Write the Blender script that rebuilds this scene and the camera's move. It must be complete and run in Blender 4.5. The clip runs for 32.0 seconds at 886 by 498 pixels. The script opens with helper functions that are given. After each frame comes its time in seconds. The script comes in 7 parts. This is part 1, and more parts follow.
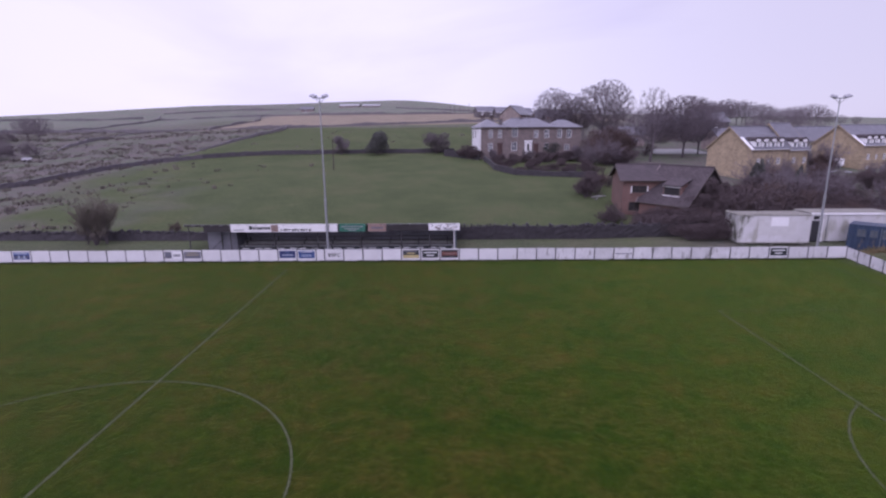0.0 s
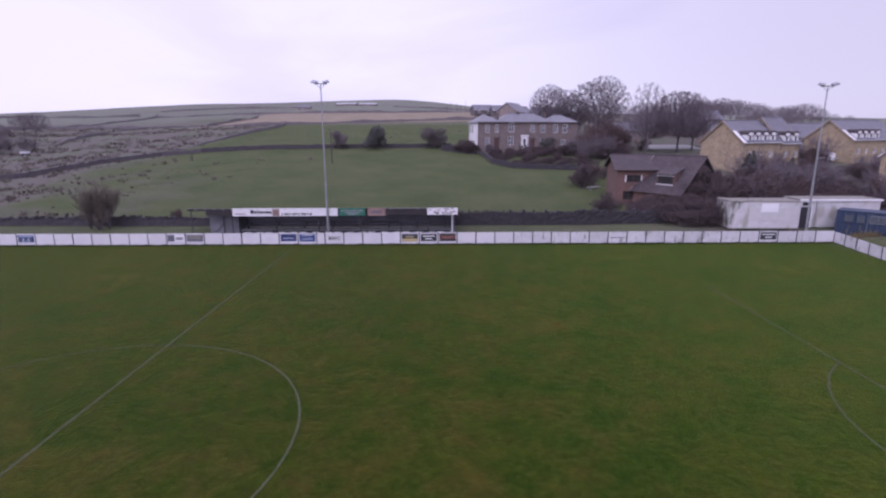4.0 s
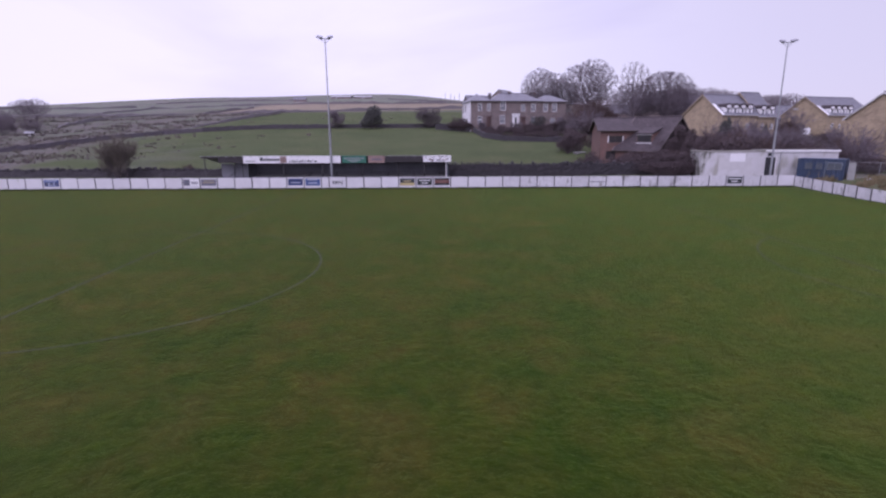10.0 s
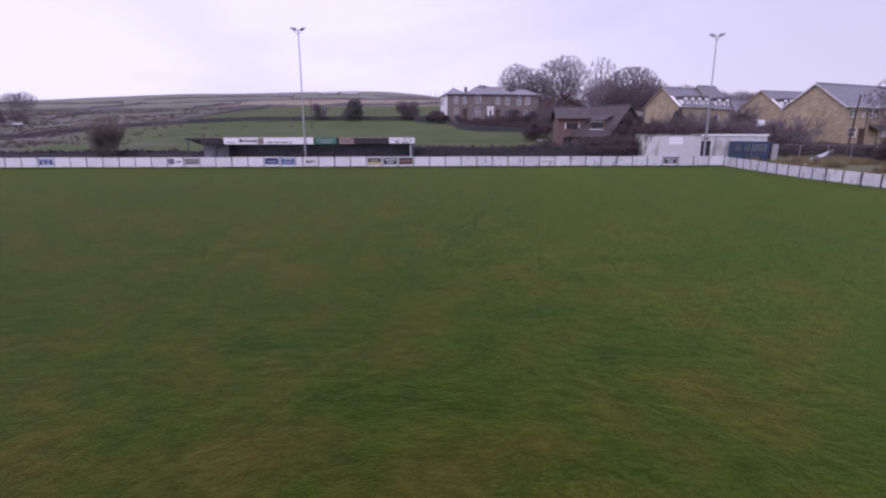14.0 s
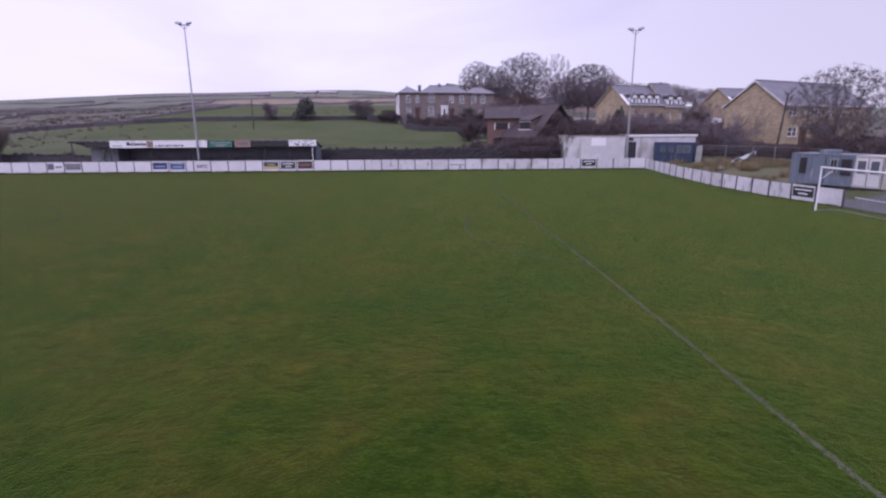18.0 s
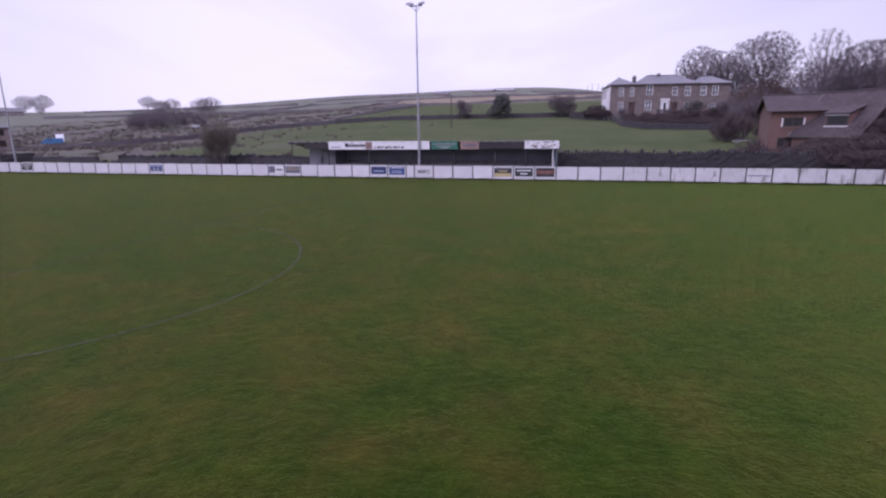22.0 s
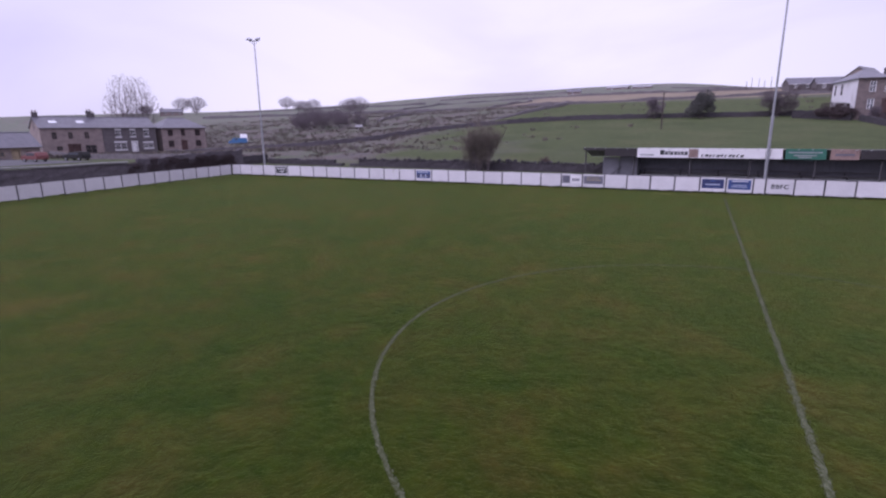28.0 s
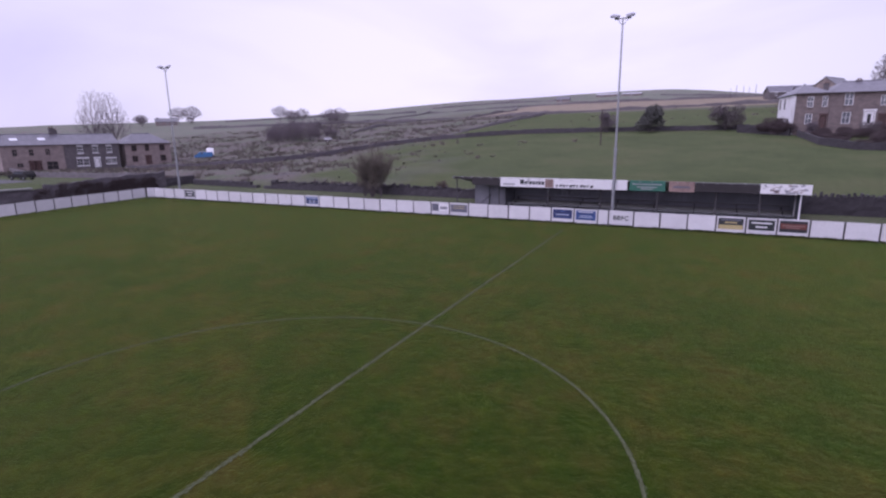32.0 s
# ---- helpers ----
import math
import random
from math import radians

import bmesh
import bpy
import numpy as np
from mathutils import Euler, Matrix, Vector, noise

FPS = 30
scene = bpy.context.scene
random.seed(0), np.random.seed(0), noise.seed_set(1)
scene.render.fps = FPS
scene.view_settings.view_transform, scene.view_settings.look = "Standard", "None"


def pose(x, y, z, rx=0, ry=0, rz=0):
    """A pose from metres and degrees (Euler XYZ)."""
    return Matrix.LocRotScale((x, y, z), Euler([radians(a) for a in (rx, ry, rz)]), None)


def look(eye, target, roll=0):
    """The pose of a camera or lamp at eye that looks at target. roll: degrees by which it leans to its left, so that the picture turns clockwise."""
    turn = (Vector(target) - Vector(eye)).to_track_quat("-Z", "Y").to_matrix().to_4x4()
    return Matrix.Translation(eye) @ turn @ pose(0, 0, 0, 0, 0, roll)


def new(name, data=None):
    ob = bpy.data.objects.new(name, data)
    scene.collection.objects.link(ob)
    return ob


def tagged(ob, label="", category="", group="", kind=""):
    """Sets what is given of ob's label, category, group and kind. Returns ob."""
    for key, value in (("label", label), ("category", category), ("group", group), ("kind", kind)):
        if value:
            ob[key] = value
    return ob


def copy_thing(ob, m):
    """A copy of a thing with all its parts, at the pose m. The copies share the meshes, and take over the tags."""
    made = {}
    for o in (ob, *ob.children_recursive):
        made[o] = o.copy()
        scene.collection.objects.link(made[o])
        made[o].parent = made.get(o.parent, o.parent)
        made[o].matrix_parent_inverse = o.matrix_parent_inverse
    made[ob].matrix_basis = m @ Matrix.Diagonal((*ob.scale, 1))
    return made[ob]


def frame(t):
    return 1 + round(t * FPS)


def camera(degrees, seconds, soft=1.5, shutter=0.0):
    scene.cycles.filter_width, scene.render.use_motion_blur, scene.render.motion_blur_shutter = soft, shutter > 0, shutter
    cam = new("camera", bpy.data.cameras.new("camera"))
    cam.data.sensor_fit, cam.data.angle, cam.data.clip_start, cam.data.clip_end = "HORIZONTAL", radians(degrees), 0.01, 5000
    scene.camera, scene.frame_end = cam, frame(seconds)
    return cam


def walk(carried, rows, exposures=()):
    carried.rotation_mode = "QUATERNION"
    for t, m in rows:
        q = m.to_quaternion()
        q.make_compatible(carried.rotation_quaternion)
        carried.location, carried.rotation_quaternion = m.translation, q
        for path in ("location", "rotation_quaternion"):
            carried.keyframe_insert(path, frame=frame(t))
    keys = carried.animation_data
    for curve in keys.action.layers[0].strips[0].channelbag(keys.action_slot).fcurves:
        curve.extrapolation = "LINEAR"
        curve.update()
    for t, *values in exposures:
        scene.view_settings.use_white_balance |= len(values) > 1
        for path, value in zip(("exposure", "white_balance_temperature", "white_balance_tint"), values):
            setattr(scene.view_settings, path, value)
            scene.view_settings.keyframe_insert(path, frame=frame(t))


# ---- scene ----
cam = camera(81.05, 32.0, soft=2.3)
METRES = 83.55  # length of the whole flight
ROWS = [
    (0.0, 0.0, 0.0, 0.0, -0.2, -10.43, 1.1),
    (0.5, -0.001, 0.0008, 0.0002, -0.04, -10.46, 1.09),
    (1.0, -0.0031, 0.0014, -0.0002, 0.16, -10.47, 1.05),
    (1.5, -0.0038, 0.0017, -0.003, 0.14, -10.47, 0.98),
    (2.0, -0.0036, 0.0016, -0.0054, -0.16, -10.43, 1.0),
    (2.5, -0.0033, -0.0007, -0.0082, -0.37, -10.41, 0.98),
    (3.0, -0.0028, -0.0049, -0.0116, -0.49, -10.37, 1.01),
    (3.5, -0.0026, -0.0106, -0.0149, -0.54, -10.33, 0.96),
    (5.5, -0.0042, -0.0327, -0.0302, -0.91, -10.45, 0.93),
    (6.0, -0.0051, -0.038, -0.0373, -1.08, -10.45, 0.93),
    (6.5, -0.0055, -0.0429, -0.0438, -1.12, -10.38, 0.93),
    (7.0, -0.0057, -0.0478, -0.0467, -1.13, -10.39, 0.9),
    (7.5, -0.0057, -0.0537, -0.0518, -1.07, -10.42, 0.88),
    (8.0, -0.0053, -0.0585, -0.0568, -0.77, -10.38, 0.86),
    (8.5, -0.0047, -0.0631, -0.0627, -0.8, -10.38, 0.9),
    (9.0, -0.0046, -0.0685, -0.0686, -1.0, -10.41, 0.92),
    (9.5, -0.005, -0.0757, -0.0744, -1.12, -10.41, 0.92),
    (10.0, -0.0053, -0.0839, -0.0803, -1.24, -10.4, 0.93),
    (10.5, -0.0054, -0.0937, -0.0857, -1.65, -10.41, 0.98),
    (11.0, -0.0063, -0.1044, -0.091, -1.84, -10.43, 0.94),
    (11.5, -0.0073, -0.116, -0.0969, -1.92, -10.39, 0.9),
    (12.0, -0.0083, -0.1275, -0.1023, -1.74, -10.43, 0.86),
    (12.5, -0.0088, -0.1384, -0.1059, -1.66, -10.43, 0.84),
    (13.0, -0.0053, -0.1465, -0.1056, -1.74, -10.48, 0.8),
    (13.5, 0.0088, -0.1527, -0.105, -1.86, -10.51, 0.76),
    (14.0, 0.0308, -0.1581, -0.1047, -2.28, -10.54, 0.83),
    (14.5, 0.0568, -0.1625, -0.1054, -2.56, -10.56, 0.87),
    (16.5, 0.1328, -0.1507, -0.1029, -1.48, -10.68, 0.84),
    (17.0, 0.145, -0.1399, -0.1019, -2.04, -10.73, 0.89),
    (17.5, 0.1536, -0.129, -0.1014, -2.56, -10.78, 0.97),
    (18.0, 0.1572, -0.1148, -0.1007, -2.88, -10.72, 1.08),
    (18.5, 0.1587, -0.0964, -0.0996, -3.05, -10.65, 1.06),
    (19.0, 0.1581, -0.0773, -0.0991, -3.33, -10.72, 1.15),
    (19.5, 0.1519, -0.0583, -0.0985, -3.35, -10.72, 1.17),
    (20.0, 0.1412, -0.0391, -0.0974, -2.7, -10.71, 1.16),
    (20.5, 0.1249, -0.0197, -0.096, -0.29, -10.74, 1.11),
    (21.0, 0.1026, -0.0013, -0.0946, 4.41, -10.7, 0.97),
    (21.5, 0.0751, 0.0151, -0.0934, 9.46, -10.69, 0.83),
    (22.0, 0.0439, 0.0288, -0.093, 14.67, -10.61, 0.68),
    (22.5, 0.0098, 0.0392, -0.0929, 19.06, -10.65, 0.52),
    (23.0, -0.0251, 0.0451, -0.0929, 23.31, -10.69, 0.43),
    (23.5, -0.0622, 0.0483, -0.093, 25.6, -10.7, 0.36),
    (24.0, -0.0962, 0.0507, -0.0922, 26.1, -10.78, 0.34),
    (24.5, -0.1216, 0.054, -0.0908, 25.92, -10.82, 0.37),
    (25.0, -0.1409, 0.0554, -0.0898, 25.69, -10.89, 0.3),
    (25.5, -0.1567, 0.0546, -0.0852, 25.78, -10.89, 0.36),
    (26.0, -0.1714, 0.0526, -0.0817, 25.65, -10.86, 0.37),
    (26.5, -0.1861, 0.0484, -0.0812, 25.57, -10.84, 0.35),
    (28.5, -0.2064, 0.0315, -0.0815, 24.89, -10.6, 0.19),
    (29.0, -0.2044, 0.0301, -0.0763, 24.77, -10.51, 0.22),
    (29.5, -0.1918, 0.0342, -0.0714, 24.92, -10.48, 0.26),
    (30.0, -0.1737, 0.0414, -0.0669, 24.8, -10.43, 0.36),
    (30.5, -0.1516, 0.0509, -0.0636, 24.81, -10.38, 0.4),
    (31.0, -0.1259, 0.0624, -0.0608, 24.89, -10.31, 0.46),
    (31.5, -0.0961, 0.0769, -0.0585, 24.86, -10.25, 0.43),
    (32.0, -0.0653, 0.0916, -0.0559, 26.06, -10.2, 0.46),
]
START = pose(14.876, -15.287, 12.466, -2.361, -0.680, 0.561)
walk(cam, [(t, START @ pose(METRES * x, METRES * y, METRES * z, 90 + pitch, roll, yaw)) for t, x, y, z, yaw, pitch, roll in ROWS],
     exposures=[(0.0, 0.0, 6000, 29.0), (32.0, 0.0, 6000, 29.0)])

# ---- sky and light ----
SUN_ELEVATION, SUN_AZIMUTH = radians(34), radians(212)  # azimuth from +y towards +x
world = bpy.data.worlds.new("overcast_sky")
scene.world = world
world.use_nodes = True
wn, wl = world.node_tree.nodes, world.node_tree.links
wn.clear()
sky = wn.new("ShaderNodeTexSky")
sky.sky_type = "NISHITA"
sky.sun_disc = False
sky.sun_elevation, sky.sun_rotation = SUN_ELEVATION, SUN_AZIMUTH
sky_scaled = wn.new("ShaderNodeVectorMath")
sky_scaled.operation = "SCALE"
sky_scaled.inputs["Scale"].default_value = 0.10
wl.new(sky.outputs["Color"], sky_scaled.inputs[0])
wcoord = wn.new("ShaderNodeTexCoord")
wmap = wn.new("ShaderNodeMapping")
wmap.inputs["Scale"].default_value = (1.0, 1.0, 2.6)
wmap.inputs["Rotation"].default_value = (0.1, -0.35, 0.4)
wl.new(wcoord.outputs["Generated"], wmap.inputs["Vector"])
cloud = wn.new("ShaderNodeTexNoise")
cloud.inputs["Scale"].default_value = 1.7
cloud.inputs["Detail"].default_value = 6.0
cloud.inputs["Roughness"].default_value = 0.45
cloud.inputs["Distortion"].default_value = 0.4
wl.new(wmap.outputs["Vector"], cloud.inputs["Vector"])
cloud_ramp = wn.new("ShaderNodeValToRGB")
cloud_ramp.color_ramp.elements[0].position, cloud_ramp.color_ramp.elements[0].color = 0.30, (0.67, 0.64, 0.84, 1)
cloud_ramp.color_ramp.elements[1].position, cloud_ramp.color_ramp.elements[1].color = 0.60, (0.87, 0.85, 0.99, 1)
wl.new(cloud.outputs["Fac"], cloud_ramp.inputs["Fac"])
wmix = wn.new("ShaderNodeMixRGB")
wmix.inputs["Fac"].default_value = 0.92
wl.new(sky_scaled.outputs[0], wmix.inputs["Color1"])
wl.new(cloud_ramp.outputs["Color"], wmix.inputs["Color2"])
# an overcast dome: brighter overhead and on the sun's side, thinner cloud over the far left hill
def lobe(direction, lo, hi, a, b):
    d = wn.new("ShaderNodeVectorMath")
    d.operation = "DOT_PRODUCT"
    d.inputs[1].default_value = Vector(direction).normalized()
    wl.new(wcoord.outputs["Generated"], d.inputs[0])
    r = wn.new("ShaderNodeMapRange")
    r.interpolation_type = "SMOOTHSTEP"
    r.inputs["From Min"].default_value, r.inputs["From Max"].default_value = lo, hi
    r.inputs["To Min"].default_value, r.inputs["To Max"].default_value = a, b
    wl.new(d.outputs["Value"], r.inputs["Value"])
    return r.outputs["Result"]


def product(a, b):
    p = wn.new("ShaderNodeMath")
    p.operation = "MULTIPLY"
    wl.new(a, p.inputs[0])
    wl.new(b, p.inputs[1])
    return p.outputs[0]


dome = product(lobe((0, 0, 1), 0.22, 0.95, 1.0, 1.6), lobe((math.sin(SUN_AZIMUTH), math.cos(SUN_AZIMUTH), 0.3), -0.1, 0.9, 1.0, 1.7))
dome = product(dome, lobe((-0.42, 0.86, 0.25), 0.72, 1.0, 0.95, 1.13))
dome = product(dome, lobe((0.80, 0.55, 0.22), 0.70, 1.0, 1.0, 0.84))  # thicker cloud to the east
dome = product(dome, lobe((-0.95, 0.30, 0.16), 0.80, 1.0, 1.0, 0.93))  # and to the west
wback = wn.new("ShaderNodeBackground")
wl.new(dome, wback.inputs["Strength"])
wl.new(wmix.outputs["Color"], wback.inputs["Color"])
wout = wn.new("ShaderNodeOutputWorld")
wl.new(wback.outputs["Background"], wout.inputs["Surface"])

sun_data = bpy.data.lights.new("sun", "SUN")
sun_data.energy, sun_data.angle, sun_data.color = 0.55, radians(40), (1.0, 0.95, 0.9)
sun = new("sun", sun_data)
sun.matrix_world = look((300 * math.sin(SUN_AZIMUTH), 300 * math.cos(SUN_AZIMUTH), 300 * math.tan(SUN_ELEVATION)), (0, 0, 0))


# ---- materials ----
def mat(name, col, rough=0.8, var=0.3, scale=1.5, fine=25.0, bump=0.15, metal=0.0, col2=None, per_object=0.0, grime=None, spec=0.5):
    """A surface whose colour wanders between col and col2 at two scales, with fine relief."""
    m = bpy.data.materials.new(name)
    m.use_nodes = True
    n, l = m.node_tree.nodes, m.node_tree.links
    b = n["Principled BSDF"]
    b.inputs["Roughness"].default_value = rough
    b.inputs["Metallic"].default_value = metal
    b.inputs["Specular IOR Level"].default_value = spec
    if col2 is None:
        col2 = tuple(max(0.0, c * (1 - var)) for c in col)
    tc = n.new("ShaderNodeTexCoord")
    where = tc.outputs["Object"]
    if per_object:  # alike pieces are stained each in its own way
        own = n.new("ShaderNodeObjectInfo")
        shift = n.new("ShaderNodeVectorMath")
        shift.operation = "MULTIPLY_ADD"
        l.new(own.outputs["Random"], shift.inputs[0])
        shift.inputs[1].default_value = (57.0, 91.0, 33.0)
        l.new(where, shift.inputs[2])
        where = shift.outputs[0]
    big = n.new("ShaderNodeTexNoise")
    big.inputs["Scale"].default_value, big.inputs["Detail"].default_value = scale, 4
    small = n.new("ShaderNodeTexNoise")
    small.inputs["Scale"].default_value, small.inputs["Detail"].default_value = fine, 5
    for t in (big, small):
        l.new(where, t.inputs["Vector"])
    add = n.new("ShaderNodeMath")
    add.operation = "MULTIPLY_ADD"
    add.inputs[1].default_value = 0.5
    l.new(small.outputs["Fac"], add.inputs[0])
    half = n.new("ShaderNodeMath")
    half.operation = "MULTIPLY"
    half.inputs[1].default_value = 0.5
    l.new(big.outputs["Fac"], half.inputs[0])
    l.new(half.outputs[0], add.inputs[2])
    ramp = n.new("ShaderNodeValToRGB")
    ramp.color_ramp.elements[0].position, ramp.color_ramp.elements[0].color = 0.36, (*col2, 1)
    ramp.color_ramp.elements[1].position, ramp.color_ramp.elements[1].color = 0.64, (*col, 1)
    l.new(add.outputs[0], ramp.inputs["Fac"])
    out = ramp.outputs["Color"]
    if grime:
        gn = n.new("ShaderNodeTexNoise")
        gn.inputs["Scale"].default_value, gn.inputs["Detail"].default_value = grime[1], 6
        gmap = n.new("ShaderNodeMapping")
        gmap.inputs["Scale"].default_value = (1, 1, 0.35)
        l.new(where, gmap.inputs["Vector"])
        l.new(gmap.outputs["Vector"], gn.inputs["Vector"])
        gr = n.new("ShaderNodeValToRGB")
        gr.color_ramp.elements[0].position, gr.color_ramp.elements[1].position = grime[2], grime[2] + 0.12
        l.new(gn.outputs["Fac"], gr.inputs["Fac"])
        mx = n.new("ShaderNodeMixRGB")
        l.new(gr.outputs["Color"], mx.inputs["Fac"])
        l.new(out, mx.inputs["Color1"])
        mx.inputs["Color2"].default_value = (*grime[0], 1)
        out = mx.outputs["Color"]
    if per_object:
        oi = n.new("ShaderNodeObjectInfo")
        hs = n.new("ShaderNodeHueSaturation")
        mr = n.new("ShaderNodeMapRange")
        mr.inputs["To Min"].default_value, mr.inputs["To Max"].default_value = 1 - per_object, 1 + per_object
        l.new(oi.outputs["Random"], mr.inputs["Value"])
        l.new(mr.outputs["Result"], hs.inputs["Value"])
        l.new(out, hs.inputs["Color"])
        out = hs.outputs["Color"]
    l.new(out, b.inputs["Base Color"])
    if bump:
        bp = n.new("ShaderNodeBump")
        bp.inputs["Strength"].default_value, bp.inputs["Distance"].default_value = bump, 0.05
        l.new(small.outputs["Fac"], bp.inputs["Height"])
        l.new(bp.outputs["Normal"], b.inputs["Normal"])
    return m


def masonry(name, col, col2, mortar, width, height, rough=0.85, joint=0.012, bump=0.5):
    """Coursed stone, brick or slate: a brick pattern in x or y and z, with noise over it."""
    m = bpy.data.materials.new(name)
    m.use_nodes = True
    n, l = m.node_tree.nodes, m.node_tree.links
    b = n["Principled BSDF"]
    b.inputs["Roughness"].default_value = rough
    tc = n.new("ShaderNodeTexCoord")
    sep = n.new("ShaderNodeSeparateXYZ")
    l.new(tc.outputs["Object"], sep.inputs[0])
    ad = n.new("ShaderNodeMath")
    ad.operation = "ADD"
    l.new(sep.outputs["X"], ad.inputs[0])
    l.new(sep.outputs["Y"], ad.inputs[1])
    cmb = n.new("ShaderNodeCombineXYZ")
    l.new(ad.outputs[0], cmb.inputs["X"])
    l.new(sep.outputs["Z"], cmb.inputs["Y"])
    br = n.new("ShaderNodeTexBrick")
    br.inputs["Scale"].default_value = 1.0
    br.inputs["Brick Width"].default_value, br.inputs["Row Height"].default_value = width, height
    br.inputs["Mortar Size"].default_value = joint
    br.inputs["Color1"].default_value, br.inputs["Color2"].default_value = (*col, 1), (*col2, 1)
    br.inputs["Mortar"].default_value = (*mortar, 1)
    l.new(cmb.outputs[0], br.inputs["Vector"])
    nz = n.new("ShaderNodeTexNoise")
    nz.inputs["Scale"].default_value, nz.inputs["Detail"].default_value = 0.8, 6
    l.new(tc.outputs["Object"], nz.inputs["Vector"])
    rp = n.new("ShaderNodeValToRGB")
    rp.color_ramp.elements[0].position, rp.color_ramp.elements[0].color = 0.3, (0.80, 0.79, 0.79, 1)
    rp.color_ramp.elements[1].position, rp.color_ramp.elements[1].color = 0.7, (1.1, 1.08, 1.06, 1)
    l.new(nz.outputs["Fac"], rp.inputs["Fac"])
    mx = n.new("ShaderNodeMixRGB")
    mx.blend_type = "MULTIPLY"
    mx.inputs["Fac"].default_value = 1.0
    l.new(br.outputs["Color"], mx.inputs["Color1"])
    l.new(rp.outputs["Color"], mx.inputs["Color2"])
    l.new(mx.outputs["Color"], b.inputs["Base Color"])
    bp = n.new("ShaderNodeBump")
    bp.inputs["Strength"].default_value, bp.inputs["Distance"].default_value = bump, 0.02
    l.new(br.outputs["Color"], bp.inputs["Height"])
    l.new(bp.outputs["Normal"], b.inputs["Normal"])
    return m


WHITE_BOARD = mat("white_painted_board", (0.60, 0.59, 0.61), 0.6, col2=(0.52, 0.51, 0.535), scale=0.9, fine=9, bump=0.05, per_object=0.05, grime=((0.42, 0.42, 0.38), 1.4, 0.66))
WORN_BOARD = mat("flaking_white_board", (0.57, 0.56, 0.58), 0.75, col2=(0.44, 0.43, 0.45), scale=1.3, fine=14, bump=0.1, per_object=0.06, grime=((0.26, 0.25, 0.25), 2.6, 0.56))
POST_DARK = mat("dark_timber_post", (0.07, 0.065, 0.07), 0.85, fine=18)
GALV = mat("galvanised_steel", (0.33, 0.34, 0.36), 0.5, var=0.2, metal=0.6, fine=12, bump=0.03)
LAMP_GREY = mat("lamp_housing", (0.30, 0.30, 0.33), 0.45, var=0.2, metal=0.4, bump=0.02)
LAMP_GLASS = mat("lamp_glass", (0.72, 0.74, 0.78), 0.12, var=0.05, bump=0.0)
STAND_DARK = mat("dark_corrugated_sheet", (0.185, 0.185, 0.215), 0.7, var=0.4, scale=0.7)
PALE_SHEET = mat("pale_barn_sheet", (0.37, 0.37, 0.39), 0.5, var=0.25, scale=0.5)
# end gable of the brick wing, much darker than its other walls
GABLE_DARK = mat("dark_gable_face", (0.040, 0.032, 0.034), 0.85, var=0.4, scale=1.5, fine=14)
FASCIA_DARK = mat("red_black_fascia", (0.030, 0.025, 0.028), 0.7, var=0.4, scale=1.4)
STAND_ROOF = mat("grey_roof_sheet", (0.30, 0.30, 0.32), 0.55, var=0.3, scale=0.6, grime=((0.14, 0.14, 0.13), 0.8, 0.56))
STAND_TIMBER = mat("weathered_bench_timber", (0.16, 0.15, 0.15), 0.8, var=0.4, fine=20)
CONCRETE = mat("grey_concrete", (0.28, 0.28, 0.27), 0.9, var=0.3, fine=16)
SIGN_WHITE = mat("sign_white", (0.72, 0.71, 0.73), 0.5, var=0.08, bump=0.0, grime=((0.5, 0.5, 0.5), 1.2, 0.68))
SIGN_PALE = mat("sign_pale_blue", (0.36, 0.40, 0.50), 0.5, var=0.15, bump=0.0)
SIGN_BLUE = mat("sign_blue", (0.016, 0.028, 0.115), 0.5, var=0.25, bump=0.0)
SIGN_SKY = mat("sign_mid_blue", (0.035, 0.075, 0.23), 0.5, var=0.25, bump=0.0)
SIGN_BLACK = mat("sign_black", (0.02, 0.025, 0.03), 0.5, var=0.3, bump=0.0)
SIGN_RED = mat("sign_dark_red", (0.16, 0.045, 0.035), 0.5, var=0.5, bump=0.0)
SIGN_YELLOW = mat("sign_yellow", (0.46, 0.38, 0.18), 0.5, var=0.2, bump=0.0)
SIGN_GREEN = mat("sign_green", (0.025, 0.135, 0.095), 0.5, var=0.2, bump=0.0)
SIGN_TAN = mat("sign_faded_brown", (0.28, 0.19, 0.17), 0.6, var=0.4, scale=2.5, bump=0.0)
SIGN_GREY = mat("sign_grey", (0.13, 0.13, 0.17), 0.5, var=0.3, bump=0.0)
LINE_WHITE = mat("pitch_line_paint", (0.120, 0.122, 0.090), 0.9, col2=(0.044, 0.048, 0.016), scale=0.6, fine=8, bump=0.1)
GOAL_WHITE = mat("goal_white_paint", (0.64, 0.64, 0.66), 0.4, var=0.08, bump=0.0)
NET = mat("goal_net_cord", (0.22, 0.22, 0.22), 0.8, var=0.1, bump=0.0)
CABIN_WHITE = mat("cabin_white_paint", (0.55, 0.54, 0.56), 0.65, col2=(0.44, 0.43, 0.43), scale=0.8, grime=((0.33, 0.32, 0.29), 0.9, 0.53))
CABIN_PATCH = mat("cabin_faded_panel", (0.52, 0.51, 0.51), 0.7, var=0.15)
MOSSY_WHITE = mat("mossy_white_paint", (0.46, 0.45, 0.45), 0.8, col2=(0.30, 0.30, 0.28), scale=2.0, fine=12, grime=((0.10, 0.10, 0.08), 2.4, 0.47))
CABIN_EDGE = mat("cabin_mossy_edge", (0.24, 0.23, 0.20), 0.85, var=0.45, scale=3)
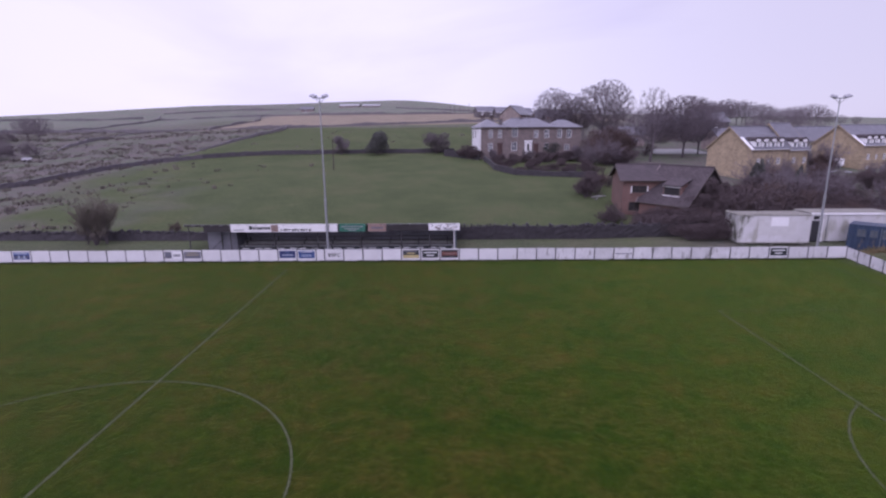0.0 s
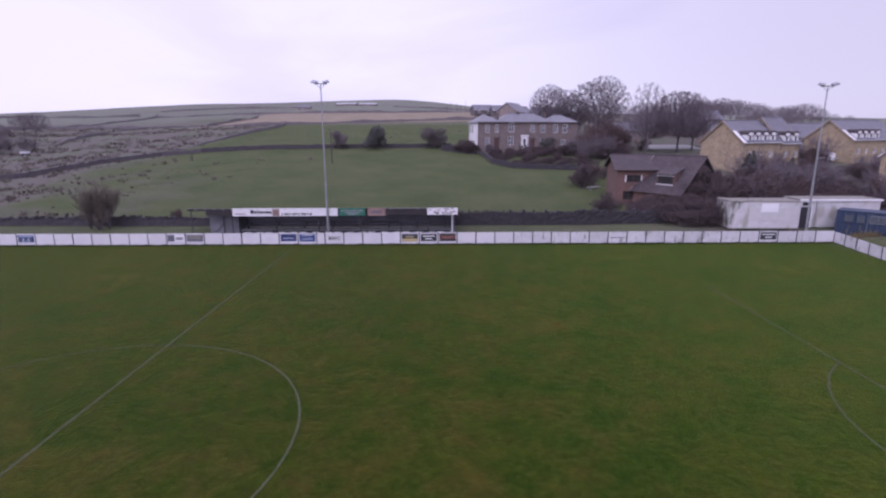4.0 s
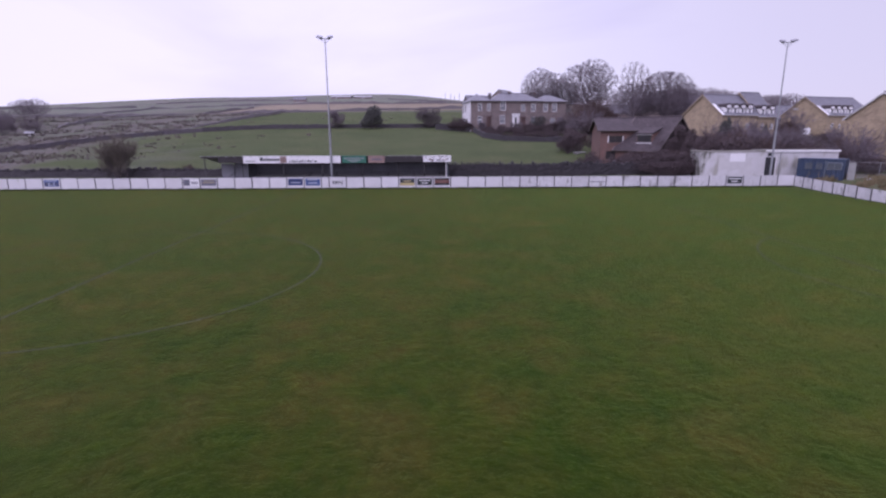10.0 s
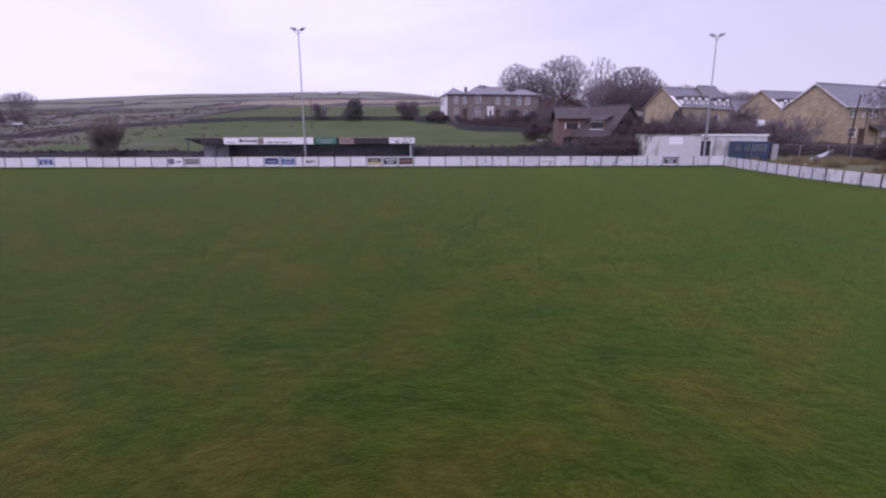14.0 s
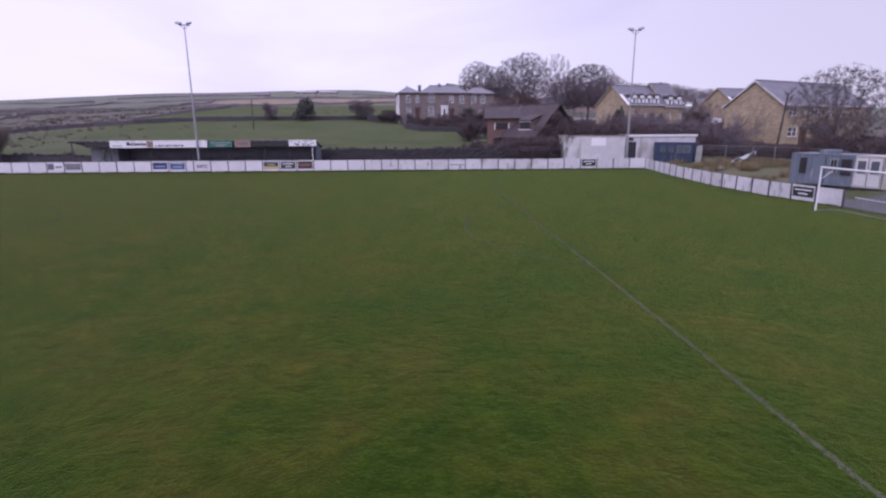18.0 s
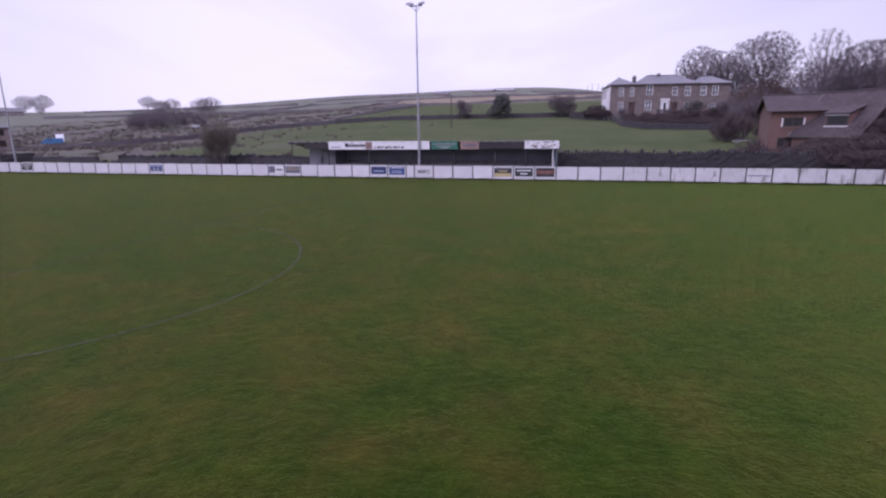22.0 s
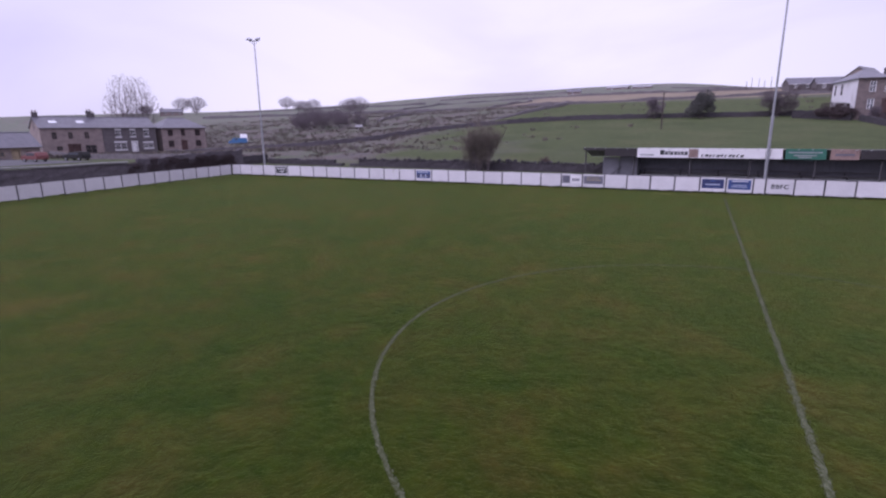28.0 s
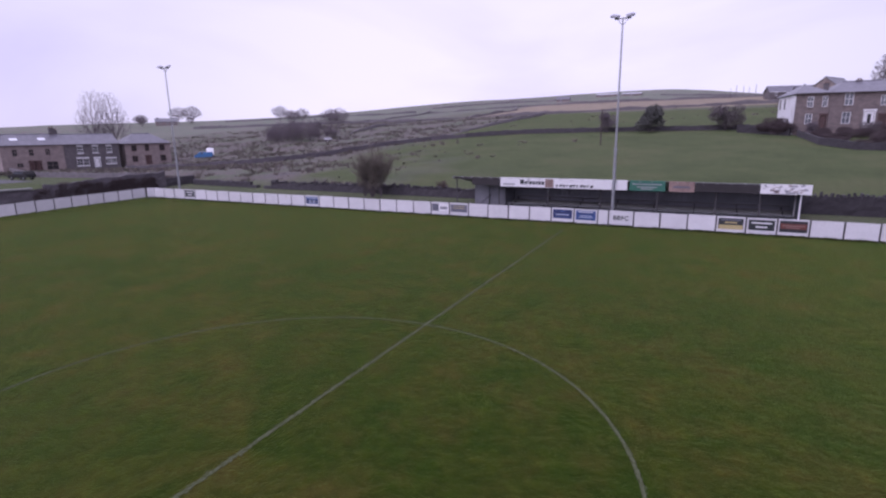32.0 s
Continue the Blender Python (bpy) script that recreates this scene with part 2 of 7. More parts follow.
SKIP_BLUE = mat("blue_container_paint", (0.024, 0.044, 0.090), 0.5, var=0.35, scale=1.2, grime=((0.12, 0.10, 0.08), 1.5, 0.64))
GREY_PAINT = mat("blue_grey_container_paint", (0.13, 0.155, 0.19), 0.5, var=0.2, scale=0.8, grime=((0.30, 0.28, 0.26), 1.1, 0.66))
DARK_VOID = mat("dark_interior", (0.03, 0.03, 0.035), 0.8, var=0.3)
STONE = masonry("blackened_sandstone", (0.145, 0.120, 0.118), (0.195, 0.158, 0.150), (0.12, 0.10, 0.10), 0.6, 0.25)
STONE_DARK = masonry("dark_sandstone", (0.10, 0.09, 0.098), (0.14, 0.125, 0.13), (0.08, 0.075, 0.08), 0.5, 0.22)
STONE_BUFF = masonry("buff_stone", (0.265, 0.212, 0.142), (0.375, 0.300, 0.205), (0.26, 0.215, 0.155), 0.45, 0.2)
STONE_HOUSE = masonry("grey_brown_stone", (0.23, 0.185, 0.175), (0.29, 0.24, 0.23), (0.17, 0.15, 0.145), 0.55, 0.22)
BRICK = masonry("red_brown_brick", (0.135, 0.075, 0.066), (0.17, 0.092, 0.080), (0.11, 0.09, 0.08), 0.225, 0.075, joint=0.008)
RENDER_WHITE = mat("white_render", (0.72, 0.71, 0.73), 0.8, var=0.15, scale=0.6, grime=((0.5, 0.48, 0.47), 0.7, 0.6))
SLATE = masonry("wet_grey_slate", (0.105, 0.104, 0.128), (0.150, 0.148, 0.178), (0.075, 0.075, 0.085), 0.3, 0.2, rough=0.40, bump=0.22)
SLATE_DARK = masonry("dark_brown_tile", (0.056, 0.045, 0.050), (0.078, 0.063, 0.070), (0.05, 0.045, 0.045), 0.3, 0.22, rough=0.75, bump=0.3)
SLATE_DARK.node_tree.nodes["Principled BSDF"].inputs["Specular IOR Level"].default_value = 0.25
FRAME_WHITE = mat("white_window_frame", (0.74, 0.73, 0.74), 0.5, var=0.08, bump=0.0)
FRAME_DARK = mat("dark_timber_trim", (0.07, 0.055, 0.05), 0.7, var=0.3)
DOOR_RED = mat("dark_red_door_paint", (0.085, 0.045, 0.042), 0.6, var=0.25)
DARK_GLASS = mat("dull_dark_glass", (0.035, 0.033, 0.036), 0.3, var=0.3, bump=0.0, spec=0.25)
PANE = mat("window_glass", (0.10, 0.11, 0.13), 0.06, var=0.3, bump=0.0, spec=0.8)
# drystone paled in its colour to carry the haze on distant walls
HAZED_STONE = mat("hazed_drystone", (0.165, 0.150, 0.158), 0.95, col2=(0.100, 0.092, 0.098), scale=1.2, fine=6, bump=0.6)
# dark wall stone lifted part-way in colour, as haze does at middle distance
HALF_HAZED_STONE = mat("half_hazed_gritstone", (0.105, 0.093, 0.104), 0.95, col2=(0.062, 0.055, 0.062), scale=1.6, fine=8, bump=0.6)
DRYSTONE = mat("drystone", (0.056, 0.050, 0.056), 0.95, col2=(0.027, 0.024, 0.028), scale=2.2, fine=9, bump=0.6, per_object=0.3)
BARK = mat("bare_bark", (0.110, 0.092, 0.100), 0.95, var=0.4, fine=14)
TWIG = mat("bare_twigs", (0.168, 0.140, 0.157), 0.95, var=0.35, scale=0.4)
TWIG_OLIVE = mat("olive_bare_twigs", (0.150, 0.128, 0.105), 0.95, var=0.35, scale=0.4)
TWIG_DUN = mat("dun_bare_twigs", (0.138, 0.116, 0.124), 0.95, var=0.35, scale=0.4)
TWIG_RED = mat("reddish_bare_twigs", (0.108, 0.073, 0.068), 0.95, var=0.4, scale=0.4)
TWIG_DARK = mat("dark_bare_twigs", (0.090, 0.066, 0.070), 0.95, var=0.4, scale=0.4)
LEAF = mat("dark_evergreen_leaf", (0.114, 0.115, 0.108), 0.8, var=0.5, scale=0.7)
RUSH = mat("brown_rush", (0.140, 0.116, 0.100), 0.95, col2=(0.112, 0.106, 0.084), scale=0.5)
HEATHER = mat("mixed_heather", (0.10, 0.075, 0.07), 0.95)
TALL_GRASS = mat("dead_tall_grass", (0.235, 0.182, 0.105), 0.95, col2=(0.10, 0.088, 0.044), scale=0.8)
BLADE = mat("grass_blade", (0.046, 0.052, 0.006), 0.75, col2=(0.022, 0.034, 0.003), scale=0.15, fine=3)


def per_island(m, stops):
    """Gives each loose piece of a mesh its own colour out of a ramp."""
    n, l = m.node_tree.nodes, m.node_tree.links
    geo, ramp = n.new("ShaderNodeNewGeometry"), n.new("ShaderNodeValToRGB")
    ramp.color_ramp.elements[0].color, ramp.color_ramp.elements[1].color = (*stops[0][1], 1), (*stops[-1][1], 1)
    for at, c in stops[1:-1]:
        ramp.color_ramp.elements.new(at).color = (*c, 1)
    l.new(geo.outputs["Random Per Island"], ramp.inputs["Fac"])
    l.new(ramp.outputs["Color"], n["Principled BSDF"].inputs["Base Color"])
    n["Principled BSDF"].inputs["Specular IOR Level"].default_value = 0.1


per_island(BLADE, [(0, (0.022, 0.036, 0.004)), (0.4, (0.027, 0.042, 0.005)), (0.75, (0.039, 0.045, 0.007)), (1, (0.066, 0.058, 0.018))])
per_island(HEATHER, [(0, (0.098, 0.080, 0.085)), (0.35, (0.126, 0.104, 0.100)), (0.7, (0.112, 0.115, 0.088)), (1, (0.190, 0.168, 0.135))])
per_island(LINE_WHITE, [(0, (0.040, 0.049, 0.015)), (0.3, (0.060, 0.070, 0.032)), (0.6, (0.083, 0.095, 0.052)), (1, (0.126, 0.140, 0.088))])
POLE_WOOD = mat("pole_timber", (0.07, 0.055, 0.05), 0.9, var=0.3)
TARMAC = mat("worn_tarmac", (0.085, 0.085, 0.09), 0.9, var=0.3, fine=30)
CAR_RED = mat("red_car_paint", (0.15, 0.040, 0.040), 0.3, var=0.1, bump=0.0)
CAR_WHITE = mat("white_car_paint", (0.78, 0.78, 0.80), 0.3, var=0.06, bump=0.0)
CAR_BLUE = mat("blue_car_paint", (0.055, 0.17, 0.36), 0.3, var=0.1, bump=0.0)
RUBBER = mat("tyre_rubber", (0.02, 0.02, 0.02), 0.9, var=0.2)
TARP = mat("pale_tarpaulin", (0.42, 0.43, 0.46), 0.5, var=0.2)


# ---- mesh helpers ----
def mesh_of(bm, name, material):
    me = bpy.data.meshes.new(name)
    bm.to_mesh(me)
    bm.free()
    me.materials.append(material)
    return me


def part(name, bm, material=None, parent=None, label="", smooth=False):
    me = mesh_of(bm, name, material) if isinstance(bm, bmesh.types.BMesh) else bm
    ob = new(name, me)
    if smooth:
        for f in me.polygons:
            f.use_smooth = True
    if parent is not None:
        ob.parent = parent
    if label:
        ob["label"] = label
    return ob


def empty(name, m, label, category, group="", kind=""):
    ob = new(name)
    ob.empty_display_size = 0.2
    ob.matrix_world = m
    return tagged(ob, label, category, group, kind)


def bx(bm, x0, x1, y0, y1, z0, z1, m=None, bevel=0.0):
    """A box between limits, turned by m, with its edges rounded by bevel."""
    r = bmesh.ops.create_cube(bm, size=1.0)
    vs = r["verts"]
    t = Matrix.Translation(((x0 + x1) / 2, (y0 + y1) / 2, (z0 + z1) / 2)) @ Matrix.Diagonal((x1 - x0, y1 - y0, z1 - z0, 1))
    bmesh.ops.transform(bm, matrix=(m @ t if m else t), verts=vs)
    if bevel:
        es = list({e for v in vs for e in v.link_edges})
        bmesh.ops.bevel(bm, geom=es, offset=bevel, segments=1, affect="EDGES", clamp_overlap=True)
    return bm


def box(x0, x1, y0, y1, z0, z1, m=None, bevel=0.0):
    return bx(bmesh.new(), x0, x1, y0, y1, z0, z1, m, bevel)


def tube(bm, a, b, r0, r1=None, sides=8):
    a, b = Vector(a), Vector(b)
    d = b - a
    r = bmesh.ops.create_cone(bm, cap_ends=True, segments=sides, radius1=r0, radius2=r0 if r1 is None else r1, depth=d.length)
    m = Matrix.Translation((a + b) / 2) @ d.to_track_quat("Z", "Y").to_matrix().to_4x4()
    bmesh.ops.transform(bm, matrix=m, verts=r["verts"])
    return bm


def poly_mesh(name, verts, faces, material):
    me = bpy.data.meshes.new(name)
    me.from_pydata([tuple(v) for v in verts], [], [tuple(f) for f in faces])
    me.materials.append(material)
    me.update()
    return me


def slab(pts, normal_offset):
    """A roof plane or panel from corner points, thickened along the offset vector."""
    bm = bmesh.new()
    lo = [bm.verts.new(p) for p in pts]
    hi = [bm.verts.new(Vector(p) + Vector(normal_offset)) for p in pts]
    n = len(pts)
    bm.faces.new(hi)
    bm.faces.new(lo[::-1])
    for i in range(n):
        bm.faces.new((lo[i], lo[(i + 1) % n], hi[(i + 1) % n], hi[i]))
    bmesh.ops.recalc_face_normals(bm, faces=bm.faces)
    return bm


def tubes_mesh(name, segs, material, sides=3, spikes=()):
    """One mesh of many tapered sticks, from rows x0 y0 z0 x1 y1 z1 r0 r1; spikes end in a point."""
    stem = len(segs)
    s = np.array(list(segs) + list(spikes), dtype=float)
    p0, p1, r0, r1 = s[:, 0:3], s[:, 3:6], s[:, 6], s[:, 7]
    d = p1 - p0
    d /= np.linalg.norm(d, axis=1)[:, None] + 1e-9
    ref = np.where(np.abs(d[:, 2:3]) > 0.9, np.array([[1.0, 0, 0]]), np.array([[0, 0, 1.0]]))
    u = np.cross(d, ref)
    u /= np.linalg.norm(u, axis=1)[:, None] + 1e-9
    v = np.cross(d, u)
    n = len(s)
    verts = np.zeros((n, 2 * sides, 3))
    for k in range(sides):
        a = 2 * math.pi * k / sides
        ring = math.cos(a) * u + math.sin(a) * v
        verts[:, k] = p0 + ring * r0[:, None]
        verts[:, sides + k] = p1 + ring * r1[:, None]
    idx = np.arange(n)[:, None] * 2 * sides
    faces = np.concatenate([np.stack([idx[:, 0] + k, idx[:, 0] + (k + 1) % sides, idx[:, 0] + sides + (k + 1) % sides, idx[:, 0] + sides + k], 1) for k in range(sides)])
    faces = faces.reshape(sides, n, 4)
    quads = faces[:, :stem].reshape(-1, 4).tolist()
    points = faces[:, stem:, :3].reshape(-1, 3).copy()
    points[:, 2] = np.tile(idx[stem:, 0] + sides, sides)
    me = bpy.data.meshes.new(name)
    me.from_pydata(verts.reshape(-1, 3).tolist(), [], quads + points.tolist())
    me.materials.append(material)
    return me


# ---- terrain ----
def smooth(a, b, v):
    u = min(1.0, max(0.0, (v - a) / (b - a)))
    return u * u * (3 - 2 * u)


def height(x, y):
    """Level pitch, a low bank round it, a field rising to the moor and a rounded skyline."""
    out = max(abs(x) - 54.5, y - 35.0, 0.0)
    bank = 0.75 * smooth(0.3, 5.5, out)
    if y <= 42:
        base = 0.0
    elif y <= 116:
        base = 0.082 * (y - 42) * smooth(40, 56, y)
    else:
        base = 6.07 + 0.085 * (y - 116)
    k = 1 - 0.2 * smooth(20, 170, -x) - 0.34 * smooth(60, 260, x) * smooth(90, 160, y)
    z = bank + base * k
    z -= 2.4 * math.exp(-((x + 120) / 60) ** 2 - ((y - 90) / 45) ** 2) * smooth(50, 70, y)
    z -= 8.2 * smooth(-30, 90, x) * smooth(300, 420, y) * (1 - smooth(110, 230, x))
    z += 7.5 * math.exp(-((x + 168) / 130) ** 2 - ((y - 450) / 120) ** 2)
    z += 5.0 * math.exp(-((x + 470) / 120) ** 2 - ((y - 200) / 120) ** 2)
    z -= 0.85 * math.exp(-((x + 116) / 26) ** 2 - ((y - 62) / 22) ** 2) * smooth(36, 50, y)
    r = math.hypot(x, y)
    if r > 520:
        z -= (r - 520) ** 2 / (r - 440) * 0.16
        z = max(z, -8.0)
        z += 45 * smooth(1100, 2600, r)
    if out > 3 and r < 700:
        z += 0.25 * noise.noise((x * 0.05, y * 0.05, 0.3)) * smooth(3, 20, out)
    return z


def zones(x, y):
    """How far a spot is brown moor, tan grass, mown pitch and grey-green upland tinted with haze."""
    w = 6 * noise.noise((x * 0.04, y * 0.04, 1.7)) + 2.5 * noise.noise((x * 0.2, y * 0.2, 4.1))
    edge = -53 + 0.02 * (y - 100) + w - 0.25 * max(0, y - 215) + 13 * smooth(88, 62, y) * (0.6 + noise.noise((x * 0.09, y * 0.09, 3.3)))
    moor = smooth(4, -9, x - edge) * smooth(42, 52, y) * (1 - 0.75 * smooth(225 + w, 275 + w, y)) * (1 - 0.85 * smooth(-150, -230, x))
    moor = max(moor, 0.8 * smooth(-10, 4, y - (207 + w)) * smooth(12, 0, y - (212 + w)) * smooth(-110, -90, x))
    moor = max(moor, 0.40 * smooth(8, -12, x - (edge + 24 * smooth(112, 72, y))) * smooth(42, 47, y) * smooth(-0.25, 0.25, noise.noise((x * 0.16, y * 0.16, 8.1))) * smooth(120, 105, y))
    tan = smooth(-3, 4, y - (217 + 0.14 * x + w * 0.5)) * smooth(8, 0, y - (300 + w)) * smooth(-92, -82, x + w) * smooth(120, 90, x)
    tan = max(tan, (0.28 + 0.5 * noise.noise((x * 0.3, y * 0.3, 6.2))) * smooth(55.5, 58, x) * smooth(43, 37, y) * smooth(4, 8, y))
    moor = max(moor, 0.85 * smooth(46, 54, x) * smooth(46, 60, y) * (1 - smooth(190, 250, y)))
    moor = max(moor, (0.25 + 0.45 * smooth(36, 46, x)) * smooth(35, 36.5, y) * smooth(44, 41, y))
    pitch = smooth(0.6, 0.0, max(abs(x) - 53.6, y - 34.6))
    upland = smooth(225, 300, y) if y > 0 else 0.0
    # the far east and west also take the haze-tinted upland colour
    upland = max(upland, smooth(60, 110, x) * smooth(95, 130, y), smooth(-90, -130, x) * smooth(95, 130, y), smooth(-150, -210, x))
    return moor * (1 - pitch), tan, pitch, upland


def axis(*runs):
    v = []
    for a, b, step in runs:
        v += list(np.arange(a, b, step))
    return v + [runs[-1][1]]


gx = axis((-3000, -640, 236), (-640, -160, 10), (-160, -56, 2), (-56, 56, 2), (56, 130, 2), (130, 640, 12), (640, 3000, 236))
gy = axis((-3000, -80, 292), (-80, 32, 4), (32, 130, 1.5), (130, 340, 4), (340, 640, 8), (640, 3040, 160))
gverts = [(x, y, height(x, y)) for y in gy for x in gx]
nx = len(gx)
gfaces = [(j * nx + i, j * nx + i + 1, (j + 1) * nx + i + 1, (j + 1) * nx + i) for j in range(len(gy) - 1) for i in range(nx - 1)]

GROUND = bpy.data.materials.new("turf_and_moor")
GROUND.use_nodes = True
n, l = GROUND.node_tree.nodes, GROUND.node_tree.links
gb = n["Principled BSDF"]
gb.inputs["Roughness"].default_value = 0.95
gb.inputs["Specular IOR Level"].default_value = 0.06
gb.inputs["Sheen Roughness"].default_value = 0.10
gb.inputs["Sheen Tint"].default_value = (0.52, 0.68, 0.20, 1)
gtc = n.new("ShaderNodeTexCoord")


def gnoise(scale, detail=5, rough=0.55, stretch=None):
    t = n.new("ShaderNodeTexNoise")
    t.inputs["Scale"].default_value, t.inputs["Detail"].default_value, t.inputs["Roughness"].default_value = scale, detail, rough
    if stretch:
        mp = n.new("ShaderNodeMapping")
        mp.inputs["Scale"].default_value = stretch
        l.new(gtc.outputs["Object"], mp.inputs["Vector"])
        l.new(mp.outputs["Vector"], t.inputs["Vector"])
    else:
        l.new(gtc.outputs["Object"], t.inputs["Vector"])
    return t.outputs["Fac"]


def gramp(fac, stops):
    r = n.new("ShaderNodeValToRGB")
    e = r.color_ramp.elements
    e[0].position, e[0].color = stops[0][0], (*stops[0][1], 1)
    e[1].position, e[1].color = stops[-1][0], (*stops[-1][1], 1)
    for p, c in stops[1:-1]:
        k = e.new(p)
        k.color = (*c, 1)
    l.new(fac, r.inputs["Fac"])
    return r.outputs["Color"]


def gmix(fac, a, b, blend="MIX"):
    x = n.new("ShaderNodeMixRGB")
    x.blend_type = blend
    if isinstance(fac, float):
        x.inputs["Fac"].default_value = fac
    else:
        l.new(fac, x.inputs["Fac"])
    l.new(a, x.inputs["Color1"])
    l.new(b, x.inputs["Color2"])
    return x.outputs["Color"]


zone = n.new("ShaderNodeAttribute")
zone.attribute_name = "zone"
zsep = n.new("ShaderNodeSeparateColor")
l.new(zone.outputs["Color"], zsep.inputs[0])
sheen = n.new("ShaderNodeMapRange")  # wet mown blades shine more than rough pasture
sheen.inputs["To Min"].default_value, sheen.inputs["To Max"].default_value = 0.12, 0.45
l.new(zsep.outputs[2], sheen.inputs["Value"])
l.new(sheen.outputs["Result"], gb.inputs["Sheen Weight"])
coarse, middle, small_n, tiny = gnoise(0.11, 4), gnoise(0.55, 6, 0.6), gnoise(3.2, 6, 0.65), gnoise(16, 5, 0.7)
pitch_col = gramp(middle, [(0.30, (0.016, 0.033, 0.003)), (0.43, (0.025, 0.038, 0.004)), (0.55, (0.034, 0.040, 0.006)), (0.68, (0.047, 0.041, 0.009))])
pitch_big = gramp(coarse, [(0.35, (0.74, 0.92, 0.72)), (0.65, (1.13, 1.04, 0.98))])
pitch_col = gmix(1.0, pitch_col, pitch_big, "MULTIPLY")
tuft = gramp(gnoise(1.25, 7, 0.72), [(0.36, (0.74, 0.82, 0.74)), (0.52, (1.0, 1.0, 1.0)), (0.66, (1.28, 1.22, 1.16))])
pitch_col = gmix(1.0, pitch_col, tuft, "MULTIPLY")
worn = gramp(gnoise(0.42, 5, 0.66, (1.0, 0.7, 1.0)), [(0.54, (0, 0, 0)), (0.68, (0.55, 0.55, 0.55))])
worn_col = gramp(small_n, [(0.35, (0.046, 0.038, 0.009)), (0.65, (0.060, 0.053, 0.013))])
pitch_col = gmix(worn, pitch_col, worn_col)
# lusher turf towards the goal, more worn round the centre
gsep = n.new("ShaderNodeSeparateXYZ")
l.new(gtc.outputs["Object"], gsep.inputs[0])
lush = n.new("ShaderNodeMapRange")
lush.interpolation_type = "SMOOTHSTEP"
lush.inputs["From Min"].default_value, lush.inputs["From Max"].default_value = 8.0, 34.0
l.new(gsep.outputs["X"], lush.inputs["Value"])
pitch_col = gmix(1.0, pitch_col, gramp(lush.outputs["Result"], [(0.0, (1.0, 1.0, 1.0)), (1.0, (0.95, 1.16, 0.7))]), "MULTIPLY")
field_col = gramp(gnoise(0.14, 7, 0.62), [(0.35, (0.055, 0.070, 0.036)), (0.5, (0.066, 0.083, 0.042)), (0.62, (0.078, 0.088, 0.048))])
# moor paled and upland turned grey-mauve: distance haze mixed into their colours
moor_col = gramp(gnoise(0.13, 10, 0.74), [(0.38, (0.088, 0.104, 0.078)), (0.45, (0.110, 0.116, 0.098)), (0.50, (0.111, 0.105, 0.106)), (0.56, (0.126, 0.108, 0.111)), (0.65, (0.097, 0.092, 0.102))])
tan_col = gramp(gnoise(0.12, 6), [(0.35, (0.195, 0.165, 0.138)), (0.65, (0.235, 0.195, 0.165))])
hazed_upland_col = gramp(gnoise(0.05, 9, 0.68, (1, 1.8, 1)), [(0.38, (0.172, 0.150, 0.160)), (0.46, (0.156, 0.160, 0.148)), (0.53, (0.130, 0.155, 0.130)), (0.62, (0.155, 0.135, 0.145))])
land = gmix(zone.outputs["Alpha"], field_col, hazed_upland_col)
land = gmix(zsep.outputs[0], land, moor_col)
land = gmix(zsep.outputs[1], land, tan_col)
land = gmix(zsep.outputs[2], land, pitch_col)
fine_col = gramp(small_n, [(0.3, (0.72, 0.77, 0.70)), (0.7, (1.27, 1.21, 1.2))])
tiny_col = gramp(tiny, [(0.3, (0.78, 0.80, 0.78)), (0.72, (1.22, 1.19, 1.15))])
land = gmix(1.0, gmix(1.0, land, fine_col, "MULTIPLY"), tiny_col, "MULTIPLY")
l.new(land, gb.inputs["Base Color"])
gbump = n.new("ShaderNodeBump")
gbump.inputs["Strength"].default_value, gbump.inputs["Distance"].default_value = 0.70, 0.06
l.new(tiny, gbump.inputs["Height"])
gbump2 = n.new("ShaderNodeBump")
gbump2.inputs["Strength"].default_value, gbump2.inputs["Distance"].default_value = 0.3, 0.25
l.new(small_n, gbump2.inputs["Height"])
l.new(gbump.outputs["Normal"], gbump2.inputs["Normal"])
l.new(gbump2.outputs["Normal"], gb.inputs["Normal"])

ground_mesh = poly_mesh("ground", gverts, gfaces, GROUND)
zattr = ground_mesh.attributes.new("zone", "FLOAT_COLOR", "POINT")
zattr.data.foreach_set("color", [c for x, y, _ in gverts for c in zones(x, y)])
for f in ground_mesh.polygons:
    f.use_smooth = True
ground = tagged(new("ground", ground_mesh), "mown pitch turf, grass banks, hillside fields and moor", "ground", kind="structure")


# ---- pitch markings ----
def strip(name, pts, width, label, dense=26):
    """A worn painted line along points: many small blots of paint on the turf, feathered at the edges."""
    rng = random.Random(len(pts))
    p = [Vector((a, b, 0)) for a, b in pts]
    vs, fs = [], []
    for q, nxt in zip(p, p[1:]):
        d = (nxt - q).normalized()
        side = Vector((-d.y, d.x, 0))
        worn = 0.5 + 0.5 * noise.noise((q.x * 0.35, q.y * 0.35, 7))
        for _ in range(dense + dense // 3 if worn > 0.28 else dense):
            c = q + (nxt - q) * rng.random() + side * rng.gauss(0, width * 0.30)
            u, w = d * rng.uniform(0.012, 0.04), side * width * rng.uniform(0.05, 0.12)
            turn = Matrix.Rotation(rng.uniform(-0.5, 0.5), 3, "Z")
            u, w = turn @ u, turn @ w
            z = Vector((0, 0, 0.010 + rng.uniform(0, 0.008)))
            k = len(vs)
            vs += [c - u - w + z, c + u - w + z, c + u + w + z, c - u + w + z]
            fs.append((k, k + 1, k + 2, k + 3))
    return tagged(part(name, poly_mesh(name, vs, fs, LINE_WHITE)), label, "pitch marking", kind="structure")


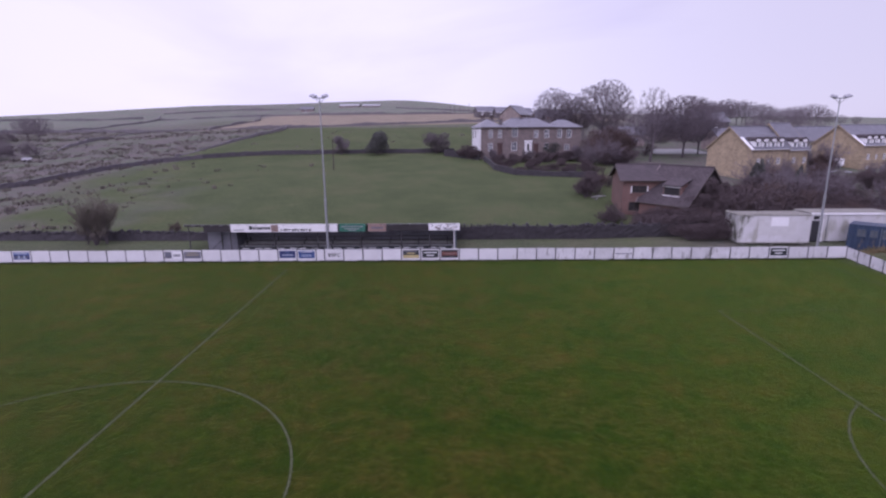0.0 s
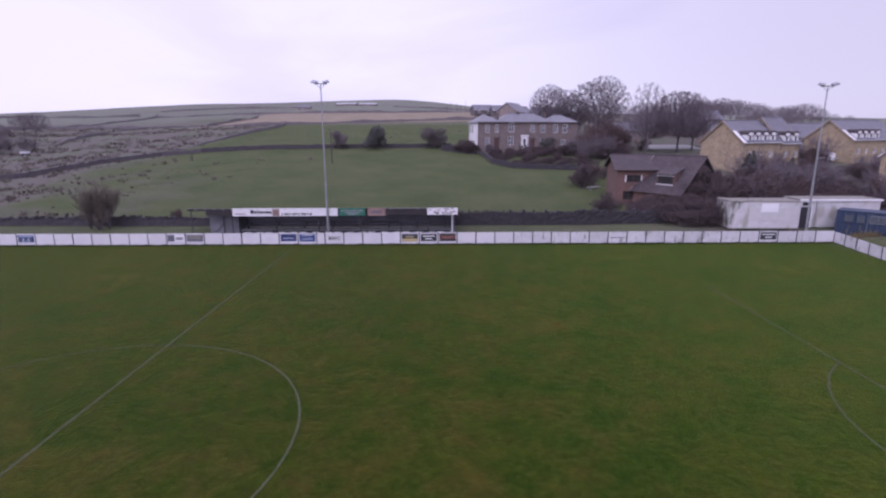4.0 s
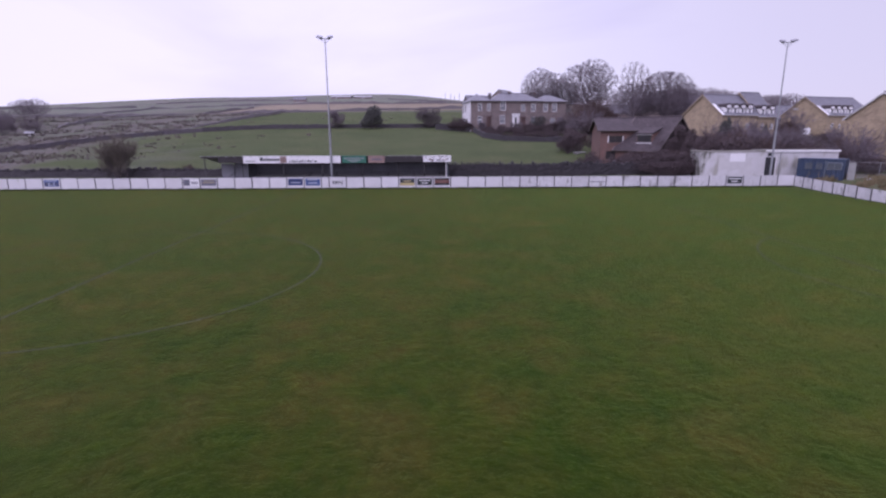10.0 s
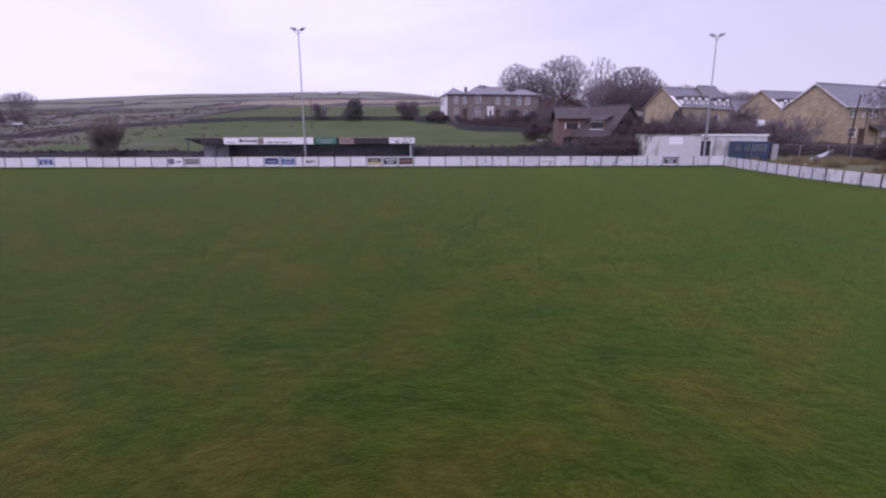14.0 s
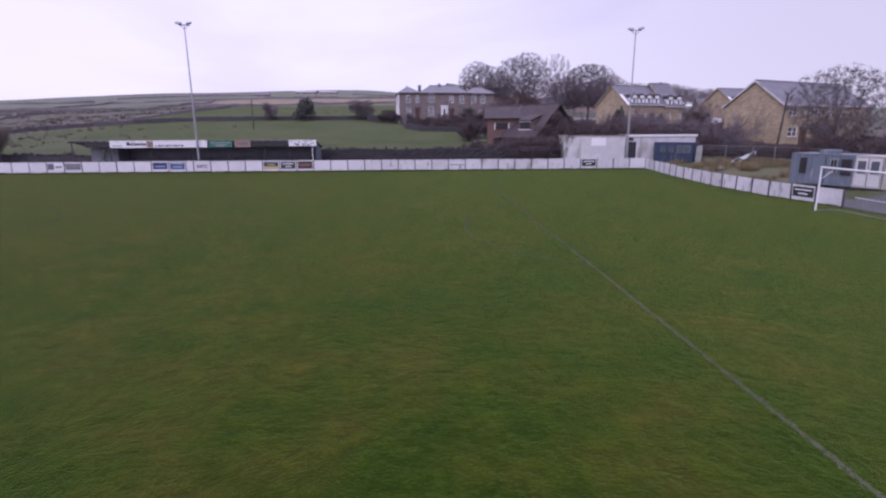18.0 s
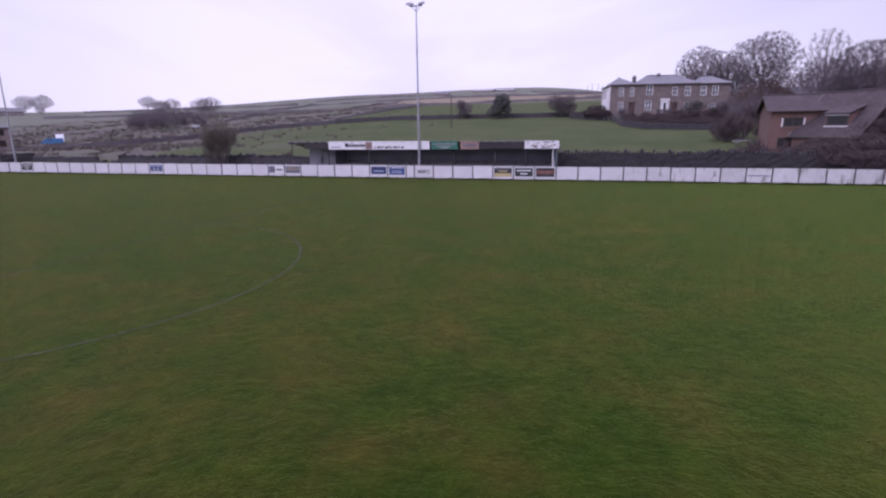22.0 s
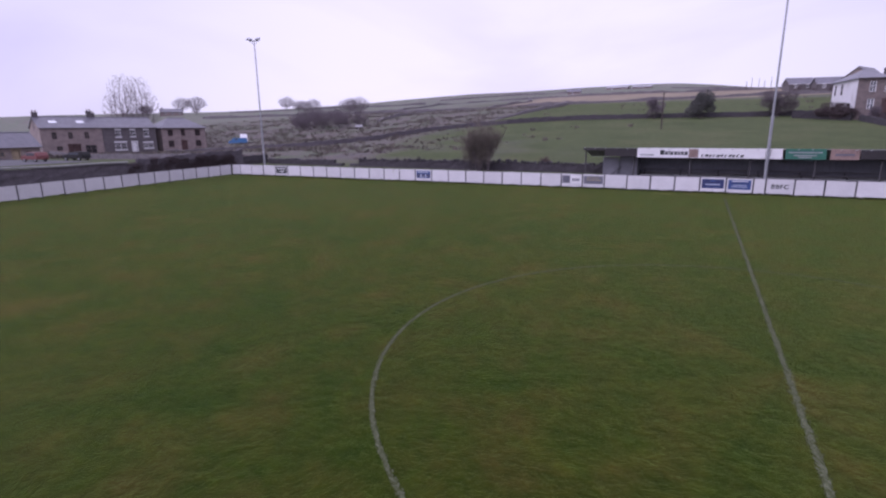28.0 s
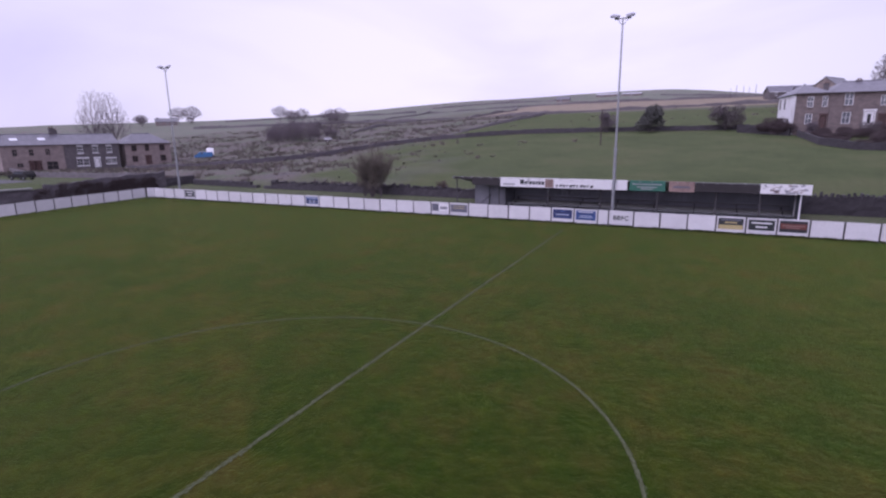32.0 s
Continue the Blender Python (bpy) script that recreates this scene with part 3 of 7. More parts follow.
def line(name, a, b, label, width=0.10, dense=26):
    k = max(2, int(math.dist(a, b) / 0.12))
    return strip(name, [(a[0] + (b[0] - a[0]) * i / k, a[1] + (b[1] - a[1]) * i / k) for i in range(k + 1)], width, label, dense)


HALF_W, GOAL_X, BOX_X, SKEW = 31.3, 50.4, 34.0, -0.7
line("halfway_line", (0, -HALF_W), (0, HALF_W), "faded white halfway line on muddy turf", 0.105)
strip("centre_circle", [(9.15 * math.cos(2 * math.pi * i / 480), 9.15 * math.sin(2 * math.pi * i / 480)) for i in range(481)], 0.08, "faded white centre circle on the turf")
line("touchline", (-48.9, HALF_W), (GOAL_X, HALF_W), "worn white touchline before the boards", 0.04)
line("goal_line", (GOAL_X, -HALF_W), (GOAL_X, HALF_W), "white goal line under the goal", 0.09)
line("goal_line", (-48.9, -HALF_W), (-48.9, HALF_W), "worn white goal line at the far end", 0.09)
line("penalty_area_line", (BOX_X, -20.15 + SKEW), (BOX_X, 20.15 + SKEW), "white front line of the penalty area", 0.095, 20)
line("penalty_area_line", (BOX_X, 20.15 + SKEW), (GOAL_X, 20.15 + SKEW), "white side line of the penalty area", 0.08, 7)
line("penalty_area_line", (BOX_X, -20.15 + SKEW), (GOAL_X, -20.15 + SKEW), "white side line of the penalty area", 0.08, 7)
line("goal_area_line", (GOAL_X - 5.5, -9.16 + SKEW), (GOAL_X - 5.5, 9.16 + SKEW), "white front line of the goal area", 0.07, 4)
line("goal_area_line", (GOAL_X - 5.5, 9.16 + SKEW), (GOAL_X, 9.16 + SKEW), "white side line of the goal area", 0.07, 4)
arc = math.acos(5.5 / 9.15)
strip("penalty_arc", [(GOAL_X - 11 - 9.15 * math.cos(arc * (i / 70 - 1)), SKEW + 9.15 * math.sin(arc * (i / 70 - 1))) for i in range(141)], 0.085, "white arc before the penalty area", 16)


# ---- perimeter boards ----
def sign_bars(parent, w, h, y, z, material, rows):
    """Plain bars in place of writing: rows of (height share, width share, bar height share)."""
    for at, wide, tall in rows:
        part("bar", box(-w * wide / 2, w * wide / 2, y - 0.004, y, z + h * at - h * tall / 2, z + h * at + h * tall / 2), material, parent)


panel_cache = {}


def panel_mesh(w, h, material, kind):
    key = (round(w, 2), round(h, 2), material.name, kind)
    if key not in panel_cache:
        bm = bmesh.new()
        cols = 6
        rng = random.Random(hash(kind) % 97)
        front, back = [], []
        for i in range(cols + 1):
            x = -w / 2 + w * i / cols
            low = rng.uniform(-0.03, 0.05)
            top = h + rng.uniform(-0.008, 0.008)
            front.append((bm.verts.new((x, -0.012, low)), bm.verts.new((x, -0.012, top))))
            back.append((bm.verts.new((x, 0.012, low)), bm.verts.new((x, 0.012, top))))
        for i in range(cols):
            a, b, c, d = front[i], front[i + 1], back[i], back[i + 1]
            bm.faces.new((a[0], b[0], b[1], a[1]))
            bm.faces.new((d[0], c[0], c[1], d[1]))
            bm.faces.new((a[1], b[1], d[1], c[1]))
            bm.faces.new((b[0], a[0], c[0], d[0]))
        for e in (0, cols):
            a, c = front[e], back[e]
            bm.faces.new((a[0], a[1], c[1], c[0]))
        bmesh.ops.recalc_face_normals(bm, faces=bm.faces)
        panel_cache[key] = mesh_of(bm, "panel", material)
    return panel_cache[key]


POST_MESH = mesh_of(box(-0.045, 0.045, -0.03, 0.06, -0.1, 1.24, bevel=0.008), "post", POST_DARK)
RAIL_CACHE = {}
board_rng = random.Random(5)


def board(x, y, yaw, w, sign=None, worn=False, label=None, tall=1.0):
    """One white hoarding panel with its post and rear rails, and a sign on it where there is one."""
    text = label or ("flaking white-painted perimeter board on dark posts" if worn else "white-painted perimeter board on a dark timber post")
    m = pose(x, y, 0.02 + board_rng.uniform(-0.015, 0.02), board_rng.uniform(-1.2, 1.2), board_rng.uniform(-0.5, 0.5), yaw) @ Matrix.Diagonal((1, 1, tall, 1))
    e = empty("perimeter_board", m, text, "perimeter board", "boards round the pitch")
    ob = part("panel", panel_mesh(w - (0.11 if tall > 0.94 else 0.18), 1.14, WORN_BOARD if worn else WHITE_BOARD, board_rng.randrange(5)), None, e)
    ob.location.z = 0.09
    p = part("post", POST_MESH, None, e)
    p.location.x = w / 2
    key = round(w, 2)
    if key not in RAIL_CACHE:
        RAIL_CACHE[key] = mesh_of(box(-w / 2, w / 2, 0.014, 0.06, -0.035, 0.035), "rail", POST_DARK)
    for z in (0.3, 1.05):
        r = part("rail", RAIL_CACHE[key], None, e)
        r.location.z = z
    if sign:
        sign(e, w)
    return e


def plate(e, w, material, x0, x1, z0, z1, label):
    return part("sign", box(x0 * w, x1 * w, -0.022, -0.012, z0, z1, bevel=0.003), material, e, label)


def sign_blue(e, w):
    s = plate(e, w, SIGN_BLUE, -0.42, 0.42, 0.36, 1.10, "dark blue sign with pale bars")
    sign_bars(s, w * 0.84, 0.74, -0.022, 0.36, SIGN_SKY, ((0.80, 0.22, 0.16), (0.14, 0.8, 0.07)))
    sign_bars(s, w * 0.84, 0.74, -0.022, 0.36, SIGN_PALE, ((0.42, 0.68, 0.13),))


def sign_sky(e, w):
    s = plate(e, w, SIGN_SKY, -0.42, 0.42, 0.36, 1.12, "mid-blue sign with dark bars")
    sign_bars(s, w * 0.84, 0.76, -0.022, 0.36, SIGN_WHITE, ((0.86, 0.72, 0.08),))
    sign_bars(s, w * 0.84, 0.76, -0.022, 0.36, SIGN_BLUE, ((0.66, 0.84, 0.10), (0.10, 0.7, 0.06)))
    sign_bars(s, w * 0.84, 0.76, -0.022, 0.36, SIGN_PALE, ((0.46, 0.6, 0.08), (0.28, 0.7, 0.08)))


def sign_crowd(e, w):
    s = plate(e, w, SIGN_SKY, -0.42, 0.42, 0.36, 1.10, "dark blue sign with pale bars")
    sign_bars(s, w * 0.84, 0.74, -0.022, 0.36, SIGN_BLUE, ((0.34, 0.96, 0.5),))
    sign_bars(s, w * 0.84, 0.74, -0.026, 0.36, SIGN_PALE, ((0.82, 0.8, 0.16), (0.16, 0.6, 0.08)))
    for k in range(5):
        part("bar", box(-0.62 + k * 0.27, -0.46 + k * 0.27, -0.031, -0.026, 0.52, 0.72 + 0.06 * (k % 2)), SIGN_PALE if k % 2 else SIGN_GREY, s)


def sign_half(e, w):
    plate(e, w, SIGN_GREY, -0.44, -0.08, 0.42, 1.08, "dark purple-grey half sign")
    s = plate(e, w, SIGN_WHITE, -0.06, 0.45, 0.42, 1.08, "white half sign with grey bars")
    for at in (0.35, 0.62):
        part("bar", box(0.0, 0.38 * w, -0.027, -0.022, 0.42 + at * 0.5, 0.42 + at * 0.5 + 0.1), SIGN_GREY, s)


def sign_grey(e, w):
    s = plate(e, w, SIGN_GREY, -0.43, 0.43, 0.40, 1.08, "dark grey sign with pale bars")
    sign_bars(s, w * 0.86, 0.68, -0.022, 0.40, SIGN_YELLOW, ((0.5, 0.8, 0.07), (0.78, 0.7, 0.06)))


def sign_yellow(e, w):
    s = plate(e, w, SIGN_BLACK, -0.42, 0.42, 0.30, 1.10, "dark sign with a yellow foot")
    sign_bars(s, w * 0.84, 0.80, -0.022, 0.30, SIGN_YELLOW, ((0.20, 0.96, 0.38), (0.62, 0.5, 0.12)))
    sign_bars(s, w * 0.84, 0.80, -0.022, 0.30, SIGN_GREY, ((0.85, 0.8, 0.12),))


def sign_black(e, w):
    s = plate(e, w, SIGN_BLACK, -0.42, 0.42, 0.36, 1.10, "black sign with white bars")
    sign_bars(s, w * 0.84, 0.74, -0.022, 0.36, SIGN_WHITE, ((0.70, 0.78, 0.13), (0.32, 0.45, 0.13)))


def sign_red(e, w):
    s = plate(e, w, SIGN_BLACK, -0.43, 0.43, 0.32, 1.12, "black sign with a dark red band")
    sign_bars(s, w * 0.86, 0.80, -0.022, 0.32, SIGN_RED, ((0.52, 0.94, 0.46),))
    sign_bars(s, w * 0.86, 0.80, -0.026, 0.32, SIGN_TAN, ((0.56, 0.8, 0.08), (0.38, 0.5, 0.05)))


def sign_line(e, w):
    plate(e, w, SIGN_GREY, -0.42, 0.42, 0.60, 0.68, "faded grey strip of writing")


def sign_initials(e, w):
    fc = bpy.data.curves.new("club_initials", "FONT")
    fc.body, fc.size, fc.align_x, fc.extrude = "BBFC", 0.46, "CENTER", 0.004
    fc.space_character, fc.offset = 1.15, 0.012
    fc.materials.append(SIGN_BLACK)
    ob = new("lettering", fc)
    ob.parent = e
    ob.matrix_local = pose(0, -0.018, 0.50, 90, 0, 0)
    ob["label"] = "grey painted club initials"


SIGNS = {-28.05: (sign_crowd, "white perimeter board with a blue sign"), -46.85: (sign_black, "white perimeter board with a dark sign"), -13.0: (sign_half, "white perimeter board with a half dark sign"),
         -11.13: (sign_grey, "white perimeter board with a dark grey sign"), -1.73: (sign_blue, "white perimeter board with a dark blue sign"), 0.15: (sign_sky, "white perimeter board with a mid-blue sign"),
         2.86: (sign_initials, "white perimeter board lettered with grey initials"), 10.43: (sign_yellow, "white perimeter board with a black and yellow sign"),
         12.33: (sign_black, "white perimeter board with a black sign"), 14.22: (sign_red, "white perimeter board with a dark red sign"), 31.26: (sign_line, "worn white perimeter board with a grey strip"),
         46.4: (sign_black, "white perimeter board with a black sign")}
BOARD_Y = 34.25


def far_board(x0, w):
    sign = next((s for k, s in SIGNS.items() if abs(k - x0) < 0.4), (None, None))
    board(x0 + w / 2, BOARD_Y, 0, w, sign[0], 21.0 < x0 < 52, sign[1])


far_board(2.03, 0.83)
x = 2.03
while x - 1.88 > -53.2:
    x -= 1.88
    far_board(x, 1.88)
LEFT_END = x
x = 2.86
while x + 1.893 < 54.3:
    far_board(x, 1.893)
    x += 1.893
RIGHT_END = x


def board_run(a, b, step, signs, worn, tall=1.0):
    """Boards end to end from a to b, facing the pitch."""
    d = Vector((b[0] - a[0], b[1] - a[1], 0))
    count = round(d.length / step)
    yaw = math.degrees(math.atan2(d.y, d.x))
    for i in range(count):
        c = Vector((*a, 0)) + d * ((i + 0.5) / count)
        s = signs.get(i, (None, None))
        board(c.x, c.y, yaw, d.length / count, s[0], worn, s[1], tall)


board_run((RIGHT_END, BOARD_Y), (52.3, 23.5), 1.86, {}, True, 0.93)
board_run((52.3, 23.5), (51.55, 14.5), 1.8, {}, True, 0.88)
board_run((51.55, 14.5), (51.75, 9.2), 1.75, {}, True, 0.86)
board_run((51.75, 9.2), (52.65, 3.9), 1.78, {1: (sign_black, "white perimeter board with a black and white sign")}, True, 0.84)
board_run((-50.4, 6.0), (LEFT_END - 0.9, BOARD_Y - 0.6), 1.88, {}, False)
board(LEFT_END - 0.45, BOARD_Y - 0.2, 35, 1.0)


# ---- floodlight masts ----
def floodlight_mast(x, y, z0, top, toward, label):
    e = empty("floodlight_mast", pose(x, y, z0, 0, 0, toward), label, "floodlight", "floodlights round the pitch")
    part("foundation", box(-0.4, 0.4, -0.4, 0.4, -0.3, 0.18, bevel=0.03), CONCRETE, e)
    part("base_plate", box(-0.24, 0.24, -0.24, 0.24, 0.18, 0.21), GALV, e)
    part("lower_pole", tube(bmesh.new(), (0, 0, 0.2), (0, 0, (top - z0) * 0.36), 0.125, 0.11, 12), GALV, e, smooth=False)
    part("upper_pole", tube(bmesh.new(), (0, 0, (top - z0) * 0.36), (0, 0, top - z0 - 0.25), 0.085, 0.05, 12), GALV, e)
    part("collar", tube(bmesh.new(), (0, 0, (top - z0) * 0.355), (0, 0, (top - z0) * 0.365), 0.14, 0.14, 12), GALV, e)
    part("hatch", box(-0.06, 0.06, -0.165, -0.13, 0.6, 1.1), GALV, e)
    part("crossarm", box(-0.60, 0.60, -0.04, 0.04, top - z0 - 0.36, top - z0 - 0.26), GALV, e)
    for s in (-1, 1):
        part("stay", tube(bmesh.new(), (s * 0.45, 0, top - z0 - 0.3), (0, 0, top - z0 - 0.8), 0.025, sides=6), GALV, e)
        m = pose(s * 0.54, -0.1, top - z0 - 0.12, 20, s * -14, s * 16)
        bm = bmesh.new()
        bx(bm, -0.30, 0.30, -0.30, 0.22, -0.07, 0.08, m, bevel=0.05)
        lamp = part("lamp_head", bm, LAMP_GREY, e, "grey floodlight head")
        part("lamp_glass", box(-0.26, 0.26, -0.26, 0.18, -0.085, -0.072, m), LAMP_GLASS, lamp)
        part("bracket", box(s * 0.54 - 0.04, s * 0.54 + 0.04, -0.08, 0.04, top - z0 - 0.34, top - z0 - 0.2), GALV, lamp)
    return e


floodlight_mast(2.9, 35.75, 0.3, 15.95, 0, "tall grey steel floodlight mast beside the grandstand")
mast = floodlight_mast(52.5, 36.3, 0.4, 15.6, -20, "tall grey steel floodlight mast beside white cabins")
part("side_arm", tube(bmesh.new(), (0, 0, 7.85), (0.62, -0.1, 8.05), 0.03, sides=6), GALV, mast)
part("side_lamp", box(0.5, 0.95, -0.3, 0.05, 7.98, 8.12, pose(0, 0, 0, 0, 6, 0), bevel=0.03), LAMP_GREY, mast, "small pale lamp halfway up")
floodlight_mast(-50.65, 36.5, 0.4, 15.95, 15, "tall grey steel floodlight mast behind the boards")


# ---- grandstand ----
def grandstand():
    y0, y1, xl, xr = 36.2, 40.2, -7.0, 15.9
    e = empty("grandstand", pose(0, 0, 0), "low dark grandstand with sign boards on its roof edge", "grandstand")
    part("back_wall", box(xl, xr, y1 - 0.12, y1, 0.2, 2.52), STAND_DARK, e, "dark corrugated back wall")
    rib = mesh_of(box(-0.03, 0.03, -0.03, 0.0, 0.5, 2.5), "rib", STAND_DARK)
    x = xl + 0.45
    while x < xr:
        r = part("rib", rib, None, e)
        r.location = (x, y1 - 0.12, 0)
        x += 0.45
    for x, lab in ((xl, "dark end wall"), (xr - 0.1, "dark end wall")):
        part("side_wall", slab([(x, y0 + 1.2, 0.2), (x, y1 - 0.12, 0.2), (x, y1 - 0.12, 2.53), (x, y0 + 1.2, 3.1)], (0.1, 0, 0)), STAND_DARK if x < 0 else GREY_PAINT, e, lab)
    roof = part("roof", slab([(-11.5, y0 - 0.25, 3.42), (16.15, y0 - 0.25, 3.42), (16.15, y1 + 0.3, 2.50), (-11.5, y1 + 0.3, 2.50)], (0, 0, 0.06)), STAND_ROOF, e, "pale grey sheet roof")
    sheet = mesh_of(box(-0.02, 0.02, y0 - 0.25, y1 + 0.3, -0.004, 0.035, pose(0, 0, 0)), "roof_rib", STAND_ROOF)
    x = -11.3
    while x < 16.1:
        r = part("roof_rib", sheet, None, roof)
        r.rotation_euler = (math.atan(-0.92 / 4.75), 0, 0)
        r.location = (x, 0, 3.485 + 0.1901 * (y0 - 0.25))
        x += 0.9
    for x in (-11.3, -7.1, -2.6, 1.8, 6.2, 10.3, 13.2):
        part("post", tube(bmesh.new(), (x, y0 + 0.1, 0.2), (x, y0 + 0.1, 3.42), 0.06, sides=8), POST_DARK, e)
    for y in (0.1, 2.4):  # down the open end
        part("post", tube(bmesh.new(), (15.66, y0 + y, 0.2), (15.66, y0 + y, 3.37 - 0.19 * y), 0.05, sides=8), SIGN_WHITE, e, "white-painted post")
    for i in range(3):
        y = y0 + 1.0 + 0.95 * i
        part("step", box(xl + 0.15, xr - 0.15, y, y1 - 0.13 if i == 2 else y + 0.948, 0.2, 0.62 + 0.22 * i), CONCRETE, e, "concrete terrace step")
        part("bench", box(xl + 0.4, xr - 0.4, y + 0.45, y + 0.75, 0.98 + 0.22 * i, 1.03 + 0.22 * i, bevel=0.01), STAND_TIMBER, e, "grey weathered bench plank")
        for k in range(8):
            x = xl + 0.6 + k * 3.05
            part("bench_leg", box(x - 0.04, x + 0.04, y + 0.5, y + 0.7, 0.62 + 0.22 * i, 0.98 + 0.22 * i), POST_DARK, e)
    low = part("front_barrier", box(xl + 0.6, xr - 0.5, y0 + 0.25, y0 + 0.31, 0.4, 1.04), SIGN_BLACK, e, "dark front barrier with pale gaps")
    pale = mesh_of(box(-0.36, 0.36, y0 + 0.238, y0 + 0.25, 0.86, 0.92), "pale_patch", SIGN_WHITE)
    for k in range(18):
        p = part("pale_patch", pale, None, low)
        p.location.x = xl + 1.3 + k * 1.19 + 0.15 * math.sin(k * 2.1)
    part("handrail", tube(bmesh.new(), (xl + 0.6, y0 + 0.28, 1.16), (xr - 0.5, y0 + 0.28, 1.16), 0.025, sides=6), GALV, e)
    f = y0 - 0.31

    def fascia(x0, x1, material, label, z0=2.70, z1=3.50):
        return part("sign_board", box(x0, x1, f, f + 0.05, z0, z1, bevel=0.006), material, e, label)

    s = fascia(-6.85, -2.05, SIGN_WHITE, "white fascia sign with dark bars")
    x = -5.0
    for wide, top in ((0.34, 3.34), (0.22, 3.22), (0.08, 3.36), (0.24, 3.22), (0.24, 3.22), (0.16, 3.22), (0.24, 3.22), (0.24, 3.22)):
        part("bar", box(x, x + wide, f - 0.006, f, 2.94 - (0.10 if x > -3.9 and wide == 0.24 and x < -3.5 else 0), top), SIGN_BLACK, s)
        x += wide + 0.055
    part("patch", box(-2.78, -2.07, f - 0.009, f - 0.007, 2.74, 3.44), SIGN_TAN, s, "pinkish patch with dark smears")
    part("faint_bar", box(-6.6, -5.5, f - 0.006, f, 2.86, 2.98), GALV, s)
    s = fascia(-2.03, 3.92, SIGN_WHITE, "long white fascia sign with black bars")
    for k in range(11):
        w = 0.13 + 0.05 * ((k * 5) % 3)
        lift = 0.03 * (k % 2)
        part("bar", slab([(-1.85 + k * 0.285, f - 0.006, 2.80 + lift), (-1.85 + k * 0.285 + w, f - 0.006, 2.80 + lift), (-1.78 + k * 0.285 + w, f - 0.006, 3.0 + 0.05 * ((k * 3) % 2)), (-1.80 + k * 0.285, f - 0.006, 2.98)], (0, 0.006, 0)), SIGN_BLACK, s)
    s = fascia(4.1, 6.75, SIGN_GREEN, "green fascia sign with pale bars")
    for z, w in ((3.22, 2.2), (3.0, 1.5), (2.85, 0.9)):
        part("bar", box(5.4 - w / 2, 5.4 + w / 2, f - 0.006, f, z - 0.045, z + 0.045), GALV, s)
    s = fascia(7.0, 8.8, SIGN_TAN, "faded brown fascia sign")
    part("bar", box(7.3, 8.5, f - 0.006, f, 3.0, 3.15), SIGN_GREY, s)
    fascia(8.85, 13.05, FASCIA_DARK, "dark bare fascia", 2.76, 3.44)
    s = fascia(13.1, 16.2, SIGN_WHITE, "peeling white fascia sign", 2.78, 3.48)
    rng = random.Random(3)
    for k in range(44):
        x, z = rng.uniform(13.2, 15.9), rng.uniform(2.82, 3.38)
        part("flake", box(x, x + rng.uniform(0.05, 0.28), f - 0.005 - 0.0002 * k, f, z, z + rng.uniform(0.03, 0.10)), SIGN_GREY if k % 3 else SIGN_TAN, s)
    fascia(-9.6, -6.88, FASCIA_DARK, "dark bare fascia", 2.76, 3.46)
    part("fascia_rail", box(-11.5, -9.62, f, f + 0.05, 3.26, 3.46), FASCIA_DARK, e)
    part("side_screen", box(-9.9, -8.5, y0 + 1.1, y0 + 1.2, 0.2, 2.6), STAND_DARK, e, "dark screen wall")
    part("side_screen", box(-8.48, xl, y0 + 1.3, y0 + 1.4, 0.2, 2.9), STAND_DARK, e, "dark screen wall")
    part("stair_rail", tube(bmesh.new(), (-9.4, y0 + 0.95, 0.8), (-8.2, y0 + 0.95, 1.75), 0.035, sides=6), POST_DARK, e)


grandstand()


# ---- goal ----
def goal():
    e = empty("goal", pose(GOAL_X, -0.6, 0), "white football goal with a sagging net", "goal")
    for s in (-1, 1):
        part("goalpost", tube(bmesh.new(), (0, s * 3.66, -0.05), (0, s * 3.66, 2.46), 0.05, sides=12), GOAL_WHITE, e)
        part("net_support", tube(bmesh.new(), (0, s * 3.66, 2.44), (0.7, s * 3.66, 2.3), 0.02, sides=6), GOAL_WHITE, e)
        part("net_brace", tube(bmesh.new(), (0, s * 3.66, 1.75), (0.7, s * 3.66, 2.3), 0.02, sides=6), GOAL_WHITE, e)
        part("ground_bar", tube(bmesh.new(), (0, s * 3.66, 0.04), (1.25, s * 3.66, 0.04), 0.02, sides=6), NET, e)
    part("crossbar", tube(bmesh.new(), (0, -3.72, 2.44), (0, 3.71, 2.44), 0.05, sides=12), GOAL_WHITE, e)
    part("ground_bar", tube(bmesh.new(), (1.25, -3.66, 0.04), (1.25, 3.66, 0.04), 0.02, sides=6), NET, e)
    segs = []
    for i in range(31):
        y = -3.66 + 7.32 * i / 30
        segs += [(0, y, 2.44, 0.7, y, 2.25, 0.0035, 0.0035), (0.7, y, 2.25, 1.25, y, 0.04, 0.0035, 0.0035)]
    for i in range(11):
        u = i / 10
        segs += [(0.7 + 0.55 * u, -3.66, 2.25 - 2.2 * u, 0.7 + 0.55 * u, 3.66, 2.25 - 2.2 * u, 0.0035, 0.0035)]
    part("net", tubes_mesh("net", segs, NET), None, e, "grey cord net")


goal()


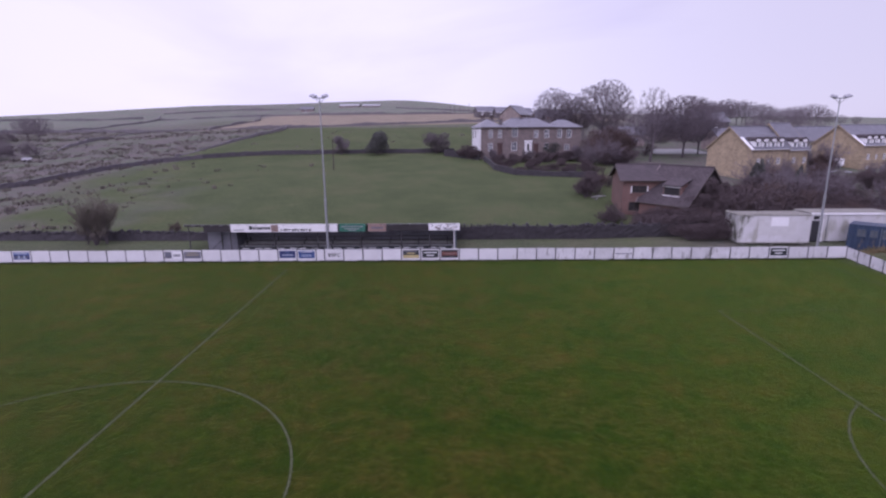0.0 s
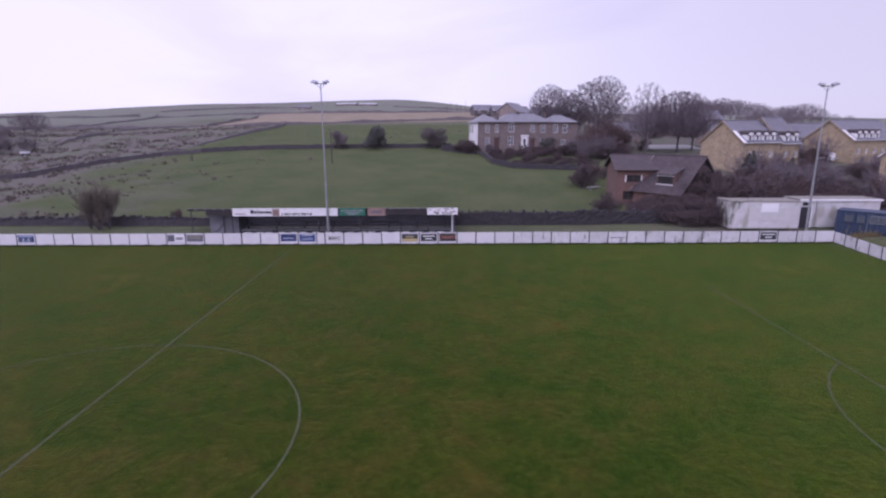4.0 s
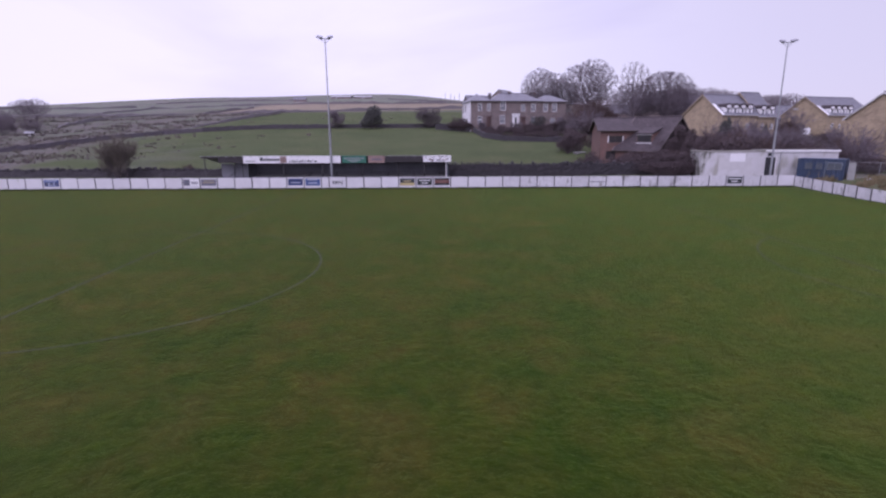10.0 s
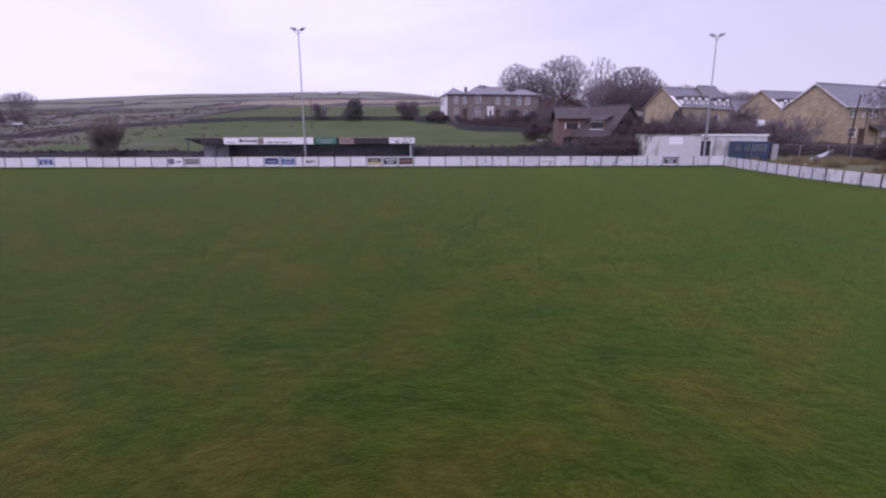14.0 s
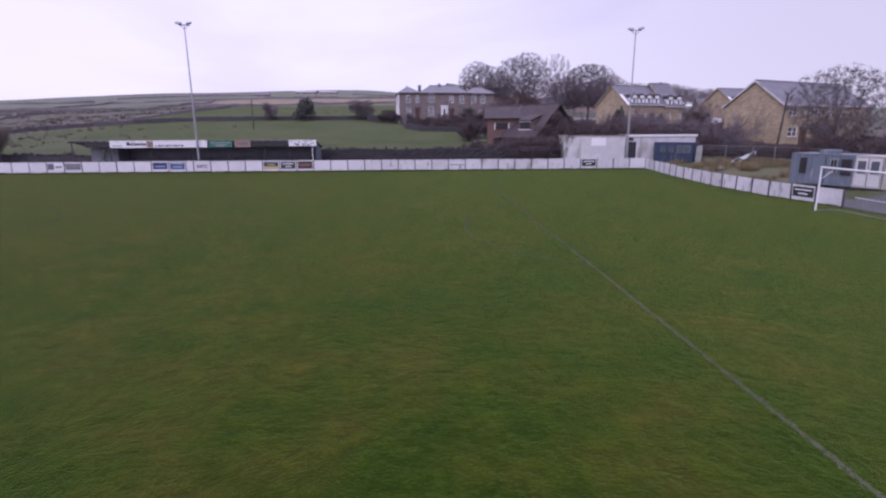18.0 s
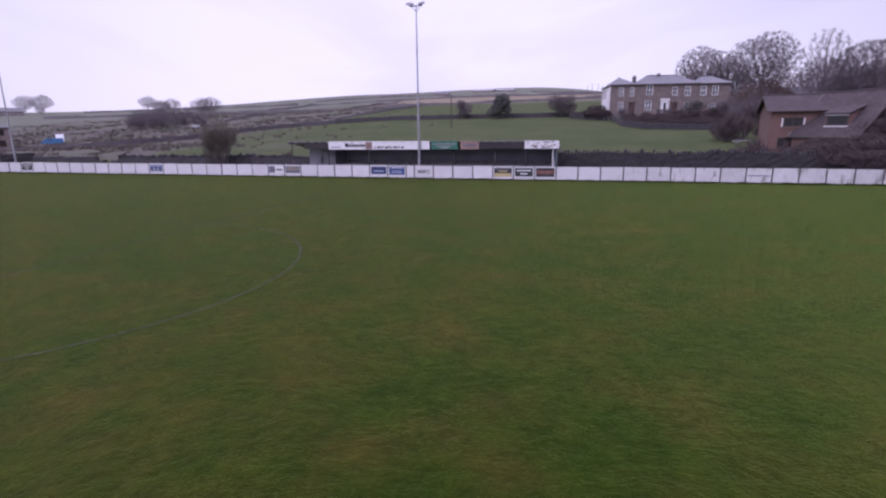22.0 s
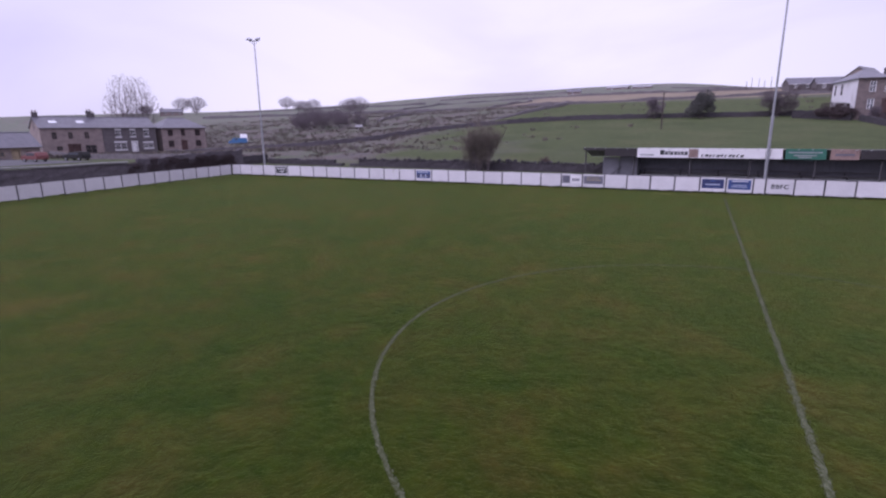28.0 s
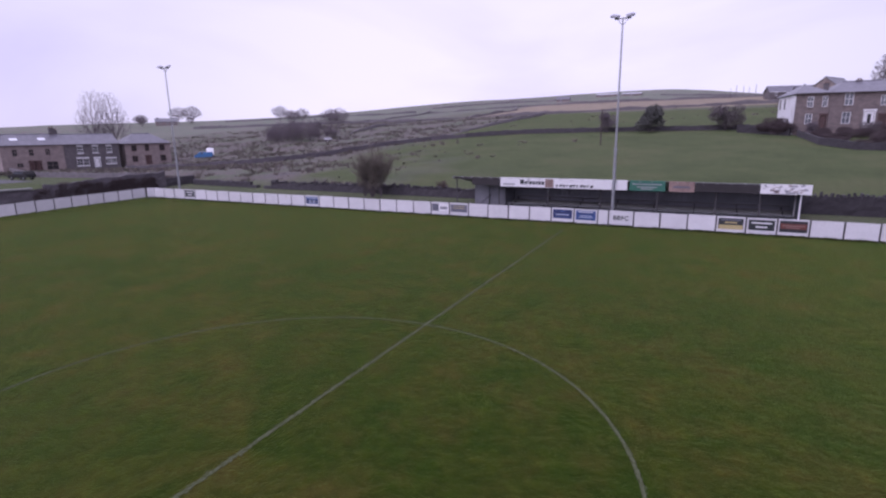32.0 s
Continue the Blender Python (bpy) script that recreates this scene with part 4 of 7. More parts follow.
# ---- cabins and containers ----
def white_cabin():
    e = empty("site_cabin", pose(45.6, 38.5, 0.68, 0, 0, -1.5), "old white site cabin with mossy edges behind the boards", "cabin")
    L, D, H = 7.4, 3.0, 2.95
    part("body", box(0, L, 0, D, 0.06, H, bevel=0.05), CABIN_WHITE, e)
    part("roof", box(-0.06, L + 0.06, -0.06, D + 0.06, H, H + 0.07, bevel=0.03), CABIN_EDGE, e, "mossy grey flat roof")
    rng = random.Random(15)
    for k in range(16):  # moss and leaf litter along the roof's edge
        bm = bmesh.new()
        bmesh.ops.create_icosphere(bm, subdivisions=1, radius=1.0)
        s = rng.uniform(0.10, 0.26)
        at = (rng.uniform(-0.02, 0.5) if k < 8 else rng.uniform(0, 4.5), rng.uniform(-0.05, 0.3) if k > 7 else rng.uniform(0, D), H + 0.09)
        bmesh.ops.transform(bm, matrix=Matrix.Translation(at) @ Matrix.Diagonal((s * 1.6, s, s * 0.4, 1)), verts=bm.verts)
        part("moss_clump", bm, CABIN_EDGE, e)
    part("end_wall", box(-0.03, 0.0, 0.0, D, 0.1, H, bevel=0.0), MOSSY_WHITE, e, "mossy peeling end wall")
    part("corner_panel", slab([(-0.02, -0.012, 0.12), (0.25, -0.012, 0.12), (0.5, -0.012, 0.9), (0.55, -0.012, 1.7), (1.0, -0.012, 2.3), (1.5, -0.012, H - 0.02), (-0.02, -0.012, H - 0.02)], (0, 0.010, 0)), MOSSY_WHITE, e, "stained corner of the front")
    part("boarded_window", box(2.0, 5.9, -0.03, 0.0, 0.9, 2.35, bevel=0.008), CABIN_PATCH, e, "faded grey boarded strip")
    part("notice_panel", box(3.25, 5.05, -0.05, -0.03, 1.85, 2.8, bevel=0.006), SIGN_WHITE, e, "blank bright white panel")
    part("corner_post", box(L - 0.12, L, -0.03, 0.0, 0.06, H), CABIN_WHITE, e)
    part("sill", box(-0.02, L + 0.02, -0.04, 0.0, 0.0, 0.12), CABIN_EDGE, e)
    for x in (0.6, 3.6, 6.7):
        part("foot", box(x, x + 0.3, 0.2, D - 0.2, -0.25, 0.06), CONCRETE, e)
    return e


def second_cabin():
    e = empty("site_cabin", pose(53.5, 39.2, 0.65, 0, 0, -1.5), "long white cabin with a door beside the mast", "cabin")
    L, D, H = 8.6, 3.0, 3.05
    part("body", box(0, L, 0, D, 0.05, H, bevel=0.05), CABIN_WHITE, e)
    part("roof", box(-0.08, L + 0.1, -0.08, D + 0.08, H, H + 0.09, bevel=0.03), CABIN_EDGE, e, "mossy grey flat roof")
    part("fascia", box(-0.08, L + 0.1, -0.14, -0.085, H - 0.12, H + 0.1, bevel=0.01), FRAME_WHITE, e, "white fascia board")
    d = part("door", box(0.05, 1.25, -0.05, 0.0, 0.05, 2.3, bevel=0.01), DARK_VOID, e, "dark doorway")
    part("door_frame", box(1.25, 1.35, -0.06, 0.0, 0.05, 2.4), FRAME_WHITE, d)
    w = part("window", box(0.3, 0.85, -0.05, 0.0, 2.45, 2.8), DARK_VOID, e, "small dark window")
    part("pane", box(0.35, 0.8, -0.056, -0.05, 2.5, 2.75), DARK_GLASS, w)
    part("downpipe", tube(bmesh.new(), (1.75, -0.08, 0.1), (1.75, -0.08, H), 0.045, sides=8), GALV, e)
    for x in (0.4, 4.0, 7.8):
        part("foot", box(x, x + 0.3, 0.2, D - 0.2, -0.3, 0.05), CONCRETE, e)


def corrugated(x0, x1, y, z0, z1, pitch_len, depth):
    """A trapezoid-ribbed steel wall facing -y."""
    vs, fs = [], []
    k = int((x1 - x0) / (pitch_len / 4))
    for i in range(k + 1):
        x = x0 + (x1 - x0) * i / k
        yy = y + (0 if i % 4 in (0, 1) else depth)
        vs += [(x, yy, z0), (x, yy, z1)]
        if i:
            fs.append((2 * i - 2, 2 * i, 2 * i + 1, 2 * i - 1))
    return vs, fs


def steel_box(name, m, L, D, H, paint, label, category, openings):
    e = empty(name, m, label, category)
    vs, fs = corrugated(0.1, L - 0.1, 0.0, 0.12, H - 0.1, 0.45, 0.07)
    part("front_sheet", poly_mesh("front_sheet", vs, fs, paint), None, e)
    part("body", box(0.05, L - 0.05, 0.06, D, 0.1, H - 0.06), paint, e)
    part("roof", box(0, L, 0, D, H - 0.1, H, bevel=0.02), paint, e)
    for x in (0, L - 0.12):
        part("corner_post", box(x, x + 0.12, -0.02, 0.1, 0, H - 0.1), paint, e)
    part("bottom_rail", box(0.12, L - 0.12, -0.02, 0.06, 0, 0.13), paint, e)
    for nm, x0, x1, z0, z1, material, text in openings:
        o = part(nm, box(x0, x1, -0.06, -0.01, z0, z1, bevel=0.006), material, e, text)
        if nm == "window":
            part("pane", box(x0 + 0.07, x1 - 0.07, -0.066, -0.06, z0 + 0.07, z1 - 0.07), DARK_GLASS if text.startswith("tall") else PANE, o)
            part("glazing_bar", box((x0 + x1) / 2 - 0.02, (x0 + x1) / 2 + 0.02, -0.075, -0.066, z0 + 0.05, z1 - 0.05), material, o)
    return e


white_cabin()
second_cabin()
steel_box("steel_container", pose(56.17, 37.32, 0.25, 0, 0, -46), 4.45, 2.4, 2.7, SKIP_BLUE, "dented blue steel container with barred openings", "container",
          [("window", 2.8, 4.2, 1.5, 2.35, GREY_PAINT, "barred opening in a grey frame"), ("window", 0.7, 1.5, 1.45, 2.3, SKIP_BLUE, "shuttered opening"), ("window", 1.75, 2.45, 1.45, 2.3, SKIP_BLUE, "shuttered opening"), ("brace", 2.62, 2.70, 0.15, 2.5, GREY_PAINT, "leaning grey bar")])
grey = steel_box("steel_container", pose(55.6, 12.7, 0.62, 0, 0, -65), 4.05, 2.5, 2.15, GREY_PAINT, "blue-grey steel container with dark windows", "container",
                 [("window", 0.62, 1.1, 0.75, 1.85, DARK_VOID, "tall dark window"), ("window", 2.6, 3.1, 0.85, 1.85, GALV, "tall dark window in a grey frame"), ("window", 3.3, 3.95, 0.75, 1.85, DARK_VOID, "tall dark window"), ("door", 1.45, 2.25, 0.15, 1.95, GREY_PAINT, "grey steel door")])
part("roof_vent", box(1.6, 2.6, 0.4, 1.4, 2.15, 2.42, bevel=0.03), GREY_PAINT, grey, "grey roof box")
KIOSK = mat("cream_kiosk_paint", (0.38, 0.355, 0.335), 0.6, var=0.15, scale=0.9, grime=((0.28, 0.26, 0.24), 1.0, 0.6))
lobby = steel_box("entrance_lobby", pose(57.33, 9.0, 0.62, 0, 0, -65), 1.65, 2.4, 2.12, KIOSK, "cream lobby with two half-glazed doors", "container", [])
for x in (0.1, 0.86):
    d = part("door", box(x, x + 0.70, -0.07, -0.03, 0.1, 1.95, bevel=0.008), CABIN_PATCH, lobby, "white half-glazed door")
    part("pane", box(x + 0.12, x + 0.58, -0.078, -0.07, 0.95, 1.78), PANE, d)
    part("handle", box(x + 0.60, x + 0.64, -0.10, -0.07, 0.85, 1.0), GALV, d)
kiosk = steel_box("steel_kiosk", pose(58.05, 7.45, 0.62, 0, 0, -65), 4.4, 2.5, 2.15, KIOSK, "cream steel kiosk with a raised roof cap", "container", [("panel", 0.75, 3.6, 0.2, 1.9, CABIN_PATCH, "beige panel"), ("brace", 0.35, 0.43, 0.12, 2.05, GALV, "grey joint")])
part("roof_cap", box(0.35, 4.3, 0.2, 2.3, 2.15, 2.36, bevel=0.03), CABIN_WHITE, kiosk, "white raised roof cap")

sheet = part("leaning_sheet", box(-0.32, 0.32, -0.03, 0.03, 0, 1.9, bevel=0.01), CONCRETE)
sheet.matrix_world = pose(59.95, 34.0, height(59.95, 34.0) - 0.02, -8, 0, -40)
tagged(sheet, "pale weathered sheet leaning by the blue container", "sheet")

# cinder path between the boards and the bank
cv = [(53.3 + 0.8 * i + (0.9 if j > 14 else 0.0), 6.6 + 1.4 * j, height(53.3 + 0.8 * i, 6.6 + 1.4 * j) + 0.04) for j in range(20) for i in range(4)]
cf = [(j * 4 + i, j * 4 + i + 1, j * 4 + i + 5, j * 4 + i + 4) for j in range(19) for i in range(3)]
tagged(part("cinder_path", poly_mesh("cinder_path", cv, cf, TARMAC)), "dark cinder path behind the end boards", "path", kind="structure")

# hard standing behind the goal and its low rail
hv = [(52.9 + 0.9 * i, -16 + 1.5 * j, height(52.9 + 0.9 * i, -16 + 1.5 * j) + 0.05) for j in range(16) for i in range(11)]
hf = [(j * 11 + i, j * 11 + i + 1, j * 11 + i + 12, j * 11 + i + 11) for j in range(15) for i in range(10)]
tagged(part("hardstanding", poly_mesh("hardstanding", hv, hf, TARMAC)), "dark worn tarmac standing behind the goal", "pavement", kind="structure")
rail = empty("spectator_rail", pose(53.7, 0, 0), "white tubular rail on posts behind the goal", "railing")
for k in range(6):
    part("rail_post", tube(bmesh.new(), (0, 3.6 - k * 2.2, 0.0), (0, 3.6 - k * 2.2, 0.55), 0.02, sides=8), GALV, rail)
part("top_rail", tube(bmesh.new(), (0, 4.3, 0.55), (0, -7.5, 0.55), 0.022, sides=8), GOAL_WHITE, rail)


# ---- houses ----
def pierced(L, H, th, holes, low=-1.5):
    """A wall along x facing -y with rectangular holes (x0, x1, z0, z1) right through it."""
    xs = sorted({0.0, L, *(v for h in holes for v in h[:2])})
    zs = sorted({low, H, *(v for h in holes for v in h[2:])})
    bm = bmesh.new()
    grid = {(i, j, k): bm.verts.new((x, th * k, z)) for i, x in enumerate(xs) for j, z in enumerate(zs) for k in (0, 1)}

    def solid(i, j):
        if not (0 <= i < len(xs) - 1 and 0 <= j < len(zs) - 1):
            return False
        mx, mz = (xs[i] + xs[i + 1]) / 2, (zs[j] + zs[j + 1]) / 2
        return not any(h[0] < mx < h[1] and h[2] < mz < h[3] for h in holes)

    for i in range(len(xs) - 1):
        for j in range(len(zs) - 1):
            if not solid(i, j):
                continue
            q = [(i, j), (i + 1, j), (i + 1, j + 1), (i, j + 1)]
            bm.faces.new([grid[(*c, 0)] for c in q])
            bm.faces.new([grid[(*c, 1)] for c in q[::-1]])
            for (di, dj), n in (((0, -1), 0), ((1, 0), 1), ((0, 1), 2), ((-1, 0), 3)):
                if not solid(i + di, j + dj):
                    c, d = q[n], q[(n + 1) % 4]
                    bm.faces.new((grid[(*c, 1)], grid[(*d, 1)], grid[(*d, 0)], grid[(*c, 0)]))
    bmesh.ops.delete(bm, geom=[v for v in bm.verts if not v.link_faces], context="VERTS")
    return bm


def house(name, m, L, D, E, R, wall, roof, label, wins=(), doors=(), hip=0.0, side_wall=None, chimneys=(), group="", frame_mat=None, over=0.35, side_wins=(), barge=None, category="house", end_wall=None, blinds=0.45, gutter=None, glass=None, dark_doors=(), stack=0.5):
    """A house with its front along x from the origin, facing -y. E: eaves, R: ridge, hip: how far the ridge stops short of each end."""
    e = empty(name, m, label, category, group)
    fm = frame_mat or FRAME_WHITE
    holes = [(u - w / 2, u + w / 2, z, z + h) for u, z, w, h in (*wins, *doors)]
    part("front_wall", pierced(L, E, 0.35, holes), wall, e)
    part("back_wall", box(0, L, D - 0.35, D, -1.5, E), wall, e)
    for x in (0, L - 0.35):
        pts = [(x, 0.35, -1.5), (x, D - 0.35, -1.5), (x, D - 0.35, E)]
        pts += [(x, 0.35, E)] if hip else [(x, D - 0.35, E + 0.35 * (R - E) / (D / 2)), (x, D / 2, R - 0.05), (x, 0.35, E + 0.35 * (R - E) / (D / 2))]
        if not hip:
            pts.pop(2)
        part("side_wall", slab(pts, (0.35, 0, 0)), (side_wall or wall) if x == 0 else (end_wall or wall), e)
    part("floor_slab", box(0.36, L - 0.36, 0.36, D - 0.36, 0.02, 0.12), CONCRETE, e)
    o, k = over, (R - E) / (D / 2)
    t = (0, 0, 0.13)
    f0, f1 = (-o, -o, E - o * k), (L + o, -o, E - o * k)
    b0, b1 = (-o, D + o, E - o * k), (L + o, D + o, E - o * k)
    r0, r1 = (hip if hip else -o, D / 2, R), (L - hip if hip else L + o, D / 2, R)
    part("front_roof", slab([f0, f1, r1, r0], t), roof, e)
    part("back_roof", slab([b1, b0, r0, r1], t), roof, e)
    if hip:
        part("hip_roof", slab([b0, f0, r0], t), roof, e)
        part("hip_roof", slab([f1, b1, r1], t), roof, e)
    part("ridge", tube(bmesh.new(), (r0[0], D / 2, R + 0.14), (r1[0], D / 2, R + 0.14), 0.1, sides=6), roof, e)
    part("gutter", tube(bmesh.new(), (-o, -o - 0.05, E - o * k + 0.05), (L + o, -o - 0.05, E - o * k + 0.05), 0.07, sides=6), gutter or barge or FRAME_DARK, e)
    if barge:
        for x in (-o - 0.04, L + o):
            for (ya, za), (yb, zb) in ((((-o), E - o * k), (D / 2, R)), ((D / 2, R), (D + o, E - o * k))):
                part("bargeboard", slab([(x, ya, za - 0.12), (x, yb, zb - 0.12), (x, yb, zb + 0.14), (x, ya, za + 0.14)], (0.04, 0, 0)), barge, e)
    for u, z, w, h in wins:
        g, mid = 0.08, h * 0.52
        lights = [(a, b, c, d) for a, b in ((g, w / 2 - g / 3), (w / 2 + g / 3, w - g)) for c, d in ((g, mid), (mid + 0.06, h - g))]
        fr = pierced(w, h, 0.09, lights, 0.0)
        bmesh.ops.translate(fr, verts=fr.verts, vec=(u - w / 2, 0.03, z))
        win = part("window", fr, fm, e)
        part("pane", box(u - w / 2 + 0.03, u + w / 2 - 0.03, 0.13, 0.15, z + 0.03, z + h - 0.03), glass or PANE, win)
        part("sill", box(u - w / 2 - 0.12, u + w / 2 + 0.12, -0.1, 0.02, z - 0.16, z), fm if wall is STONE_DARK else wall, win)
        part("lintel", box(u - w / 2 - 0.12, u + w / 2 + 0.12, -0.04, -0.002, z + h, z + h + 0.22), fm if wall is STONE_DARK else wall, win)
        if (u * 7.3) % 1 > blinds:
            part("blind", box(u - w / 2 + 0.03, u + w / 2 - 0.03, 0.2, 0.22, z + h * 0.35, z + h - 0.03), FRAME_WHITE, win)
    for u, z, w, h in doors:
        fm = DOOR_RED if u in dark_doors else (frame_mat or FRAME_WHITE)
        d = part("door", box(u - w / 2 + 0.08, u + w / 2 - 0.08, 0.06, 0.12, z, z + h - 0.08), fm, e)
        dfm = bmesh.new()
        bx(dfm, u - w / 2 - 0.16, u - w / 2, -0.07, 0.1, z, z + h)
        bx(dfm, u + w / 2, u + w / 2 + 0.16, -0.07, 0.1, z, z + h)
        bx(dfm, u - w / 2 - 0.26, u + w / 2 + 0.26, -0.12, 0.1, z + h, z + h + 0.3)
        part("door_frame", dfm, fm, d)
        if fm is FRAME_WHITE and w > 1.2:
            part("door_pane", box(u - 0.26, u + 0.26, 0.045, 0.06, z + 0.8, z + h - 0.5), DARK_GLASS, d)
        part("handle", box(u + w / 2 - 0.25, u + w / 2 - 0.2, 0.02, 0.06, z + 0.95, z + 1.1), FRAME_DARK, d)
    for u, z, w, h in side_wins:
        s = part("side_window", box(-0.05, -0.005, u - w / 2, u + w / 2, z, z + h), fm, e)
        part("pane", box(-0.056, -0.05, u - w / 2 + 0.1, u + w / 2 - 0.1, z + 0.1, z + h - 0.1), PANE, s)
    for u, v, h in chimneys:
        zb = E + min(v, D - v) * k
        c = part("chimney", box(u - stack, u + stack, v - 0.32, v + 0.32, E - 0.2, zb + h, bevel=0.02), STONE_DARK, e)
        part("chimney_cap", box(u - stack - 0.08, u + stack + 0.08, v - 0.4, v + 0.4, zb + h, zb + h + 0.12), STONE_DARK, c)
        for q in (-stack / 2, stack / 2):
            part("chimney_pot", tube(bmesh.new(), (u + q, v, zb + h + 0.12), (u + q, v, zb + h + 0.12 + 0.9 * stack), 0.13, 0.1, 8), BRICK, c)
    return e


# the blackened villa on the hill, three roofs over one front
V = pose(23.0, 107.0, 7.0, 0, 0, 6.5)
UP, DOWN = 3.9, 0.95
house("stone_house", V @ pose(0, 0, 0), 5.1, 13.0, 6.3, 8.1, STONE, SLATE, "end wing of a stone villa with a white gable", [(2.2, UP, 0.95, 1.85), (4.4, UP, 0.8, 1.85), (2.2, DOWN, 1.05, 1.8)], [(4.4, 0.1, 0.8, 2.4)], dark_doors=(4.4,), hip=2.4, side_wall=RENDER_WHITE, group="villa", side_wins=[(7.7, UP - 0.1, 0.85, 1.9), (11.1, UP - 0.1, 0.8, 1.9), (8.2, 0.1, 0.9, 1.3)], blinds=0.2)
house("stone_house", V @ pose(5.14, -0.05, 0), 12.35, 11.0, 6.3, 8.3, STONE, SLATE, "middle of a stone villa with a white doorway", [(2.75, UP + 0.15, 1.3, 2.1), (7.8, UP, 1.0, 1.7), (10.35, UP - 0.1, 1.1, 1.9), (2.65, DOWN, 1.3, 2.0), (10.35, DOWN, 1.0, 1.6)], [(6.0, 0.1, 1.4, 2.9), (7.85, 0.1, 0.85, 2.2)], dark_doors=(7.85,), hip=3.0, chimneys=[(0.35, 4.6, 0.1), (5.5, 5.4, 0.25), (12.0, 4.6, 0.2)], stack=0.36, group="villa", blinds=0.2)
house("stone_house", V @ pose(17.53, 0.0, 0), 6.3, 11.0, 6.2, 7.9, STONE, SLATE, "end wing of a stone villa beside bare trees", [(1.05, UP - 0.1, 1.1, 1.95), (3.35, UP - 0.1, 1.15, 1.95), (2.95, DOWN, 1.2, 1.3)], hip=2.2, group="villa", blinds=0.2)
house("stone_house", pose(42.1, 182.0, 13.4, 0, 0, 60), 12.0, 8.0, 5.0, 8.2, STONE_HOUSE, SLATE, "brown stone house behind the villa", [(2.5, 3.8, 1.1, 1.3), (6.5, 3.8, 1.1, 1.3)], group="houses up the hill")
house("stone_house", pose(47.5, 178, 12.6, 0, 0, -6), 13.0, 8.0, 4.6, 7.2, STONE_HOUSE, SLATE, "stone house with a grey roof behind the villa", [(3, 3.4, 1.1, 1.2), (7, 3.4, 1.1, 1.2), (10, 3.4, 1.1, 1.2)], group="houses up the hill")
house("farm_barn", pose(-61, 366, height(-55, 366) - 0.3, 0, 0, -4), 14.0, 8.0, 1.5, 2.6, STONE_HOUSE, PALE_SHEET, "low hill farm barn with a pale roof", [(4, 0.4, 1.0, 0.8)], group="hill farm", category="barn")
house("farm_barn", pose(-44, 364, height(-40, 364) - 0.3, 0, 0, 3), 12.0, 8.0, 1.4, 2.4, STONE_HOUSE, PALE_SHEET, "second low barn with a pale roof", [(6, 0.4, 1.0, 0.8)], group="hill farm", category="barn")
house("stone_house", pose(-80, 335, height(-78, 335) - 0.9, 0, 0, 8), 8.0, 6.0, 2.6, 4.2, STONE_HOUSE, SLATE, "stone farmhouse on the skyline", [(3, 1.0, 1.0, 1.1)], group="hill farm")
for x, y, turn in ((31.5, 262, 15), (40.5, 256, 8), (49, 246, 22)):
    house("stone_house", pose(x, y, height(x + 3, y + 2) - 0.2, 0, 0, turn), 10.0, 7.0, 3.2, 5.6, STONE_DARK, SLATE, "dark stone house far up the hill with a pale gutter", [(2.5, 1.6, 1.2, 1.2), (7.2, 1.6, 1.2, 1.2)], group="houses up the hill", gutter=FRAME_WHITE)
house("stone_house", pose(58.5, 135, 8.0, 0, 0, -14), 12.0, 7.0, 3.2, 5.4, STONE_HOUSE, SLATE, "low stone bungalow among the trees", [(2.5, 1.0, 1.6, 1.2), (6.0, 1.0, 1.6, 1.2), (9.5, 1.0, 1.6, 1.2)], group="houses behind the trees")
house("stone_house", pose(84, 118, 5.2, 0, 0, 8), 13.0, 8.0, 4.4, 7.4, STONE_HOUSE, SLATE, "grey-roofed stone house behind the trees", [(3, 2.4, 1.3, 1.2), (8, 2.4, 1.3, 1.2)], group="houses behind the trees")
house("stone_house", pose(78, 150, height(84, 152) - 0.2, 0, 0, -12), 13.0, 8.0, 4.2, 7.0, STONE_HOUSE, SLATE, "stone house with a grey roof among trees", [(3, 2.4, 1.3, 1.2), (9, 2.4, 1.3, 1.2)], group="houses behind the trees")
house("stone_house", pose(98, 165, height(104, 166) - 0.2, 0, 0, 10), 14.0, 8.0, 4.6, 7.6, STONE_DARK, SLATE, "dark stone house with a grey roof among trees", [(3, 2.6, 1.3, 1.2), (9, 2.6, 1.3, 1.2)], group="houses behind the trees")
yv = [(x, y, height(x, y) + 0.08) for y in range(114, 125, 2) for x in range(66, 81, 2)]
tagged(part("parking_yard", poly_mesh("parking_yard", yv, [(j * 8 + i, j * 8 + i + 1, j * 8 + i + 9, j * 8 + i + 8) for j in range(5) for i in range(7)], CONCRETE)), "pale concrete yard between the trees", "yard", kind="structure")
house("stone_house", pose(110, 128, 5.0, 0, 0, -5), 10.0, 8.0, 4.4, 7.9, STONE_HOUSE, SLATE, "slate-roofed house behind the estate", [(3, 2.6, 1.3, 1.2), (7.5, 2.6, 1.3, 1.2)], group="houses behind the trees")


